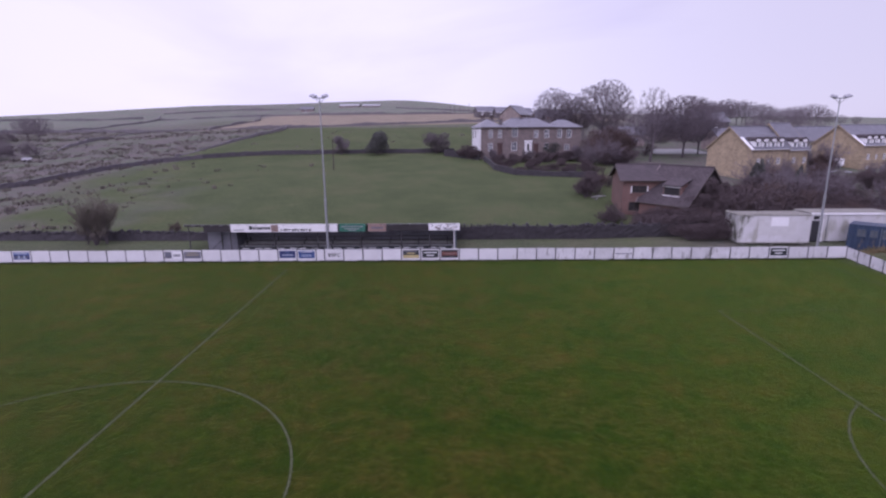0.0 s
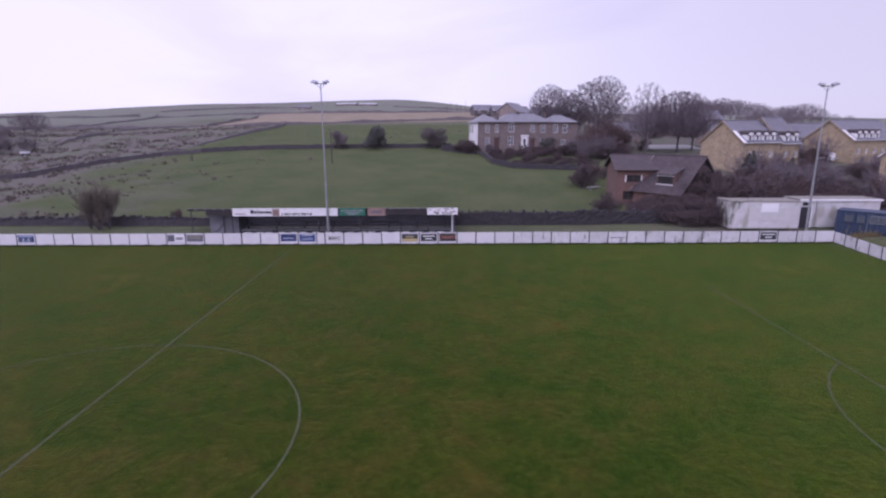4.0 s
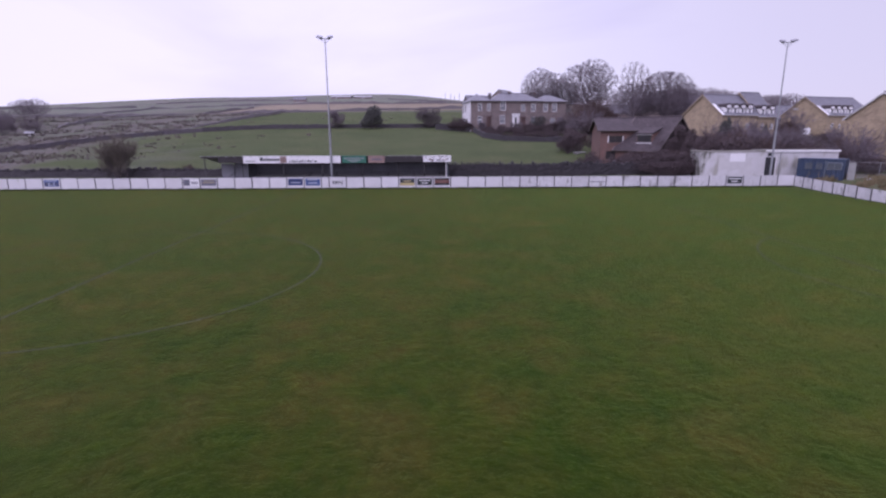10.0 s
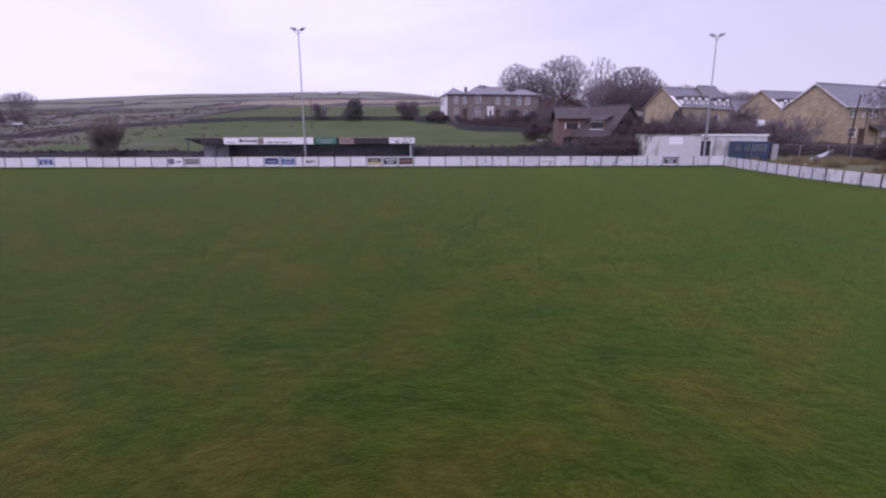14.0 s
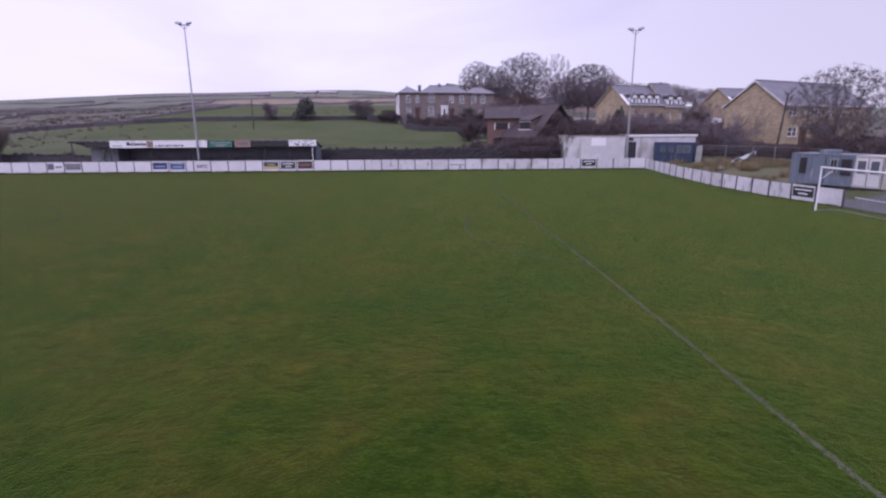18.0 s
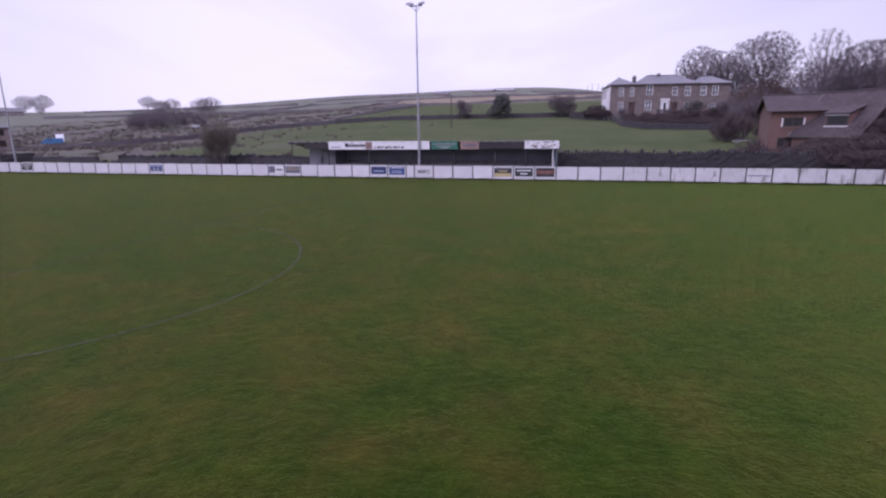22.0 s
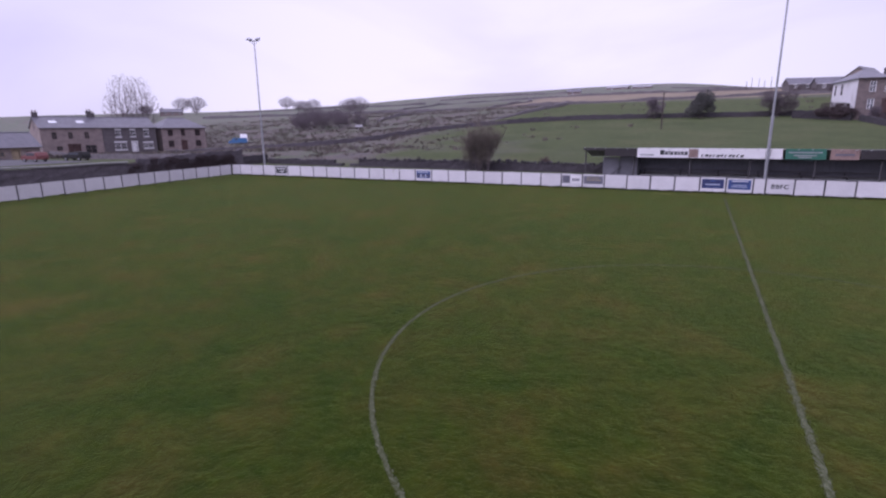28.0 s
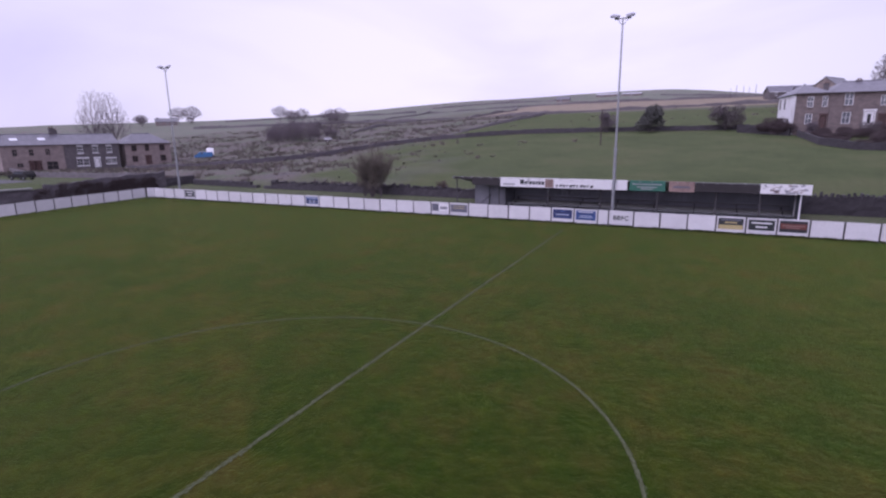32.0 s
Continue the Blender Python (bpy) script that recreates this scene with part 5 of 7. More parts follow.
# the red-brown house below the villa
def brown_house():
    w = house("brick_house", pose(37.9, 52.5, 1.7, 0, 0, -8), 5.6, 8.0, 4.5, 6.1, BRICK, SLATE_DARK, "red-brown brick house with a dark tiled roof", [(2.1, 2.75, 1.9, 0.95), (1.6, 0.4, 1.5, 1.2)], frame_mat=FRAME_DARK, over=0.45, barge=FRAME_DARK, group="brick house", glass=DARK_GLASS)
    for x in (1.03, 3.05):
        part("window_jamb", box(x, x + 0.12, -0.05, 0.0, 2.78, 3.68), FRAME_WHITE, w, "white window jamb")
    part("window_jamb", box(2.36, 2.48, -0.05, 0.0, 0.42, 1.58), FRAME_WHITE, w, "white window jamb")
    e = house("brick_house", pose(39.95, 51.85, 1.7, 0, 0, -57), 6.7, 8.7, 1.95, 6.14, BRICK, SLATE_DARK, "steep gabled wing of a brick house behind shrubs", [(4.2, 0.2, 1.4, 1.0)], frame_mat=FRAME_DARK, over=0.35, barge=FRAME_DARK, group="brick house", end_wall=GABLE_DARK, glass=DARK_GLASS)
    # a wide dormer low on the tiled slope
    k = (6.14 - 1.95) / 4.35
    z = 1.95 + 0.85 * k
    part("dormer_roof", slab([(2.6, 0.55, z + 1.18), (5.3, 0.55, z + 1.18), (5.3, 2.9, 1.95 + 2.9 * k), (2.6, 2.9, 1.95 + 2.9 * k)], (0, 0, 0.12)), SLATE_DARK, e)
    for x in (2.75, 5.05):
        part("dormer_cheek", slab([(x, 0.85, z), (x, 2.5, 1.95 + 2.5 * k), (x, 0.85, z + 1.16)], (0.1, 0, 0)), BRICK, e)
    w = part("dormer_window", box(2.86, 5.04, 0.80, 0.88, z, z + 1.18), FRAME_DARK, e, "dark dormer window over a white sill")
    part("pane", box(3.0, 4.9, 0.785, 0.80, z + 0.15, z + 1.05), DARK_GLASS, w)
    part("sill", box(2.75, 5.15, 0.66, 0.85, z - 0.07, z + 0.03), FRAME_WHITE, w)
    part("head", box(2.80, 5.10, 0.74, 0.82, z + 1.04, z + 1.14), FRAME_WHITE, w)
    part("verge_board", slab([(-0.38, -0.4, 1.95 - 0.4 * k + 0.03), (-0.38, 4.35, 6.19), (-0.30, 4.35, 6.19), (-0.30, -0.4, 1.95 - 0.4 * k + 0.03)], (0, 0, 0.12)), STONE_HOUSE, e, "pale mortar verge")


brown_house()


# the buff-stone estate houses with dormers
def barrel(u, y0, y1, z, w, tall):
    """A low round-topped block along y."""
    bm = bmesh.new()
    bmesh.ops.create_cone(bm, cap_ends=True, segments=16, radius1=1, radius2=1, depth=1)
    bmesh.ops.transform(bm, matrix=Matrix.Translation((u, (y0 + y1) / 2, z)) @ Matrix.Diagonal((w / 2, y1 - y0, tall, 1)) @ pose(0, 0, 0, 90, 0, 0), verts=bm.verts)
    return bm


def dormer(e, u, y, z, w, h, roof):
    d = part("dormer", box(u - w / 2, u + w / 2, y, y + 1.9, z, z + h, bevel=0.03), FRAME_WHITE, e, "white-clad dormer")
    part("dormer_roof", barrel(u, y - 0.12, y + 2.4, z + h, w * 1.16, 0.52), roof, d, "dark round-topped roof")
    part("dormer_arch", barrel(u, y - 0.16, y - 0.125, z + h - 0.1, w * 0.80, 0.28), FRAME_WHITE, d, "white arched front")
    part("dormer_pane", box(u - w * 0.14, u + w * 0.14, y - 0.03, y - 0.004, z + 0.2, z + h - 0.2), PANE, d)


def estate_house(m, L, D, E, R, label, dormers, wins, doors=(), verge=None, flank=False, dark_doors=()):
    e = house("estate_house", m, L, D, E, R, STONE_BUFF, SLATE, label, wins, doors, barge=verge or STONE_BUFF, gutter=CABIN_WHITE, group="estate houses", over=0.3, dark_doors=dark_doors)
    k = (R - E) / (D / 2)
    for u in dormers:
        dormer(e, u, 0.25, E + 0.25 * k - 0.05, 1.45, 1.35, SLATE_DARK)
    if flank:  # a white strip down the lower slope beside the first dormer
        part("roof_flashing", slab([(-0.28, -0.3, E - 0.3 * k + 0.14), (0.42, -0.3, E - 0.3 * k + 0.14), (0.42, 2.3, E + 2.3 * k + 0.14), (-0.28, 2.3, E + 2.3 * k + 0.14)], (0, 0, 0.05)), FRAME_WHITE, e, "white strip beside the dormers")
    return e


ROW = [(2.0, 3.3, 0.9, 1.1), (4.4, 3.3, 0.6, 1.0), (6.8, 3.3, 1.0, 1.1), (9.4, 3.3, 0.9, 1.1), (11.8, 3.3, 0.7, 1.0), (13.4, 3.3, 0.9, 1.1), (2.2, 0.6, 1.0, 1.5), (6.8, 0.6, 1.0, 1.5), (11.2, 0.6, 1.0, 1.5)]
estate_house(pose(68.1, 77.0, 3.0, 0, 0, 20), 9.2, 9.4, 6.1, 9.8, "buff stone house with white dormers and a slate roof", (1.7, 3.5, 5.4, 7.3), [w for w in ROW if w[0] < 9], flank=True)
estate_house(pose(76.85, 80.15, 3.0, 0, 0, 20), 4.75, 9.0, 5.9, 10.4, "buff stone end house with a raised slate roof", (1.5, 3.8), [(1.4, 3.3, 0.8, 1.1), (4.0, 3.3, 0.9, 1.1), (1.5, 0.6, 1.0, 1.5)])
estate_house(pose(96.4, 88.4, 3.1, 0, 0, 20), 15.0, 10.0, 6.2, 9.95, "second buff stone house with white dormers", (1.7, 3.5, 5.4, 7.3), ROW, flank=True)
big_house = estate_house(pose(78.26, 46.9, 1.2, 0, 0, 23.8), 21.0, 8.9, 6.55, 9.9, "large buff stone house with white verges", (), [(2.2, 4.95, 1.9, 1.15), (4.7, 5.0, 0.9, 1.0), (7.3, 4.95, 2.0, 1.15), (11.0, 4.95, 1.2, 1.15), (14.0, 4.95, 1.2, 1.15), (2.6, 2.1, 2.2, 1.3), (11.0, 2.1, 1.4, 1.3)], [(4.9, 0.8, 1.0, 2.3)], verge=CABIN_WHITE, dark_doors=(4.9,))
part("downpipe", tube(bmesh.new(), (5.75, -0.08, 0.0), (5.75, -0.08, 6.2), 0.07, sides=8), FRAME_DARK, big_house)
part("porch_roof", slab([(6.6, -1.3, 3.1), (10.0, -1.3, 3.1), (10.0, 0.0, 3.8), (6.6, 0.0, 3.8)], (0, 0, 0.12)), SLATE_DARK, big_house, "brown tiled porch roof")
for x in (6.8, 9.7):
    part("porch_post", box(x, x + 0.12, -1.2, -1.08, 0.0, 3.12), FRAME_DARK, big_house)
estate_house(pose(104.0, 40.0, 1.0, 0, 0, 15), 12.0, 9.0, 6.0, 9.6, "buff stone house behind a bare tree", (), [(2.2, 3.7, 1.2, 1.2), (6.4, 3.7, 1.2, 1.2)])

# the old terrace at the far end
TU, TD = 3.6, 0.8
TM = pose(-124.8, 50.05, 0.45, 0, 0, 75)
house("terrace_house", TM, 11.3, 8.0, 5.75, 8.0, STONE_HOUSE, SLATE, "grey-brown stone terrace house with rooflights", [(3.0, TD + 0.2, 1.2, 0.95), (2.4, 3.4, 0.95, 1.5), (5.3, 3.4, 0.95, 1.5), (8.3, 3.4, 0.95, 1.5), (8.8, 0.2, 2.2, 1.9)], [(5.15, 0.0, 0.9, 2.1), (6.25, 0.0, 0.9, 2.1)], chimneys=[(0.45, 4.0, 0.9), (10.4, 4.0, 1.3), (11.0, 4.2, 1.0)], group="terrace", glass=DARK_GLASS, dark_doors=(5.15, 6.25), frame_mat=STONE_HOUSE, over=0.2)
house("terrace_house", TM @ pose(11.34, 0.0, 0), 11.2, 8.0, 5.72, 7.9, STONE_DARK, SLATE, "soot-black terrace house with white windows", [(3.15, TU + 0.1, 1.05, 1.55), (6.2, TU + 0.1, 1.05, 1.55), (9.1, TU + 0.1, 1.05, 1.55), (2.8, TD, 1.15, 1.7), (4.05, TD, 1.15, 1.7), (8.7, TD + 0.2, 1.0, 1.3), (9.8, TD + 0.2, 1.0, 1.3)], [(6.3, 0.3, 0.95, 2.1)], group="terrace", glass=DARK_GLASS, over=0.2)
house("terrace_house", pose(-118.7, 73.2, 0.75, 0, 0, 75), 10.6, 8.0, 5.4, 7.6, STONE_HOUSE, SLATE, "hip-roofed stone house at the terrace end", [(2.0, 3.4, 1.2, 1.5), (5.0, 3.4, 1.0, 1.6), (8.6, 3.4, 1.3, 1.5), (2.0, TD, 1.3, 1.5), (8.6, TD, 1.4, 1.5)], [(5.1, 0.0, 1.1, 2.1)], hip=3.2, group="terrace", glass=DARK_GLASS, frame_mat=DOOR_RED)
house("outbuilding", pose(-112.5, 29.0, 0.35, 0, 0, 90), 14.3, 6.5, 2.5, 4.9, STONE_HOUSE, SLATE, "low stone outbuilding with a slate roof", [(8.0, 0.8, 1.2, 0.9), (12.5, 0.8, 1.2, 0.9)], [(10.3, 0.0, 1.1, 1.95)], frame_mat=STONE_BUFF, category="outbuilding")
house("stone_house", pose(-340.5, 238.0, height(-337, 240) - 0.3, 0, 0, 54), 14.0, 8.0, 3.3, 5.4, STONE_HOUSE, SLATE, "stone farmhouse among trees on the skyline", [(3.0, 1.6, 1.3, 1.3), (7.5, 1.6, 1.3, 1.3), (12.0, 1.6, 1.3, 1.3)], chimneys=[(1.5, 4.0, 0.5)], group="houses up the hill")
house("moor_hut", pose(-95.8, 121.5, height(-94, 122) - 0.1, 0, 0, 30), 1.5, 1.4, 0.8, 1.1, STONE_DARK, STAND_ROOF, "small stone hut with a pale sheet roof", [(0.8, 0.2, 0.5, 0.45)], category="hut")
roofs = bpy.data.objects["terrace_house"]
for u in (2.2, 7.2):
    part("rooflight", slab([(u, 1.6, 6.79), (u + 1.4, 1.6, 6.79), (u + 1.4, 2.4, 7.24), (u, 2.4, 7.24)], (0, -0.02, 0.05)), LAMP_GLASS, roofs, "pale rooflight")


# ---- vehicles ----
def car(m, paint, L, H, label, van=False):
    e = empty("parked_van" if van else "parked_car", m, label, "van" if van else "car")
    bm = bmesh.new()
    side = [(0, 0.35), (0, 0.8), (0.1 * L, 0.92), (0.27 * L, 1.0), (0.38 * L, H), (0.9 * L, H), (0.99 * L, 0.95), (L, 0.4)]
    if van:
        side = [(0, 0.4), (0, 0.95), (0.14 * L, 1.1), (0.24 * L, H * 0.95), (0.3 * L, H), (0.98 * L, H), (L, H * 0.93), (L, 0.4)]
    a = [bm.verts.new((x, 0, z)) for x, z in side]
    b = [bm.verts.new((x, 1.75, z)) for x, z in side]
    bm.faces.new(a)
    bm.faces.new(b[::-1])
    for i in range(len(side)):
        j = (i + 1) % len(side)
        bm.faces.new((a[i], b[i], b[j], a[j]))
    bmesh.ops.recalc_face_normals(bm, faces=bm.faces)
    bmesh.ops.bevel(bm, geom=list(bm.edges), offset=0.08, segments=2, affect="EDGES")
    part("body", bm, paint, e)
    for s in (-0.01, 1.74):
        part("side_window", box(0.36 * L, (0.5 if van else 0.84) * L, s, s + 0.02, 1.0 if not van else 1.25, H - 0.12), PANE, e)
    for x in (0.18 * L, 0.8 * L):
        for y in (0.05, 1.5):
            w = part("wheel", tube(bmesh.new(), (x, y, 0.33), (x, y + 0.2, 0.33), 0.33, sides=16), RUBBER, e)
            part("rim", tube(bmesh.new(), (x, y - 0.01, 0.33), (x, y + 0.21, 0.33), 0.19, sides=12), GALV, w)
    part("headlight", box(-0.02, 0.06, 0.15, 0.5, 0.62, 0.78), LAMP_GLASS, e)
    part("headlight", box(-0.02, 0.06, 1.25, 1.6, 0.62, 0.78), LAMP_GLASS, e)
    return e


car(pose(-98.6, 33.2, height(-97, 33.5), 0, 0, 4), CAR_RED, 4.2, 1.5, "red estate car parked by the terrace")
car(pose(-97.5, 38.6, height(-95.5, 39.5), 0, 0, 12), RUBBER, 4.3, 1.45, "dark car parked before the terrace")
car(pose(-113.5, 88.4, height(-112, 90), 0, 0, 48.6), CAR_BLUE, 4.6, 1.75, "blue van parked on the hill track", van=True)
car(pose(-111.2, 92.8, height(-113, 94), 0, 0, 138.6), CAR_WHITE, 4.8, 2.4, "white van parked behind a blue van", van=True)
car(pose(90.0, 89.4, height(92, 90), 0, 0, 8), CAR_WHITE, 4.6, 1.9, "white van parked between the estate houses", van=True)


# reddish garden fence before the estate
fence_wood = mat("red_brown_fence", (0.15, 0.085, 0.07), 0.85, fine=18)
gf = empty("garden_fence", pose(70.2, 73.2, height(73, 74) - 0.05, 0, 0, 20), "red-brown timber garden fence before the estate", "fence")
panel = mesh_of(box(0.05, 1.75, -0.02, 0.02, 0.08, 1.35, bevel=0.01), "fence_panel", fence_wood)
for i in range(8):
    part("fence_panel", panel, None, gf).location.x = i * 1.8
    part("fence_post", box(i * 1.8 - 0.05, i * 1.8 + 0.05, -0.05, 0.05, -0.3, 1.45), fence_wood, gf)


# ---- stone walls ----
def y_ok(x, y):
    return y < 36 and x < -88


def stone_wall(name, pts, tall, thick, label, coping=False, cell=0.45, material=None):
    """A rough dry wall along plan points, its courses jogged and its top uneven."""
    path = []
    for (xa, ya), (xb, yb) in zip(pts, pts[1:]):
        k = max(1, int(math.dist((xa, ya), (xb, yb)) / cell))
        path += [(xa + (xb - xa) * i / k, ya + (yb - ya) * i / k) for i in range(k)]
    path.append(pts[-1])
    rows = max(2, round(tall / 0.28))
    rng = random.Random(len(path))
    vs, fs = [], []
    ring = 2 * (rows + 1)
    for i, (x, y) in enumerate(path):
        x2, y2 = path[min(i + 1, len(path) - 1)]
        x1, y1 = path[max(i - 1, 0)]
        d = Vector((x2 - x1, y2 - y1, 0)).normalized()
        s = Vector((-d.y, d.x, 0))
        z = height(x, y) - 0.25
        top = tall * (1 + 0.12 * noise.noise((x * 0.13, y * 0.13, 2))) + rng.uniform(-0.1, 0.1)
        if cell > 1:  # tumbled stretches on the hill
            top *= min(1.1, max(0.15, 0.85 + 1.1 * noise.noise((x * 0.06, y * 0.06, 8)))) * rng.uniform(0.8, 1.15)
        for side in (-1, 1):
            for r in range(rows + 1):
                q = r / rows if side < 0 else 1 - r / rows
                w = thick * (0.5 - 0.14 * q) * side + rng.uniform(-0.05, 0.05)
                vs.append((x + s.x * w, y + s.y * w, z + (top + 0.25) * q + (rng.uniform(-0.03, 0.03) if 0 < q < 1 else 0)))
        if i:
            a, b = (i - 1) * ring, i * ring
            for r in range(ring - 1):
                fs.append((a + r, b + r, b + r + 1, a + r + 1))
    fs += [tuple(range(ring))[::-1], tuple(range(len(vs) - ring, len(vs)))]
    # coarse-celled walls stand far off and get the haze-paled stone
    e = tagged(part(name, poly_mesh(name, vs, fs, material or (HAZED_STONE if cell > 1 else DRYSTONE))), label, "stone wall", kind="structure")
    if coping:
        shapes = []
        for c in range(5):
            bm = bmesh.new()
            bx(bm, -0.09, 0.09, -thick * 0.42, thick * 0.42, -0.08, 0.34 + 0.05 * c, bevel=0.04)
            for v in bm.verts:
                v.co += Vector((rng.uniform(-0.03, 0.03), rng.uniform(-0.05, 0.05), rng.uniform(-0.04, 0.05)))
            shapes.append(mesh_of(bm, "coping_stone", DRYSTONE))
        length = sum(math.dist(a, b) for a, b in zip(pts, pts[1:]))
        steps = min(int(length / 0.36), 150)
        for i in range(steps):
            u = (i + 0.5) / steps * (len(path) - 1)
            x, y = path[int(u)]
            x2, y2 = path[min(int(u) + 1, len(path) - 1)]
            f = u - int(u)
            o = part("coping_stone", shapes[rng.randrange(5)], None, e)
            px, py = x + (x2 - x) * f, y + (y2 - y) * f
            o.matrix_world = pose(px, py, height(px, py) + tall * (1 + 0.12 * noise.noise((px * 0.13, py * 0.13, 2))) - 0.05, rng.uniform(-14, 14), rng.uniform(-16, 16), math.degrees(math.atan2(y2 - y, x2 - x)) + rng.uniform(-8, 8)) @ Matrix.Diagonal((rng.uniform(0.8, 1.7), 1, rng.uniform(0.3, 0.9), 1))
    return e


stone_wall("field_wall", [(-56, 43.0), (-49, 42.7), (-44.4, 42.5)], 0.75, 0.6, "dark dry-stone wall beside a fallen gap")
stone_wall("field_wall", [(-44.4, 42.5), (-43.1, 42.45)], 0.35, 0.9, "tumbled stones at the fallen gap")
stone_wall("field_wall", [(-41.7, 42.3), (-40.4, 42.2)], 0.4, 0.9, "tumbled stones at the fallen gap")
stone_wall("field_wall", [(-40.4, 42.2), (-20, 41.6), (-10.5, 41.4)], 0.85, 0.6, "dark dry-stone field wall with upright coping stones", True)
stone_wall("field_wall", [(-10.5, 41.4), (16, 41.3)], 1.3, 0.6, "dark dry-stone wall behind the grandstand")
stone_wall("field_wall", [(16, 41.3), (30, 41.2), (45, 42.6)], 1.35, 0.6, "dark dry-stone field wall beside the grandstand", True)
stone_wall("field_wall", [(-108, 66), (-90, 66.5), (-77, 69), (-69.5, 75), (-65, 83), (-62.5, 93), (-60, 103), (-54, 112), (-46, 116)], 0.95, 0.6, "low dry-stone wall across the hillside", cell=0.8, material=HALF_HAZED_STONE)
stone_wall("field_wall", [(-46, 116), (-33, 118), (-18, 119), (-2, 120), (17, 121)], 1.05, 0.6, "dark dry-stone wall above the pasture", cell=0.8)
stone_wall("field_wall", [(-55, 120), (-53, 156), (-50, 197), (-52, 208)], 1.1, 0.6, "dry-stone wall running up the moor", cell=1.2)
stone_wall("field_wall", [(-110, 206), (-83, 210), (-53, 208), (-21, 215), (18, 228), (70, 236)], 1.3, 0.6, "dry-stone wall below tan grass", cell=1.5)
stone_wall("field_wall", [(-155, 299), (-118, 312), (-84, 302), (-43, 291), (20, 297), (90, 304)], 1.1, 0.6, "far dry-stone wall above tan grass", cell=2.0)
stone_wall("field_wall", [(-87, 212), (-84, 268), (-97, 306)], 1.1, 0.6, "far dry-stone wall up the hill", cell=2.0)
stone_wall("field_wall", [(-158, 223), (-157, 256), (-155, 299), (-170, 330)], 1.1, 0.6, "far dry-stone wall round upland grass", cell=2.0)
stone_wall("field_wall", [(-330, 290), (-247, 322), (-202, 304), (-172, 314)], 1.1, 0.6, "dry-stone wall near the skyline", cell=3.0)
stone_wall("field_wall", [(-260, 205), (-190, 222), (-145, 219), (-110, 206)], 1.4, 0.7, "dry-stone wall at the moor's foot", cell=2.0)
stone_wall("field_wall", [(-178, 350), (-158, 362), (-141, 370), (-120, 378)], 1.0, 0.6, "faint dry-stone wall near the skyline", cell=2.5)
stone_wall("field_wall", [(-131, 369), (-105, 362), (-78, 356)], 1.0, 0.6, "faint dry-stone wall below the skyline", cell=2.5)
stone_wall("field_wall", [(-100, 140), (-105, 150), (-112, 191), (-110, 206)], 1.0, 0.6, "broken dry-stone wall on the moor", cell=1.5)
stone_wall("field_wall", [(-20, 360), (30, 352), (70, 350)], 1.0, 0.6, "faint dry-stone wall by the hill farm", cell=2.5)
stone_wall("boundary_wall", [(-57.0, 24.2), (-57.4, 32), (-57.6, 39.5)], 2.25, 0.5, "tall dark stone wall under brambles", cell=0.6, material=HALF_HAZED_STONE)
stone_wall("boundary_wall", [(-57.6, 39.5), (-57.5, 44)], 1.2, 0.45, "low dark stone wall by the mast", cell=0.6)
side = stone_wall("boundary_wall", [(-56.8, -6), (-56.9, 12), (-57.0, 24.2)], 1.85, 0.45, "dark stone boundary wall behind the boards", cell=0.6, material=HALF_HAZED_STONE)
for i in range(30):  # pale flat capping along its nearer half
    y = -5.5 + i * 0.95
    top = height(-56.9, y) + 1.85 * (1 + 0.12 * noise.noise((-56.9 * 0.13, y * 0.13, 2)))
    part("capping_slab", box(-57.16, -56.66, y, y + 0.93, top - 0.02, top + 0.15, bevel=0.015), CONCRETE, side)
# the lane before the terrace
lx, ly = [-132 + 4 * i for i in range(18)], [14 + 4 * j for j in range(13)]
lv = [(x, y, height(x, y) + 0.06) for y in ly for x in lx]
lf = [(j * 18 + i, j * 18 + i + 1, j * 18 + i + 19, j * 18 + i + 18) for j in range(12) for i in range(17) if y_ok(lx[i], ly[j])]
tagged(part("lane", poly_mesh("lane", lv, lf, TARMAC)), "worn grey lane before the terrace", "lane", kind="structure")
stone_wall("field_wall", [(14.5, 113.5), (18.5, 109.5), (22.5, 105.8)], 1.5, 0.5, "dark garden wall beside the villa")
stone_wall("garden_wall", [(23.6, 105.2), (24.4, 99), (24.9, 91), (28.2, 85), (33, 83.4), (38, 82.2), (42.5, 80.5)], 1.0, 0.5, "low dark wall round the villa garden", cell=0.6)
stone_wall("boundary_wall", [(-128, 52), (-104, 46), (-84, 46), (-70, 47)], 0.9, 0.5, "low stone garden wall before the terrace", cell=0.8, material=HAZED_STONE)


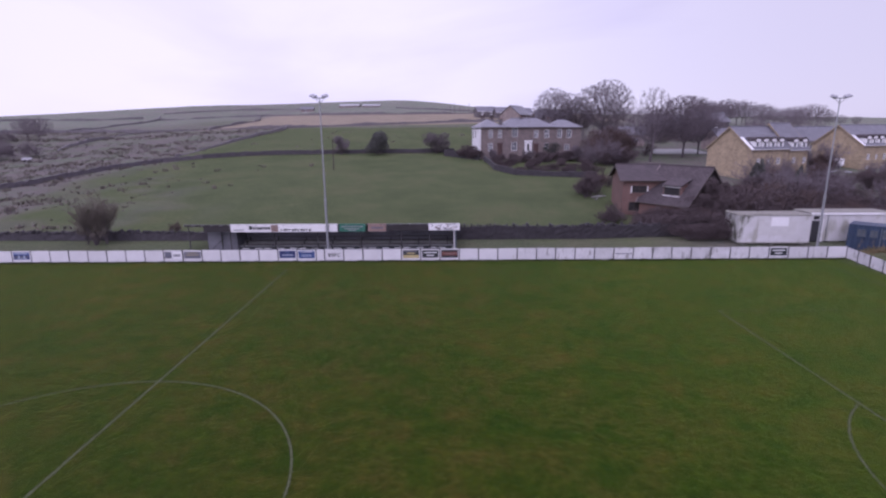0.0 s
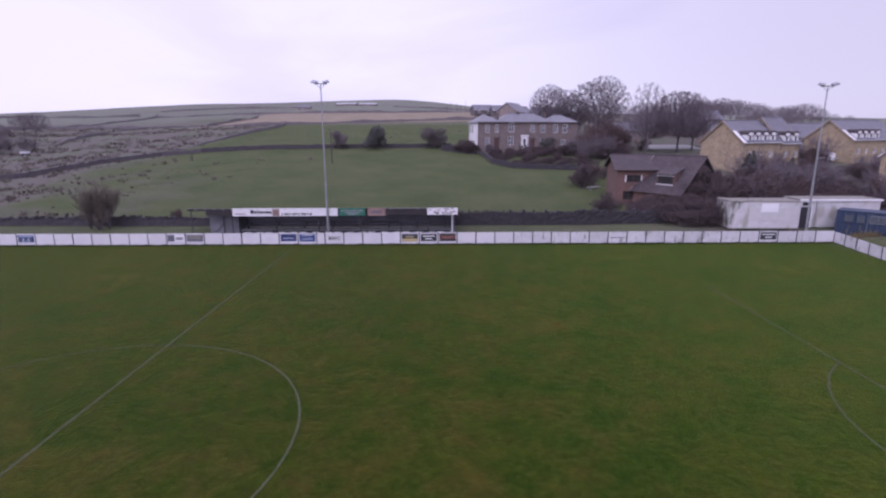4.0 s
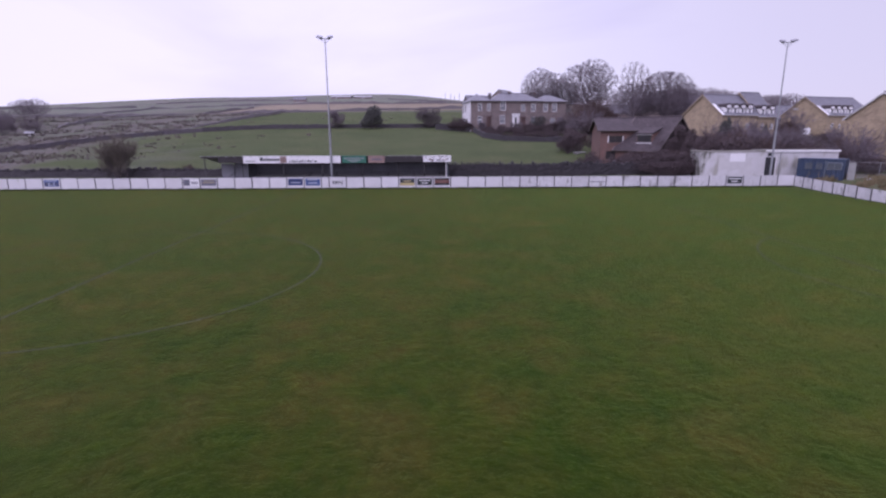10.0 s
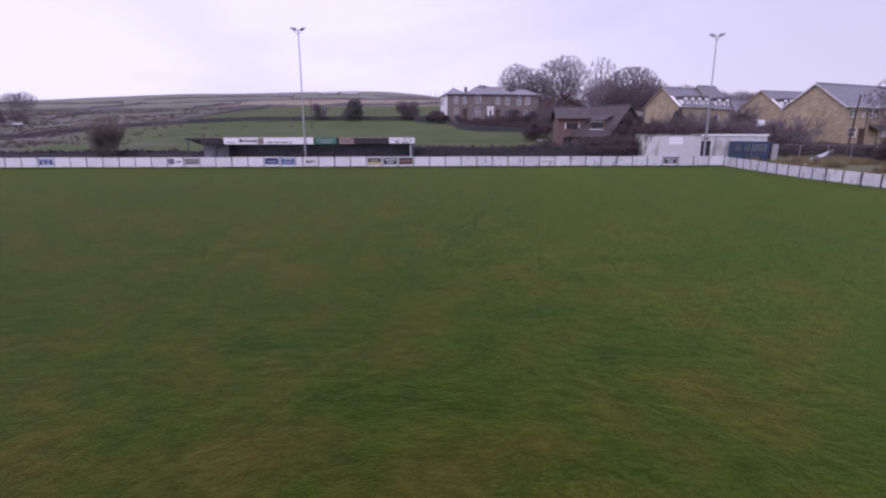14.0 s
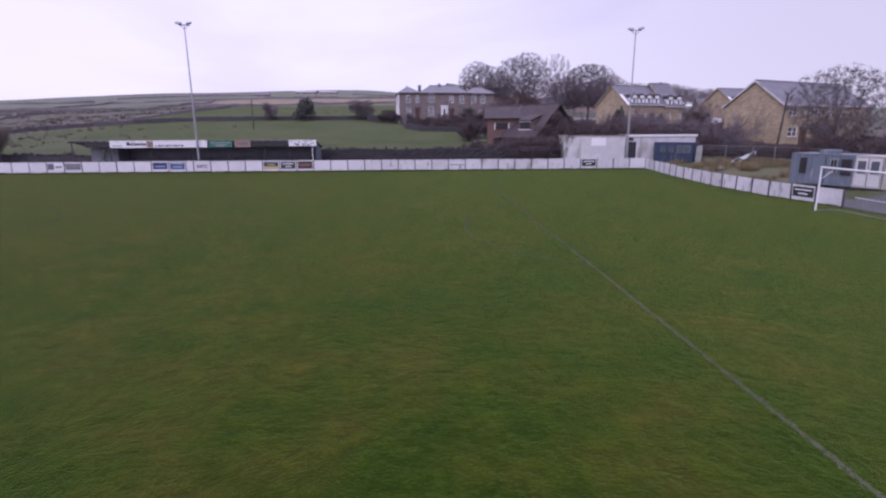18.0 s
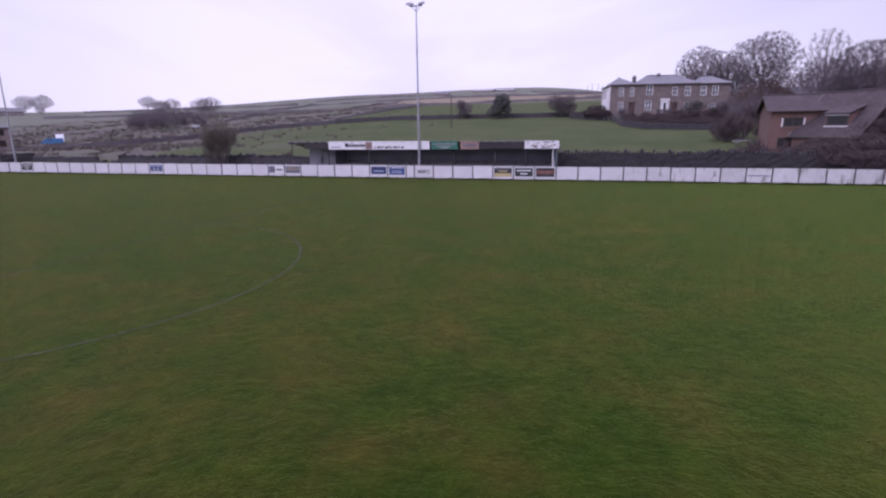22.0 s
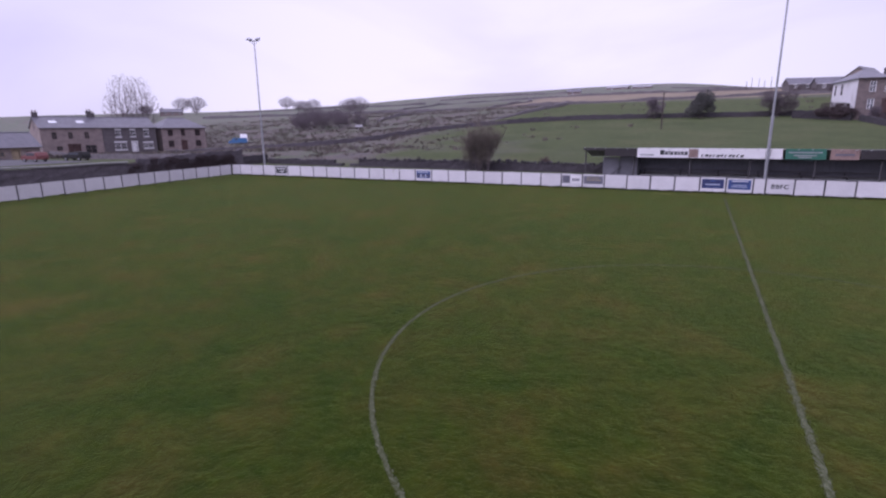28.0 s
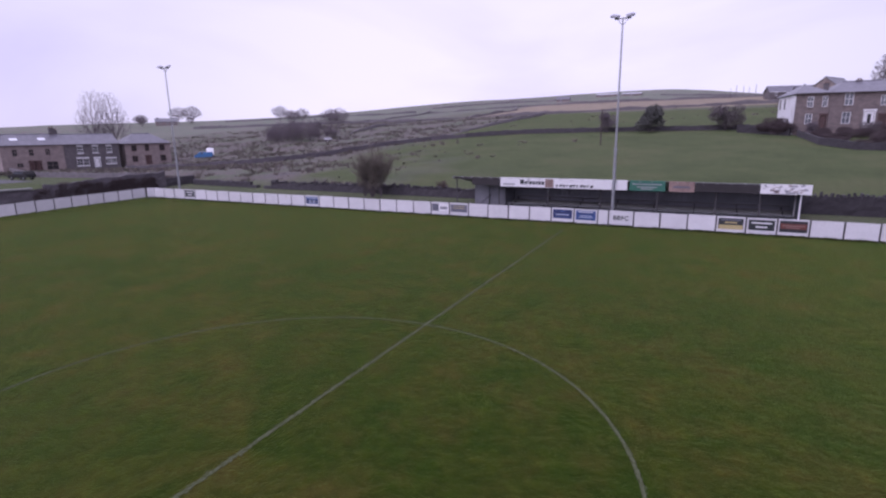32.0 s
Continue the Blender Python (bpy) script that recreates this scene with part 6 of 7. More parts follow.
# ---- trees and shrubs ----
def grow(rng, segs, twigs, p, d, length, r, level, last, spread, lift):
    """Adds a limb of bent pieces and, along it, its side limbs."""
    pieces = 3 if level < 2 else 2
    pts = [p]
    for i in range(pieces):
        d = (d + Vector((rng.uniform(-1, 1), rng.uniform(-1, 1), rng.uniform(-0.5, 1) * lift)) * 0.16).normalized()
        q = p + d * (length / pieces)
        r2 = r * (0.84 if i < pieces - 1 else 0.66)
        (segs if level < last - 1 else twigs).append((*p, *q, r, r2))
        p, r = q, r2
        pts.append(p)
    if level == last:
        return
    for k in range((8, 5, 4, 4, 3, 3)[level] - (rng.random() < 0.4)):
        f = rng.uniform(0.45 if level == 0 else 0.2, 1.0) * pieces if k else pieces
        i = min(int(f), pieces - 1)
        base = pts[i] + (pts[i + 1] - pts[i]) * (f - i)
        a = rng.uniform(0, 2 * math.pi)
        side = d.orthogonal().normalized()
        side = Matrix.Rotation(a, 3, d) @ side
        w = rng.uniform(0.45, 0.95) * spread
        nd = (d + side * w + Vector((0, 0, 0.12 * lift))).normalized()
        grow(rng, segs, twigs, base, nd, length * (rng.uniform(0.8, 1.15) if level == 0 else rng.uniform(0.55, 0.82)), max(r * rng.uniform(0.5, 0.72), 0.008), level + 1, last, spread, lift)


def colony_tree(name, m, tall, seed, label, lobes, trunk=0.28, count=900, step=0.034, thick=1.0, twig=TWIG, extra=6, group="bare trees", girth=0.024):
    """A leafless tree whose limbs grow towards scattered points that fill its crown's lobes (centre and half-sizes, in tree heights)."""
    r = np.random.RandomState(seed)
    pts = []
    extra = max(extra, 2)
    for cx, cy, cz, rx, ry, rz, share in lobes:
        k = int(count * share) * (extra + 1)
        d = r.normal(size=(k, 3))
        d /= np.linalg.norm(d, axis=1)[:, None]
        d *= (r.uniform(0.05, 1, k) ** 0.36)[:, None]
        bump = 1 + 0.10 * np.sin(5 * d[:, 0:1] + 3 * d[:, 2:3] + seed)
        pts.append(d * bump * np.array([[rx, ry, rz]]) + np.array([[cx, cy, cz]]))
    fill = r.permutation(np.concatenate(pts))
    aim, fill = fill[:count], fill[count:]
    aim = aim[aim[:, 2] > 0.1]
    node = [np.array([0.0, 0.0, -0.02])]
    parent = [-1]
    while node[-1][2] < trunk:
        node.append(node[-1] + np.array([r.uniform(-0.006, 0.006), r.uniform(-0.006, 0.006), step]))
        parent.append(len(node) - 2)
    best = np.full(len(aim), 1e9)
    who = np.zeros(len(aim), int)
    fresh = list(range(len(node)))
    grown = {}
    for _ in range(70):
        for i in fresh:
            d = np.linalg.norm(aim - node[i], axis=1)
            near = d < best
            best[near], who[near] = d[near], i
        keep = best > step * 1.6
        aim, best, who = aim[keep], best[keep], who[keep]
        if not len(aim):
            break
        fresh = []
        for i in np.unique(who):
            if grown.get(i, 0) >= 4:
                continue
            v = aim[who == i] - node[i]
            v = (v / np.linalg.norm(v, axis=1)[:, None]).mean(0) + r.normal(0, 0.12, 3) + np.array([0, 0, 0.06])
            node.append(node[i] + step * v / (np.linalg.norm(v) + 1e-9))
            parent.append(int(i))
            grown[i] = grown.get(i, 0) + 1
            fresh.append(len(node) - 1)
        if not fresh:
            break
    n = len(node)
    area = np.zeros(n)
    kids = np.zeros(n, int)
    for i in range(n - 1, 0, -1):
        area[i] = area[i] if kids[i] else 1.0
        area[parent[i]] += area[i]
        kids[parent[i]] += 1
    rad = tall * girth * (area / area[0]) ** 0.5
    rad = np.maximum(rad, 0.011 * thick)
    segs, twigs, sprays = [], [], []
    where = np.array(node)
    outer = np.flatnonzero(area < 40)
    tips = fill[fill[:, 2] > 0.12][: extra * count]
    for at in range(0, len(tips), 2000):  # fine twigs reach from the nearest limb into every part of the crown
        some = tips[at:at + 2000]
        gap = ((some[:, None, :] - where[outer][None, :, :]) ** 2).sum(2)
        near = outer[gap.argmin(1)]
        for q, i in zip(some, near):
            v = q - where[i]
            d = np.linalg.norm(v) + 1e-9
            v = v / d * min(max(d, step * 1.2), step * 3.2)
            sprays.append((*(where[i] * tall), *((where[i] + v) * tall), 0.013 * thick, 0.0))
    for i in range(1, n):
        q = (*(node[parent[i]] * tall), *(node[i] * tall), rad[parent[i]] if kids[parent[i]] == 1 else min(rad[parent[i]], rad[i] * 1.3), rad[i])
        (segs if area[i] > 6 else twigs).append(q)
    e = empty(name, m, label, "tree", group)
    part("trunk", tubes_mesh("trunk", segs, BARK, 6), None, e)
    part("crown", tubes_mesh("crown", twigs, twig, 3, sprays), None, e, "dense bare twigs")
    return e


def bare_shrub(name, m, tall, wide, stems, seed, label, twig, group="", spread=0.95):
    rng = random.Random(seed)
    segs, twigs = [], []
    for i in range(stems):
        a, o = rng.uniform(0, 6.3), 0.03
        lean = rng.uniform(0.1, 0.42) * wide
        d = Vector((math.cos(a) * lean, math.sin(a) * lean, 1)).normalized()
        grow(rng, segs, twigs, Vector((math.cos(a) * o, math.sin(a) * o, -0.2)), d, tall * rng.uniform(0.25, 0.40), 0.04, 1, 5, spread, 0.8)
    twigs = [(*q[:6], max(q[6], 0.024), 0.0) for q in twigs]
    e = empty(name, m, label, "shrub", group)
    part("trunk", tubes_mesh("trunk", segs, BARK, 4), None, e, "thin dark stems")
    part("crown", tubes_mesh("crown", [], twig, 3, twigs), None, e)
    return e


def leafy_bush(name, m, rx, ry, rz, count, seed, label, group="", leaf=0.16, cone=0.0, material=None, category="bush"):
    """Stems under a lumpy, gappy crown of small leaves."""
    rng = random.Random(seed)
    vs, fs = [], []
    lumps = [(Vector((rng.uniform(-0.6, 0.6), rng.uniform(-0.6, 0.6), rng.uniform(-0.5, 0.7))), rng.uniform(0.3, 0.55)) for _ in range(16)]
    for i in range(count):
        c, r = lumps[rng.randrange(16)]
        d = Vector((rng.gauss(0, 1), rng.gauss(0, 1), rng.gauss(0, 1))).normalized()
        p = c + d * r * rng.uniform(0.6, 1.0)
        if cone:
            k = 1.0 - cone * max(0.0, min(1.0, (p.z + 1) / 2.2))
            p = Vector((p.x * k, p.y * k, p.z))
        p = Vector((p.x * rx, p.y * ry, rz * (1 + p.z)))
        q = Vector((rng.uniform(-1, 1), rng.uniform(-1, 1), rng.uniform(-1, 1))).normalized() * leaf * rng.uniform(0.6, 1.5)
        w = q.cross(Vector((rng.uniform(-1, 1), rng.uniform(-1, 1), rng.uniform(-1, 1)))).normalized() * leaf * 0.5
        if material:  # bare twigs: longer and thinner than leaves
            q, w = q * 2.2, w * 0.42
        b = len(vs)
        vs += [p - q, p + w, p + q, p - w]
        fs.append((b, b + 1, b + 2, b + 3))
    e = empty(name, m, label, category, group)
    st = [(0, 0, -0.3, rng.uniform(-0.4, 0.4) * rx, rng.uniform(-0.4, 0.4) * ry, rz * rng.uniform(0.8, 1.4), 0.09, 0.03) for _ in range(9)]
    part("trunk", tubes_mesh("trunk", st, BARK, 5), None, e, "thin dark stems")
    part("crown", poly_mesh("crown", vs, fs, material or LEAF), None, e)
    return e


def on(x, y, yaw=0.0, s=1.0, dz=0.0):
    return pose(x, y, height(x, y) + dz, 0, 0, yaw) @ Matrix.Scale(s, 4)


def copy_scaled(ob, x, y, yaw, s):
    c = copy_thing(ob, pose(0, 0, 0))
    c.matrix_basis = on(x, y, yaw, s)
    return c


small_tree = colony_tree("bare_tree", on(-140, 180, 10, 1.0), 8.5, 17, "small bare tree on the far slope", [(0, 0, 0.60, 0.54, 0.54, 0.37, 1.0)], 0.16, 900, 0.04, 1.5, extra=7, girth=0.018)
big = colony_tree("bare_tree", on(57.6, 130, 20), 17.8, 4, "tall bare broadleaf tree with a rounded crown", [(0, 0, 0.64, 0.42, 0.42, 0.35, 0.75), (0.15, 0.1, 0.46, 0.27, 0.27, 0.24, 0.25)], 0.18, 3000, 0.026, 1.15, extra=14, girth=0.016)
wide = colony_tree("bare_tree", on(70.0, 108, 80), 14.7, 9, "bare broadleaf tree with a wide dark crown", [(0, 0, 0.62, 0.46, 0.46, 0.36, 0.7), (-0.2, 0.05, 0.44, 0.30, 0.28, 0.22, 0.3)], 0.2, 2800, 0.028, 1.15, extra=15, girth=0.016)
colony_tree("bare_tree", on(60.0, 101, 50), 16.4, 14, "tall open bare tree with forked limbs", [(0, 0, 0.66, 0.25, 0.25, 0.33, 0.7), (0.08, 0.1, 0.42, 0.26, 0.26, 0.2, 0.3)], 0.22, 1500, 0.028, 0.85, extra=5, girth=0.016)
slim = colony_tree("bare_tree", on(-148.0, 84, 10), 20.0, 21, "tall upright bare tree behind the terrace", [(0.02, 0, 0.60, 0.20, 0.20, 0.40, 0.55), (-0.21, 0.05, 0.46, 0.17, 0.17, 0.30, 0.3), (0.2, 0.0, 0.36, 0.14, 0.14, 0.2, 0.15)], 0.08, 1700, 0.026, 0.9, extra=4, girth=0.015)
copy_scaled(big, 46.4, 137, 140, 0.88)
copy_scaled(big, 52.5, 140, 260, 0.72)
copy_scaled(wide, 76.5, 114, 310, 0.8)
copy_scaled(wide, 64.5, 112, 200, 0.8)
wood = colony_tree("bare_tree", on(146, 240, 10), 10.0, 27, "bare tree in a distant wood behind the estate", [(0, 0, 0.60, 0.50, 0.50, 0.38, 1.0)], 0.16, 480, 0.045, 1.7, extra=6, girth=0.018, group="distant wood")
for x, y, s in ((138, 236, 0.8), (150, 243, 1.0), (155, 238, 1.0), (160, 244, 1.02), (165, 240, 0.95), (170, 242, 0.85), (142, 244, 0.9), (175, 246, 0.7), (134, 240, 0.65), (183, 238, 0.9), (188, 240, 1.0), (194, 243, 0.95), (200, 246, 0.8), (118, 205, 0.8), (125, 210, 0.85), (131, 214, 0.8), (76, 140, 0.7), (88, 138, 0.65), (94, 148, 0.75), (72, 158, 0.8), (90, 172, 0.8), (100, 182, 0.85), (110, 150, 0.7), (112, 190, 0.85), (84, 186, 0.8), (120, 160, 0.75), (68, 176, 0.8), (104, 140, 0.6), (128, 150, 0.7), (136, 170, 0.8), (60, 160, 0.7), (146, 190, 0.8), (160, 205, 0.8), (124, 222, 1.0), (130, 228, 1.05), (136, 226, 1.0), (143, 230, 1.1), (149, 232, 1.05), (156, 230, 0.9), (162, 232, 0.85), (127, 218, 0.95), (140, 222, 0.9), (172, 235, 0.8), (178, 238, 0.85), (205, 250, 0.6), (212, 252, 0.55), (222, 255, 0.5)):
    copy_scaled(wood, x, y, x * 47 % 360, s * 1.12)
copy_scaled(slim, -143.6, 86, 190, 0.97)
for x, y, s, yaw in ((-349, 263, 0.78, 0), (-334, 263, 0.82, 60), (-346, 230, 0.5, 130), (-352, 236, 0.5, 200), (-336, 225, 0.42, 20), (-322, 252, 0.35, 290), (-265, 281, 0.66, 70), (-228, 250, 0.5, 170), (-215, 240, 0.5, 220), (-205, 236, 0.55, 300), (-131, 174, 0.55, 80), (-120, 128, 0.4, 15), (-110, 123, 0.42, 100), (-104, 124, 0.38, 200)):
    copy_scaled(small_tree, x, y, yaw, s * 1.9)

shrub_a = bare_shrub("bare_shrub", on(41.5, 48.0), 3.6, 2.2, 7, 41, "leafless reddish shrub by the brick house", TWIG_RED, "leafless shrubs")
shrub_b = bare_shrub("bare_shrub", on(46.5, 46.8), 3.4, 2.6, 7, 42, "leafless dark shrub by the cabins", TWIG_DARK, "leafless shrubs")
shrub_c = bare_shrub("bare_shrub", on(70.5, 60.0), 4.6, 3.0, 8, 43, "tall leafless shrub before the estate houses", TWIG, "leafless shrubs")
srng = random.Random(8)
for x, y, s, src in ((39.0, 47.2, 0.8, shrub_b), (43.8, 47.4, 1.0, shrub_a), (48.5, 46.2, 1.1, shrub_b), (51.0, 47.0, 1.15, shrub_b), (53.0, 46.0, 1.1, shrub_a), (55.2, 47.8, 1.2, shrub_b), (57.5, 46.8, 1.15, shrub_b), (60.0, 47.0, 1.2, shrub_a), (62.5, 46.4, 1.1, shrub_b), (65.0, 47.4, 1.1, shrub_a),
                     (54.0, 52.0, 1.30, shrub_b), (57.0, 54.0, 1.36, shrub_a), (60.5, 53.0, 1.36, shrub_b), (64.0, 55.0, 1.25, shrub_c), (67.0, 53.0, 1.14, shrub_b), (62.0, 59.0, 1.25, shrub_c), (66.5, 62.0, 1.14, shrub_c), (73.5, 63.0, 1.04, shrub_c), (68.0, 48.0, 0.90, shrub_b), (71.0, 50.5, 0.90, shrub_a), (72.8, 49.6, 1.45, shrub_c), (70.2, 46.5, 1.2, shrub_c), (72.0, 41.0, 0.7, shrub_b),
                     (48.5, 98.0, 1.5, shrub_c), (52.0, 112.0, 1.7, shrub_c), (55.5, 114.0, 1.6, shrub_b), (59.0, 116.0, 1.7, shrub_c), (63.0, 112.0, 1.2, shrub_b), (57.0, 108.0, 1.3, shrub_a), (50.5, 101.0, 1.6, shrub_a), (46.5, 96.5, 1.2, shrub_c), (53.0, 97.0, 1.3, shrub_b), (40.0, 104.0, 0.8, shrub_b), (35.5, 104.5, 0.55, shrub_a), (30.0, 105.3, 0.5, shrub_b), (26.5, 105.0, 0.5, shrub_b), (38.0, 103.6, 0.7, shrub_b), (43.0, 103.0, 0.9, shrub_b), (78.0, 72.0, 0.9, shrub_c), (84.2, 82.4, 1.7, shrub_a), (86.0, 83.6, 1.6, shrub_a), (84.8, 84.2, 1.7, shrub_c), (86.0, 74.0, 1.0, shrub_a), (90.0, 76.0, 1.0, shrub_c), (95.0, 78.0, 1.0, shrub_c), (84.0, 66.0, 1.0, shrub_a), (89.0, 64.0, 1.1, shrub_c),
                     (74.0, 44.5, 0.8, shrub_a), (71.5, 48.0, 1.7, shrub_a), (66.0, 70.0, 1.6, shrub_a), (69.0, 71.5, 1.5, shrub_c), (73.0, 73.5, 1.3, shrub_a), (64.0, 66.0, 1.5, shrub_a), (61.0, 63.0, 1.4, shrub_c), (80.0, 76.0, 1.4, shrub_a), (44.6, 44.6, 1.3, shrub_a), (47.3, 45.0, 1.7, shrub_b), (50.8, 47.2, 1.9, shrub_b), (53.2, 49.0, 1.9, shrub_a), (55.8, 50.2, 1.9, shrub_b), (49.2, 45.6, 1.7, shrub_a), (52.2, 46.4, 1.7, shrub_b), (58.5, 50.0, 1.6, shrub_a), (46.0, 43.8, 1.2, shrub_b), (36.2, 50.5, 0.75, shrub_b), (34.6, 49.0, 0.6, shrub_b), (69.5, 36.5, 0.75, shrub_b), (72.0, 33.5, 0.8, shrub_a), (74.0, 30.0, 0.9, shrub_b), (73.0, 26.0, 1.2, shrub_b), (71.5, 22.0, 1.1, shrub_a), (70.5, 18.0, 1.2, shrub_b), (69.0, 14.0, 1.4, shrub_b), (66.0, 22.0, 1.2, shrub_b), (67.5, 26.5, 0.9, shrub_a), (76.0, 37.5, 0.5, shrub_c), (36.2, 63.6, 1.0, shrub_b), (36.9, 65.4, 1.35, shrub_b), (37.8, 67.6, 1.2, shrub_b), (40.0, 70.0, 1.0, shrub_a), (42.0, 72.0, 1.0, shrub_b), (66.5, 12.0, 1.0, shrub_a),
                     (-17.6, 45.2, 0.5, shrub_a), (-118, 124, 1.3, shrub_c), (33, 246, 0.9, shrub_b), (37.5, 243, 0.8, shrub_b), (42.5, 238, 0.9, shrub_b), (47.5, 232, 0.9, shrub_b), (-112, 126, 1.4, shrub_c), (-106, 127, 1.3, shrub_c), (-124, 130, 1.3, shrub_c), (-100, 130, 1.2, shrub_c), (-150, 170, 1.4, shrub_c), (-142, 172, 1.4, shrub_c), (-59.6, 36.0, 0.4, shrub_b), (-59.3, 31.0, 0.3, shrub_b), (-66, 41.5, 0.45, shrub_b),):
    copy_scaled(src, x, y, srng.uniform(0, 360), s * srng.uniform(0.92, 1.1))
colony_tree("bare_tree", on(69.3, 25.8, 40, dz=-0.1), 10.0, 33, "bare many-limbed tree rising out of a hedge", [(0, 0, 0.62, 0.48, 0.48, 0.37, 0.8), (0, 0, 0.40, 0.30, 0.30, 0.16, 0.2)], 0.08, 2200, 0.028, 0.85, twig=TWIG_DUN, extra=9, girth=0.014)
for x, y, seed in ((-24.3, 39.8, 51), (-23.2, 39.5, 52), (-22.2, 39.9, 54)):
    bare_shrub("bare_shrub", on(x, y), 5.4, 0.5, 6, seed, "leafless upright shrub against the field wall", TWIG_OLIVE, "leafless shrubs", spread=0.5)
leafy_bush("bramble_thicket", on(-23.2, 39.7), 1.9, 1.4, 2.1, 1300, 53, "thin leafless brown scrub against the field wall", "thickets", 0.10, material=TWIG_OLIVE, category="thicket")

leafy_bush("evergreen_bush", on(-2.2, 116.2), 3.8, 3.6, 3.1, 13000, 61, "dark domed evergreen bush on the hillside", "hillside bushes", 0.15, cone=0.45)
bush_b = leafy_bush("evergreen_bush", on(12.5, 118.6), 3.8, 3.4, 2.6, 10000, 62, "leafless brown bush beside the field wall", "hillside bushes", 0.11, material=TWIG_DUN)
bush_c = leafy_bush("evergreen_bush", on(-11.5, 117.6), 2.2, 2.1, 2.2, 6000, 63, "small leafless bush beside the field wall", "hillside bushes", 0.10, material=TWIG)
leafy_bush("garden_hedge", on(20.3, 107.6, -43), 3.9, 1.1, 1.5, 9000, 66, "dark leafless garden hedge beside the villa", "hillside bushes", 0.13, category="hedge", material=TWIG_DARK)
leafy_bush("wall_ivy", V @ pose(16.8, -0.40, 0.1), 2.3, 0.3, 1.3, 800, 67, "dark ivy climbing the villa front", "", 0.13, category="ivy")
copy_scaled(bush_c, 25.5, 104.8, 80, 0.55)
copy_scaled(bush_c, 44.0, 101.5, 10, 0.8)
copy_scaled(bush_b, 33.5, 103.5, 200, 0.45)
leafy_bush("conifer", on(61.0, 62.0), 1.9, 1.9, 2.9, 4600, 64, "dark green conifer before the estate", "conifers", 0.15, cone=0.85)
leafy_bush("conifer", on(69.5, 65.5), 1.5, 1.5, 2.1, 3200, 65, "small dark conifer before the estate", "conifers", 0.15, cone=0.85)
copy_scaled(bush_b, 59.5, 56.5, 100, 0.7)
copy_scaled(bush_c, 55.5, 49.5, 30, 0.9)
copy_scaled(bush_b, 52.0, 49.0, 30, 0.7)

cover = leafy_bush("bramble_cover", on(-57.1, 26.4), 0.55, 1.7, 1.06, 5200, 81, "leafless brambles hanging over a stone wall", "brambles", 0.08, material=TWIG_DARK, category="brambles")
copy_scaled(cover, -57.0, 23.9, 180, 0.82)
for k in range(1, 6):
    copy_scaled(cover, -57.1 - 0.06 * k, 26.4 + 2.1 * k, 180 * (k % 2), 0.94 + 0.05 * math.sin(k * 2.3))
under = leafy_bush("ivy_thicket", on(50.0, 105.0), 2.9, 3.0, 3.3, 5200, 82, "tall brown thicket under the bare trees", "thickets", 0.13, material=TWIG_RED, category="thicket")
for x, y, s in ((54.5, 108.0, 1.1), (46.8, 101.0, 0.75), (58.0, 112.0, 0.9)):
    copy_scaled(under, x, y, 60 * s, s)
gable_shrub = leafy_bush("overgrown_shrub", on(46.4, 47.0), 2.1, 2.0, 3.0, 11000, 83, "tall dense dark leafless shrub by the brick house", "thickets", 0.12, material=TWIG_DARK, category="shrub")
for x, y, s in ((44.9, 45.0, 0.75), (48.4, 47.6, 0.9), (45.6, 48.8, 0.95), (36.4, 64.4, 0.5)):
    copy_scaled(gable_shrub, x, y, 90 * s, s)
bramble = leafy_bush("bramble_thicket", on(44.5, 46.5), 3.2, 2.0, 1.15, 5600, 71, "dense leafless brown bramble thicket", "thickets", 0.085, material=TWIG_DARK, category="thicket")
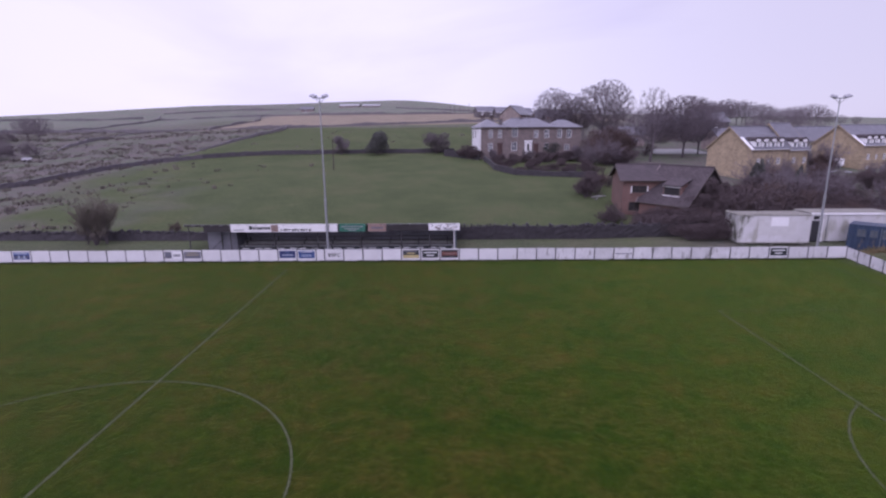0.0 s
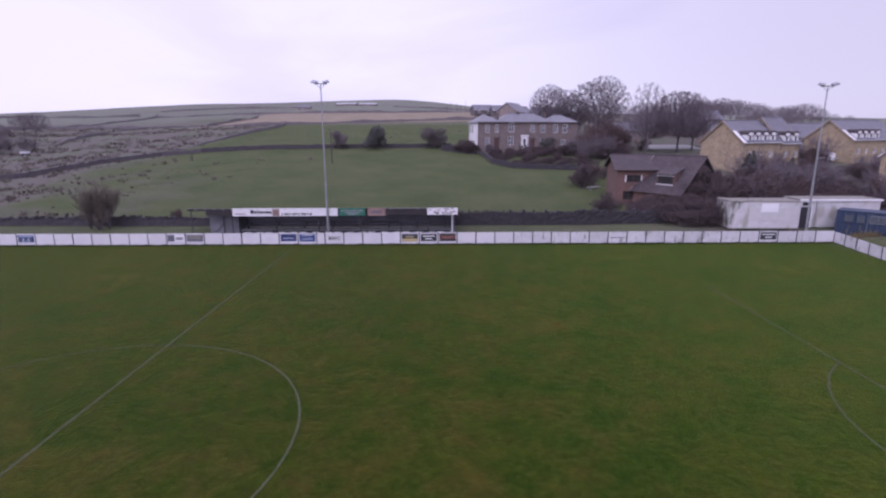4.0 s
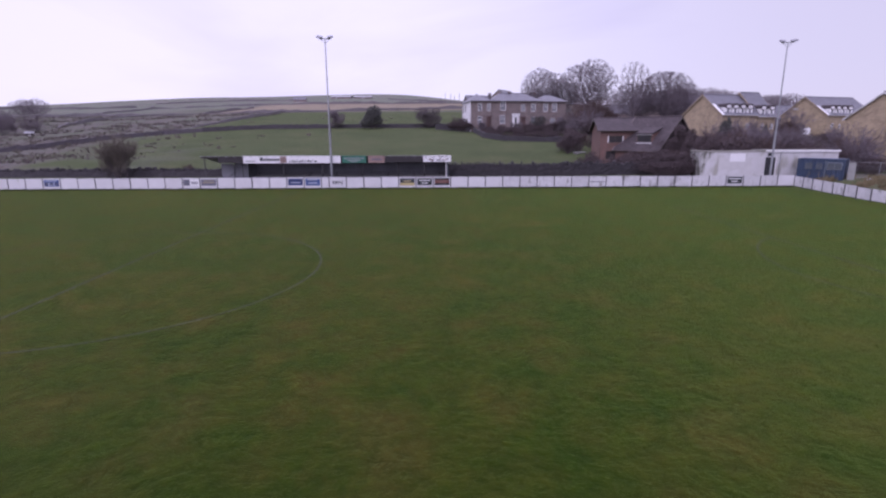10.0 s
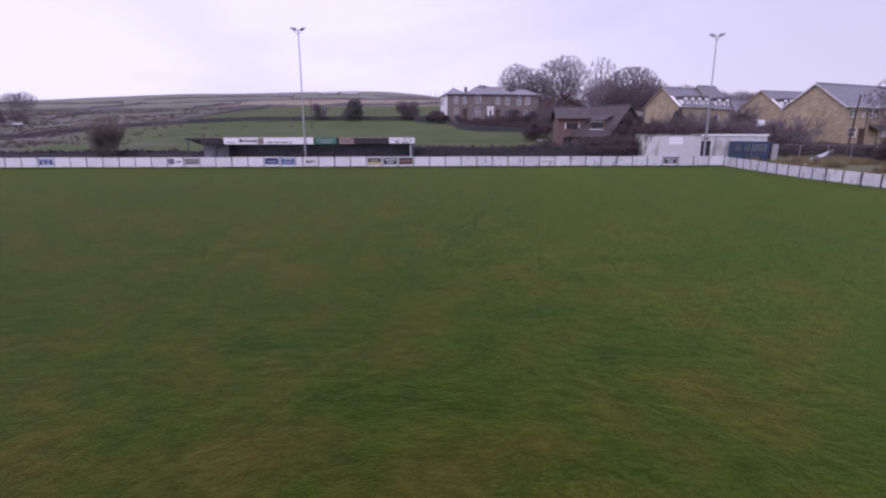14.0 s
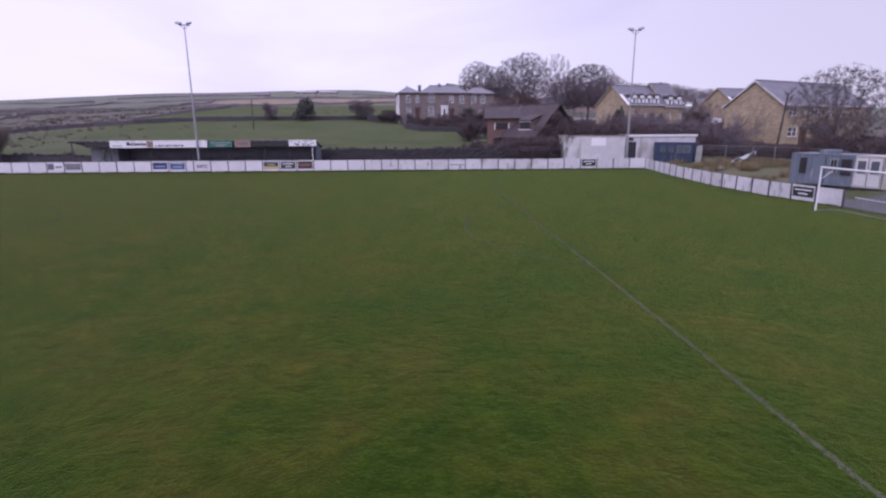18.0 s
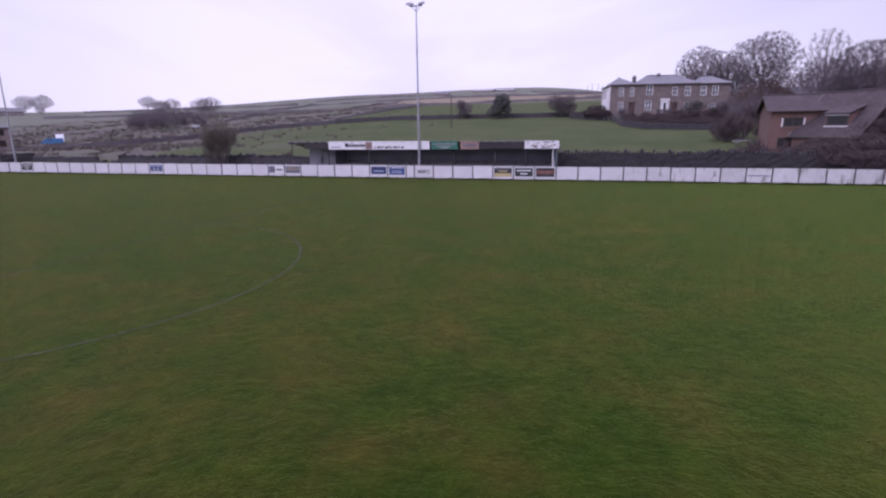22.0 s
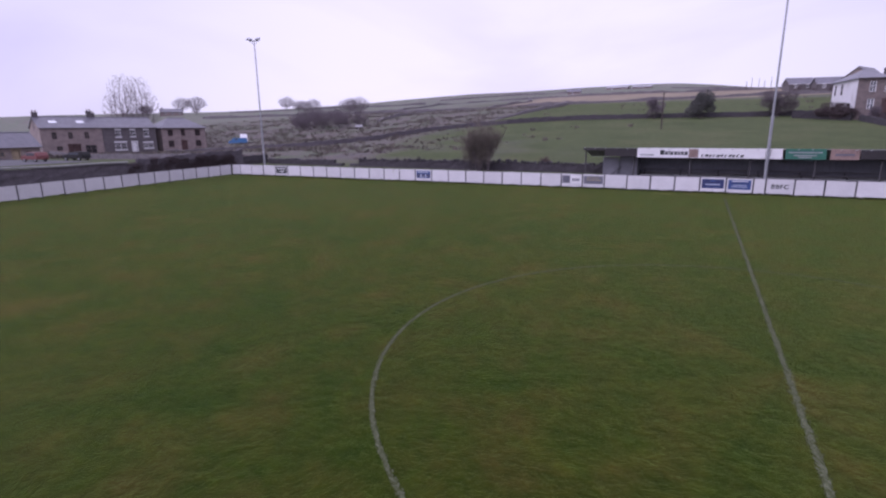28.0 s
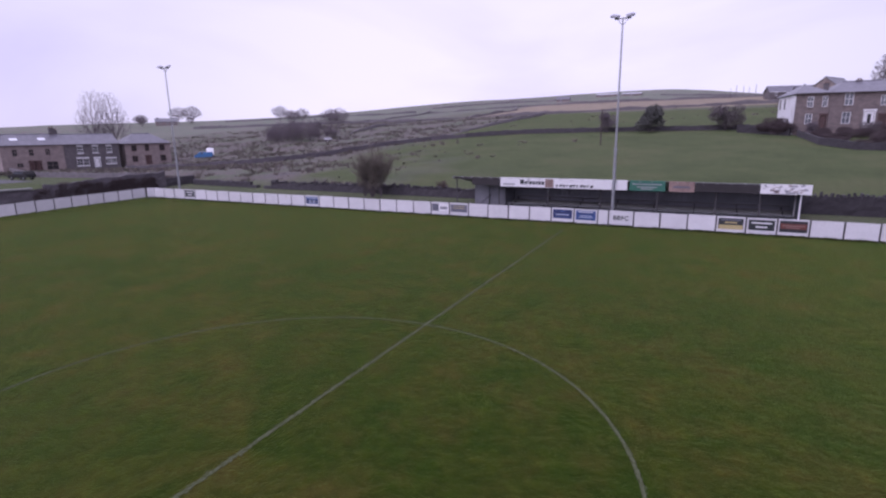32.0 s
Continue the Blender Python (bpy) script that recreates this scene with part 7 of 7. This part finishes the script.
for x, y, s in ((39.5, 46.8, 0.8), (48.5, 46.0, 1.0), (52.5, 46.5, 1.0), (56.5, 46.2, 1.05), (60.5, 46.2, 1.1), (64.5, 46.2, 1.1), (68.5, 46.0, 1.1), (54.5, 50.5, 1.3), (59.5, 51.0, 1.4), (64.5, 51.0, 1.4), (69.5, 52.0, 1.0), (66.0, 57.5, 1.4), (61.0, 58.0, 1.5), (72.5, 58.0, 0.9), (56.0, 56.0, 1.4), (73.5, 36.0, 0.85), (70.2, 38.4, 0.8), (72.4, 40.0, 0.8), (68.4, 41.2, 0.75), (71.2, 43.8, 0.8), (66.6, 43.2, 0.75), (75.6, 40.4, 0.75), (74.4, 43.4, 0.7), (74.5, 31.0, 0.95), (74.5, 25.5, 1.3), (72.5, 20.0, 1.3), (71.0, 15.0, 1.4), (68.5, 19.5, 1.5), (69.0, 25.0, 1.4), (69.0, 30.5, 0.9), (67.0, 11.5, 1.4), (76.0, 68.0, 1.2), (83.0, 69.0, 1.3), (90.0, 70.5, 1.3), (97.0, 73.0, 1.3), (49.5, 97.5, 1.4), (45.5, 101.0, 0.9), (39.5, 103.4, 0.7), (33.0, 104.0, 0.6), (27.0, 104.4, 0.6), (53.5, 99.0, 1.3), (-60.5, 42.0, 0.6), (-67.0, 42.5, 0.7), (36.0, 49.0, 0.7), (-59.3, 38, 0.55), (-59.2, 34, 0.5), (45.4, 44.9, 1.3), (47.9, 46.3, 1.7), (50.3, 47.9, 1.9), (52.6, 49.2, 1.9), (54.5, 51.0, 1.8), (41.0, 47.2, 0.8), (43.0, 45.4, 1.15), (38.5, 43.6, 0.8), (40.5, 42.9, 0.95), (42.5, 42.5, 1.15), (44.3, 42.8, 1.25), (41.5, 45.2, 1.1), (44.3, 46.0, 1.5), (43.3, 40.6, 0.9), (41.3, 40.4, 0.7), (39.3, 45.0, 0.9), (57.5, 48.5, 1.3), (30.0, 103.6, 0.8), (36.5, 104.0, 0.85), (42.5, 103.8, 0.9), (26.2, 95.5, 0.6), (27.0, 91.0, 0.65), (29.6, 87.4, 0.6), (31.8, 91.5, 0.7), (29.4, 97.5, 0.7), (33.4, 86.2, 0.65), (35.8, 90.0, 0.7), (34.0, 97.0, 0.75), (37.6, 85.0, 0.7), (40.2, 88.5, 0.75), (39.0, 95.0, 0.8), (43.5, 92.0, 0.85), (43.0, 84.5, 0.8), (26.4, 101.0, 0.6), (31.5, 101.0, 0.7), (36.6, 100.5, 0.75)):
    copy_scaled(bramble, x, y, srng.uniform(0, 360), s * srng.uniform(0.9, 1.1))

for x, y, turn, size in ((37.6, 62.8, 20, 1.0), (38.4, 63.6, -15, 0.8), (37.2, 61.6, 60, 0.7)):
    o = part("pale_log", tube(bmesh.new(), (-0.9, 0, 0.14), (0.9, 0, 0.17), 0.15, 0.11, 9), CONCRETE)
    o.matrix_world = on(x, y, turn, size)
    tagged(o, "pale cut log lying in the rough grass", "log", "cut logs")

# ---- poles and wires ----
def timber_pole(x, y, tall, lean, label):
    e = empty("utility_pole", pose(x, y, height(x, y) - 0.3, 0, lean, 0), label, "utility pole", "timber poles")
    part("pole", tube(bmesh.new(), (0, 0, 0), (0, 0, tall), 0.13, 0.09, 8), POLE_WOOD, e)
    part("cap", tube(bmesh.new(), (0, 0, tall), (0, 0, tall + 0.06), 0.12, 0.03, 8), POLE_WOOD, e)


timber_pole(69.2, 34.5, 8.0, 5, "leaning dark timber pole before the estate")
timber_pole(-8.4, 93.0, 6.8, 0, "thin timber pole standing in the field")
for x, y, h in ((17.5, 296, 4.6), (20, 300, 6.2), (23.3, 302, 5.6), (25.5, 299, 4.8), (28.5, 300, 6.0)):
    timber_pole(x, y, h, 0, "thin timber pole far up the hill")


# ---- mesh fence, rubble and tall grass at the end ----
fence = empty("mesh_fence", pose(0, 0, 0), "grey wire-mesh fence panels before the hedge", "fence")
fp = [(61.5, 36.5), (65.0, 32.0), (67.0, 27.5), (66.5, 22.5), (64.0, 17.5)]
for (xa, ya), (xb, yb) in zip(fp, fp[1:]):
    k = 2
    for i in range(k):
        x0, y0 = xa + (xb - xa) * i / k, ya + (yb - ya) * i / k
        x1, y1 = xa + (xb - xa) * (i + 1) / k, ya + (yb - ya) * (i + 1) / k
        z = height(x0, y0)
        part("fence_post", tube(bmesh.new(), (x0, y0, z - 0.1), (x0, y0, z + 1.9), 0.035, sides=6), GALV, fence)
        segs = [(x0, y0, z + h, x1, y1, z + h, 0.018 if h in (0.15, 1.85) else 0.006, 0.018 if h in (0.15, 1.85) else 0.006) for h in (0.15, 0.6, 1.0, 1.4, 1.85)]
        segs += [(x0 + (x1 - x0) * q / 14, y0 + (y1 - y0) * q / 14, z + 0.15, x0 + (x1 - x0) * q / 14, y0 + (y1 - y0) * q / 14, z + 1.85, 0.006, 0.006) for q in range(15)]
        part("mesh_panel", tubes_mesh("mesh_panel", segs, GALV), None, fence)

bm = bmesh.new()
bmesh.ops.create_grid(bm, x_segments=8, y_segments=5, size=1.0)
for v in bm.verts:
    v.co = Vector((v.co.x * 0.9, v.co.y * 0.45, 0.5 + 0.45 * v.co.x + 0.18 * math.sin(v.co.x * 5 + v.co.y * 3)))
bmesh.ops.solidify(bm, geom=list(bm.faces), thickness=0.02)
tarp = part("tarpaulin_sheet", bm, TARP)
tarp.matrix_world = on(62.9, 30.4, -40, 1.3)
tagged(tarp, "crumpled pale tarpaulin lying on the grass bank", "tarpaulin")
rrng = random.Random(77)
for i in range(9):
    bm = bmesh.new()
    bmesh.ops.create_icosphere(bm, subdivisions=1, radius=0.35)
    for v in bm.verts:
        v.co = Vector((v.co.x * rrng.uniform(0.8, 1.5), v.co.y * rrng.uniform(0.7, 1.2), v.co.z * rrng.uniform(0.5, 0.8)))
    o = part("rubble_block", bm, TARP if i < 3 else CONCRETE)
    o.matrix_world = on((61.2, 64.0, 61.8)[i] if i < 3 else 59.5 + rrng.uniform(-1.5, 3.5), (32.9, 32.8, 32.2)[i] if i < 3 else 30.5 + rrng.uniform(-5, 3), rrng.uniform(0, 360), rrng.uniform(0.6, 1.1), 0.1)
    tagged(o, "pale lump of broken concrete on the bank", "rubble", "rubble on the bank")


def blades(name, spots, tall, thin, per, material, label, category, seed, lean=0.5):
    """One mesh of many upright leaf blades, in tufts."""
    r = np.random.RandomState(seed)
    p = np.repeat(np.array(spots), per, axis=0)
    k = len(p)
    scale = np.repeat(0.5 + r.uniform(0, 1, len(spots)) ** 2 * 1.1, per)
    a = r.uniform(0, 2 * np.pi, k)
    off = r.uniform(0, 1, k) * thin * 3 * scale
    base = p + np.stack([np.cos(a) * off, np.sin(a) * off, np.full(k, -0.01)], 1)
    h = tall * scale * r.uniform(0.6, 1.1, k)
    tip = base + np.stack([np.cos(a) * h * lean * r.uniform(0.2, 1, k), np.sin(a) * h * lean * r.uniform(0.2, 1, k), h], 1)
    b = r.uniform(0, 2 * np.pi, k)
    side = np.stack([np.cos(b), np.sin(b), np.zeros(k)], 1) * (thin * 0.5 * scale)[:, None]
    v = np.stack([base - side, base + side, tip], 1).reshape(-1, 3)
    me = bpy.data.meshes.new(name)
    me.from_pydata(v.tolist(), [], np.arange(3 * k).reshape(-1, 3).tolist())
    me.materials.append(material)
    return tagged(new(name, me), label, category, kind="stuff")


grng = random.Random(12)
spots = []
while len(spots) < 700:
    x, y = grng.uniform(-150, 60), grng.uniform(44, 118)
    z = zones(x, y)
    dense = 0.9 if z[0] > 0.4 else (0.25 if y > 70 and x < -20 else 0.035)
    if x > 18:
        dense = 0.01
    if noise.noise((x * 0.08, y * 0.08, 9)) > 0.05 - dense * 0.5 and grng.random() < dense:
        spots.append((x, y, height(x, y)))
blades("rush_tussocks", spots, 0.55, 0.16, 14, RUSH, "brown rush tussocks scattered over the hillside", "rushes", 3, 0.7)
spots = [(x, y, height(x, y)) for x, y in ((grng.uniform(-160, 60), grng.uniform(118, 215)) for _ in range(260)) if noise.noise((x * 0.05, y * 0.05, 5)) > 0.0]
blades("rush_tussocks", spots, 0.6, 0.2, 12, RUSH, "brown rush tussocks on the upper pasture", "rushes", 4, 0.7)
spots = []
while len(spots) < 5600:
    x, y = grng.uniform(-190, -30), 46 + 175 * grng.random() ** 1.3
    if grng.random() < zones(x, y)[0] and noise.noise((x * 0.07, y * 0.07, 21)) + 0.5 * noise.noise((x * 0.3, y * 0.3, 2)) > -0.05:
        spots.append((x, y, height(x, y)))
blades("moor_heather", spots, 0.42, 0.30, 8, HEATHER, "mixed heather and bracken clumps over the moor", "heather", 9, 1.0)
spots = [(x, y, height(x, y)) for x, y in ((grng.uniform(56.0, 68), grng.uniform(14, 36)) for _ in range(4600)) if noise.noise((x * 0.32, y * 0.32, 12)) > 0.06]
blades("tall_grass", spots, 0.55, 0.05, 12, TALL_GRASS, "pale dead tall grass on the bank behind the boards", "grass", 5, 0.6)
spots = [(x, y, height(x, y)) for x, y in ((grng.uniform(-56, 54), grng.uniform(34.4, 35.2)) for _ in range(1500))]
spots += [(x, 34.18 - abs(grng.gauss(0, 0.06)), 0.0) for x in (grng.uniform(-54, 54) for _ in range(2600))]
blades("rough_grass", spots, 0.16, 0.03, 8, BLADE, "rough grass along the foot of the boards", "grass", 6, 0.6)
spots = [(grng.gauss(14, 16), grng.gauss(-8, 11), 0.0) for _ in range(46000)]
blades("pitch_grass", spots, 0.028, 0.018, 4, BLADE, "short tufted grass on the pitch", "grass", 7, 2.6)
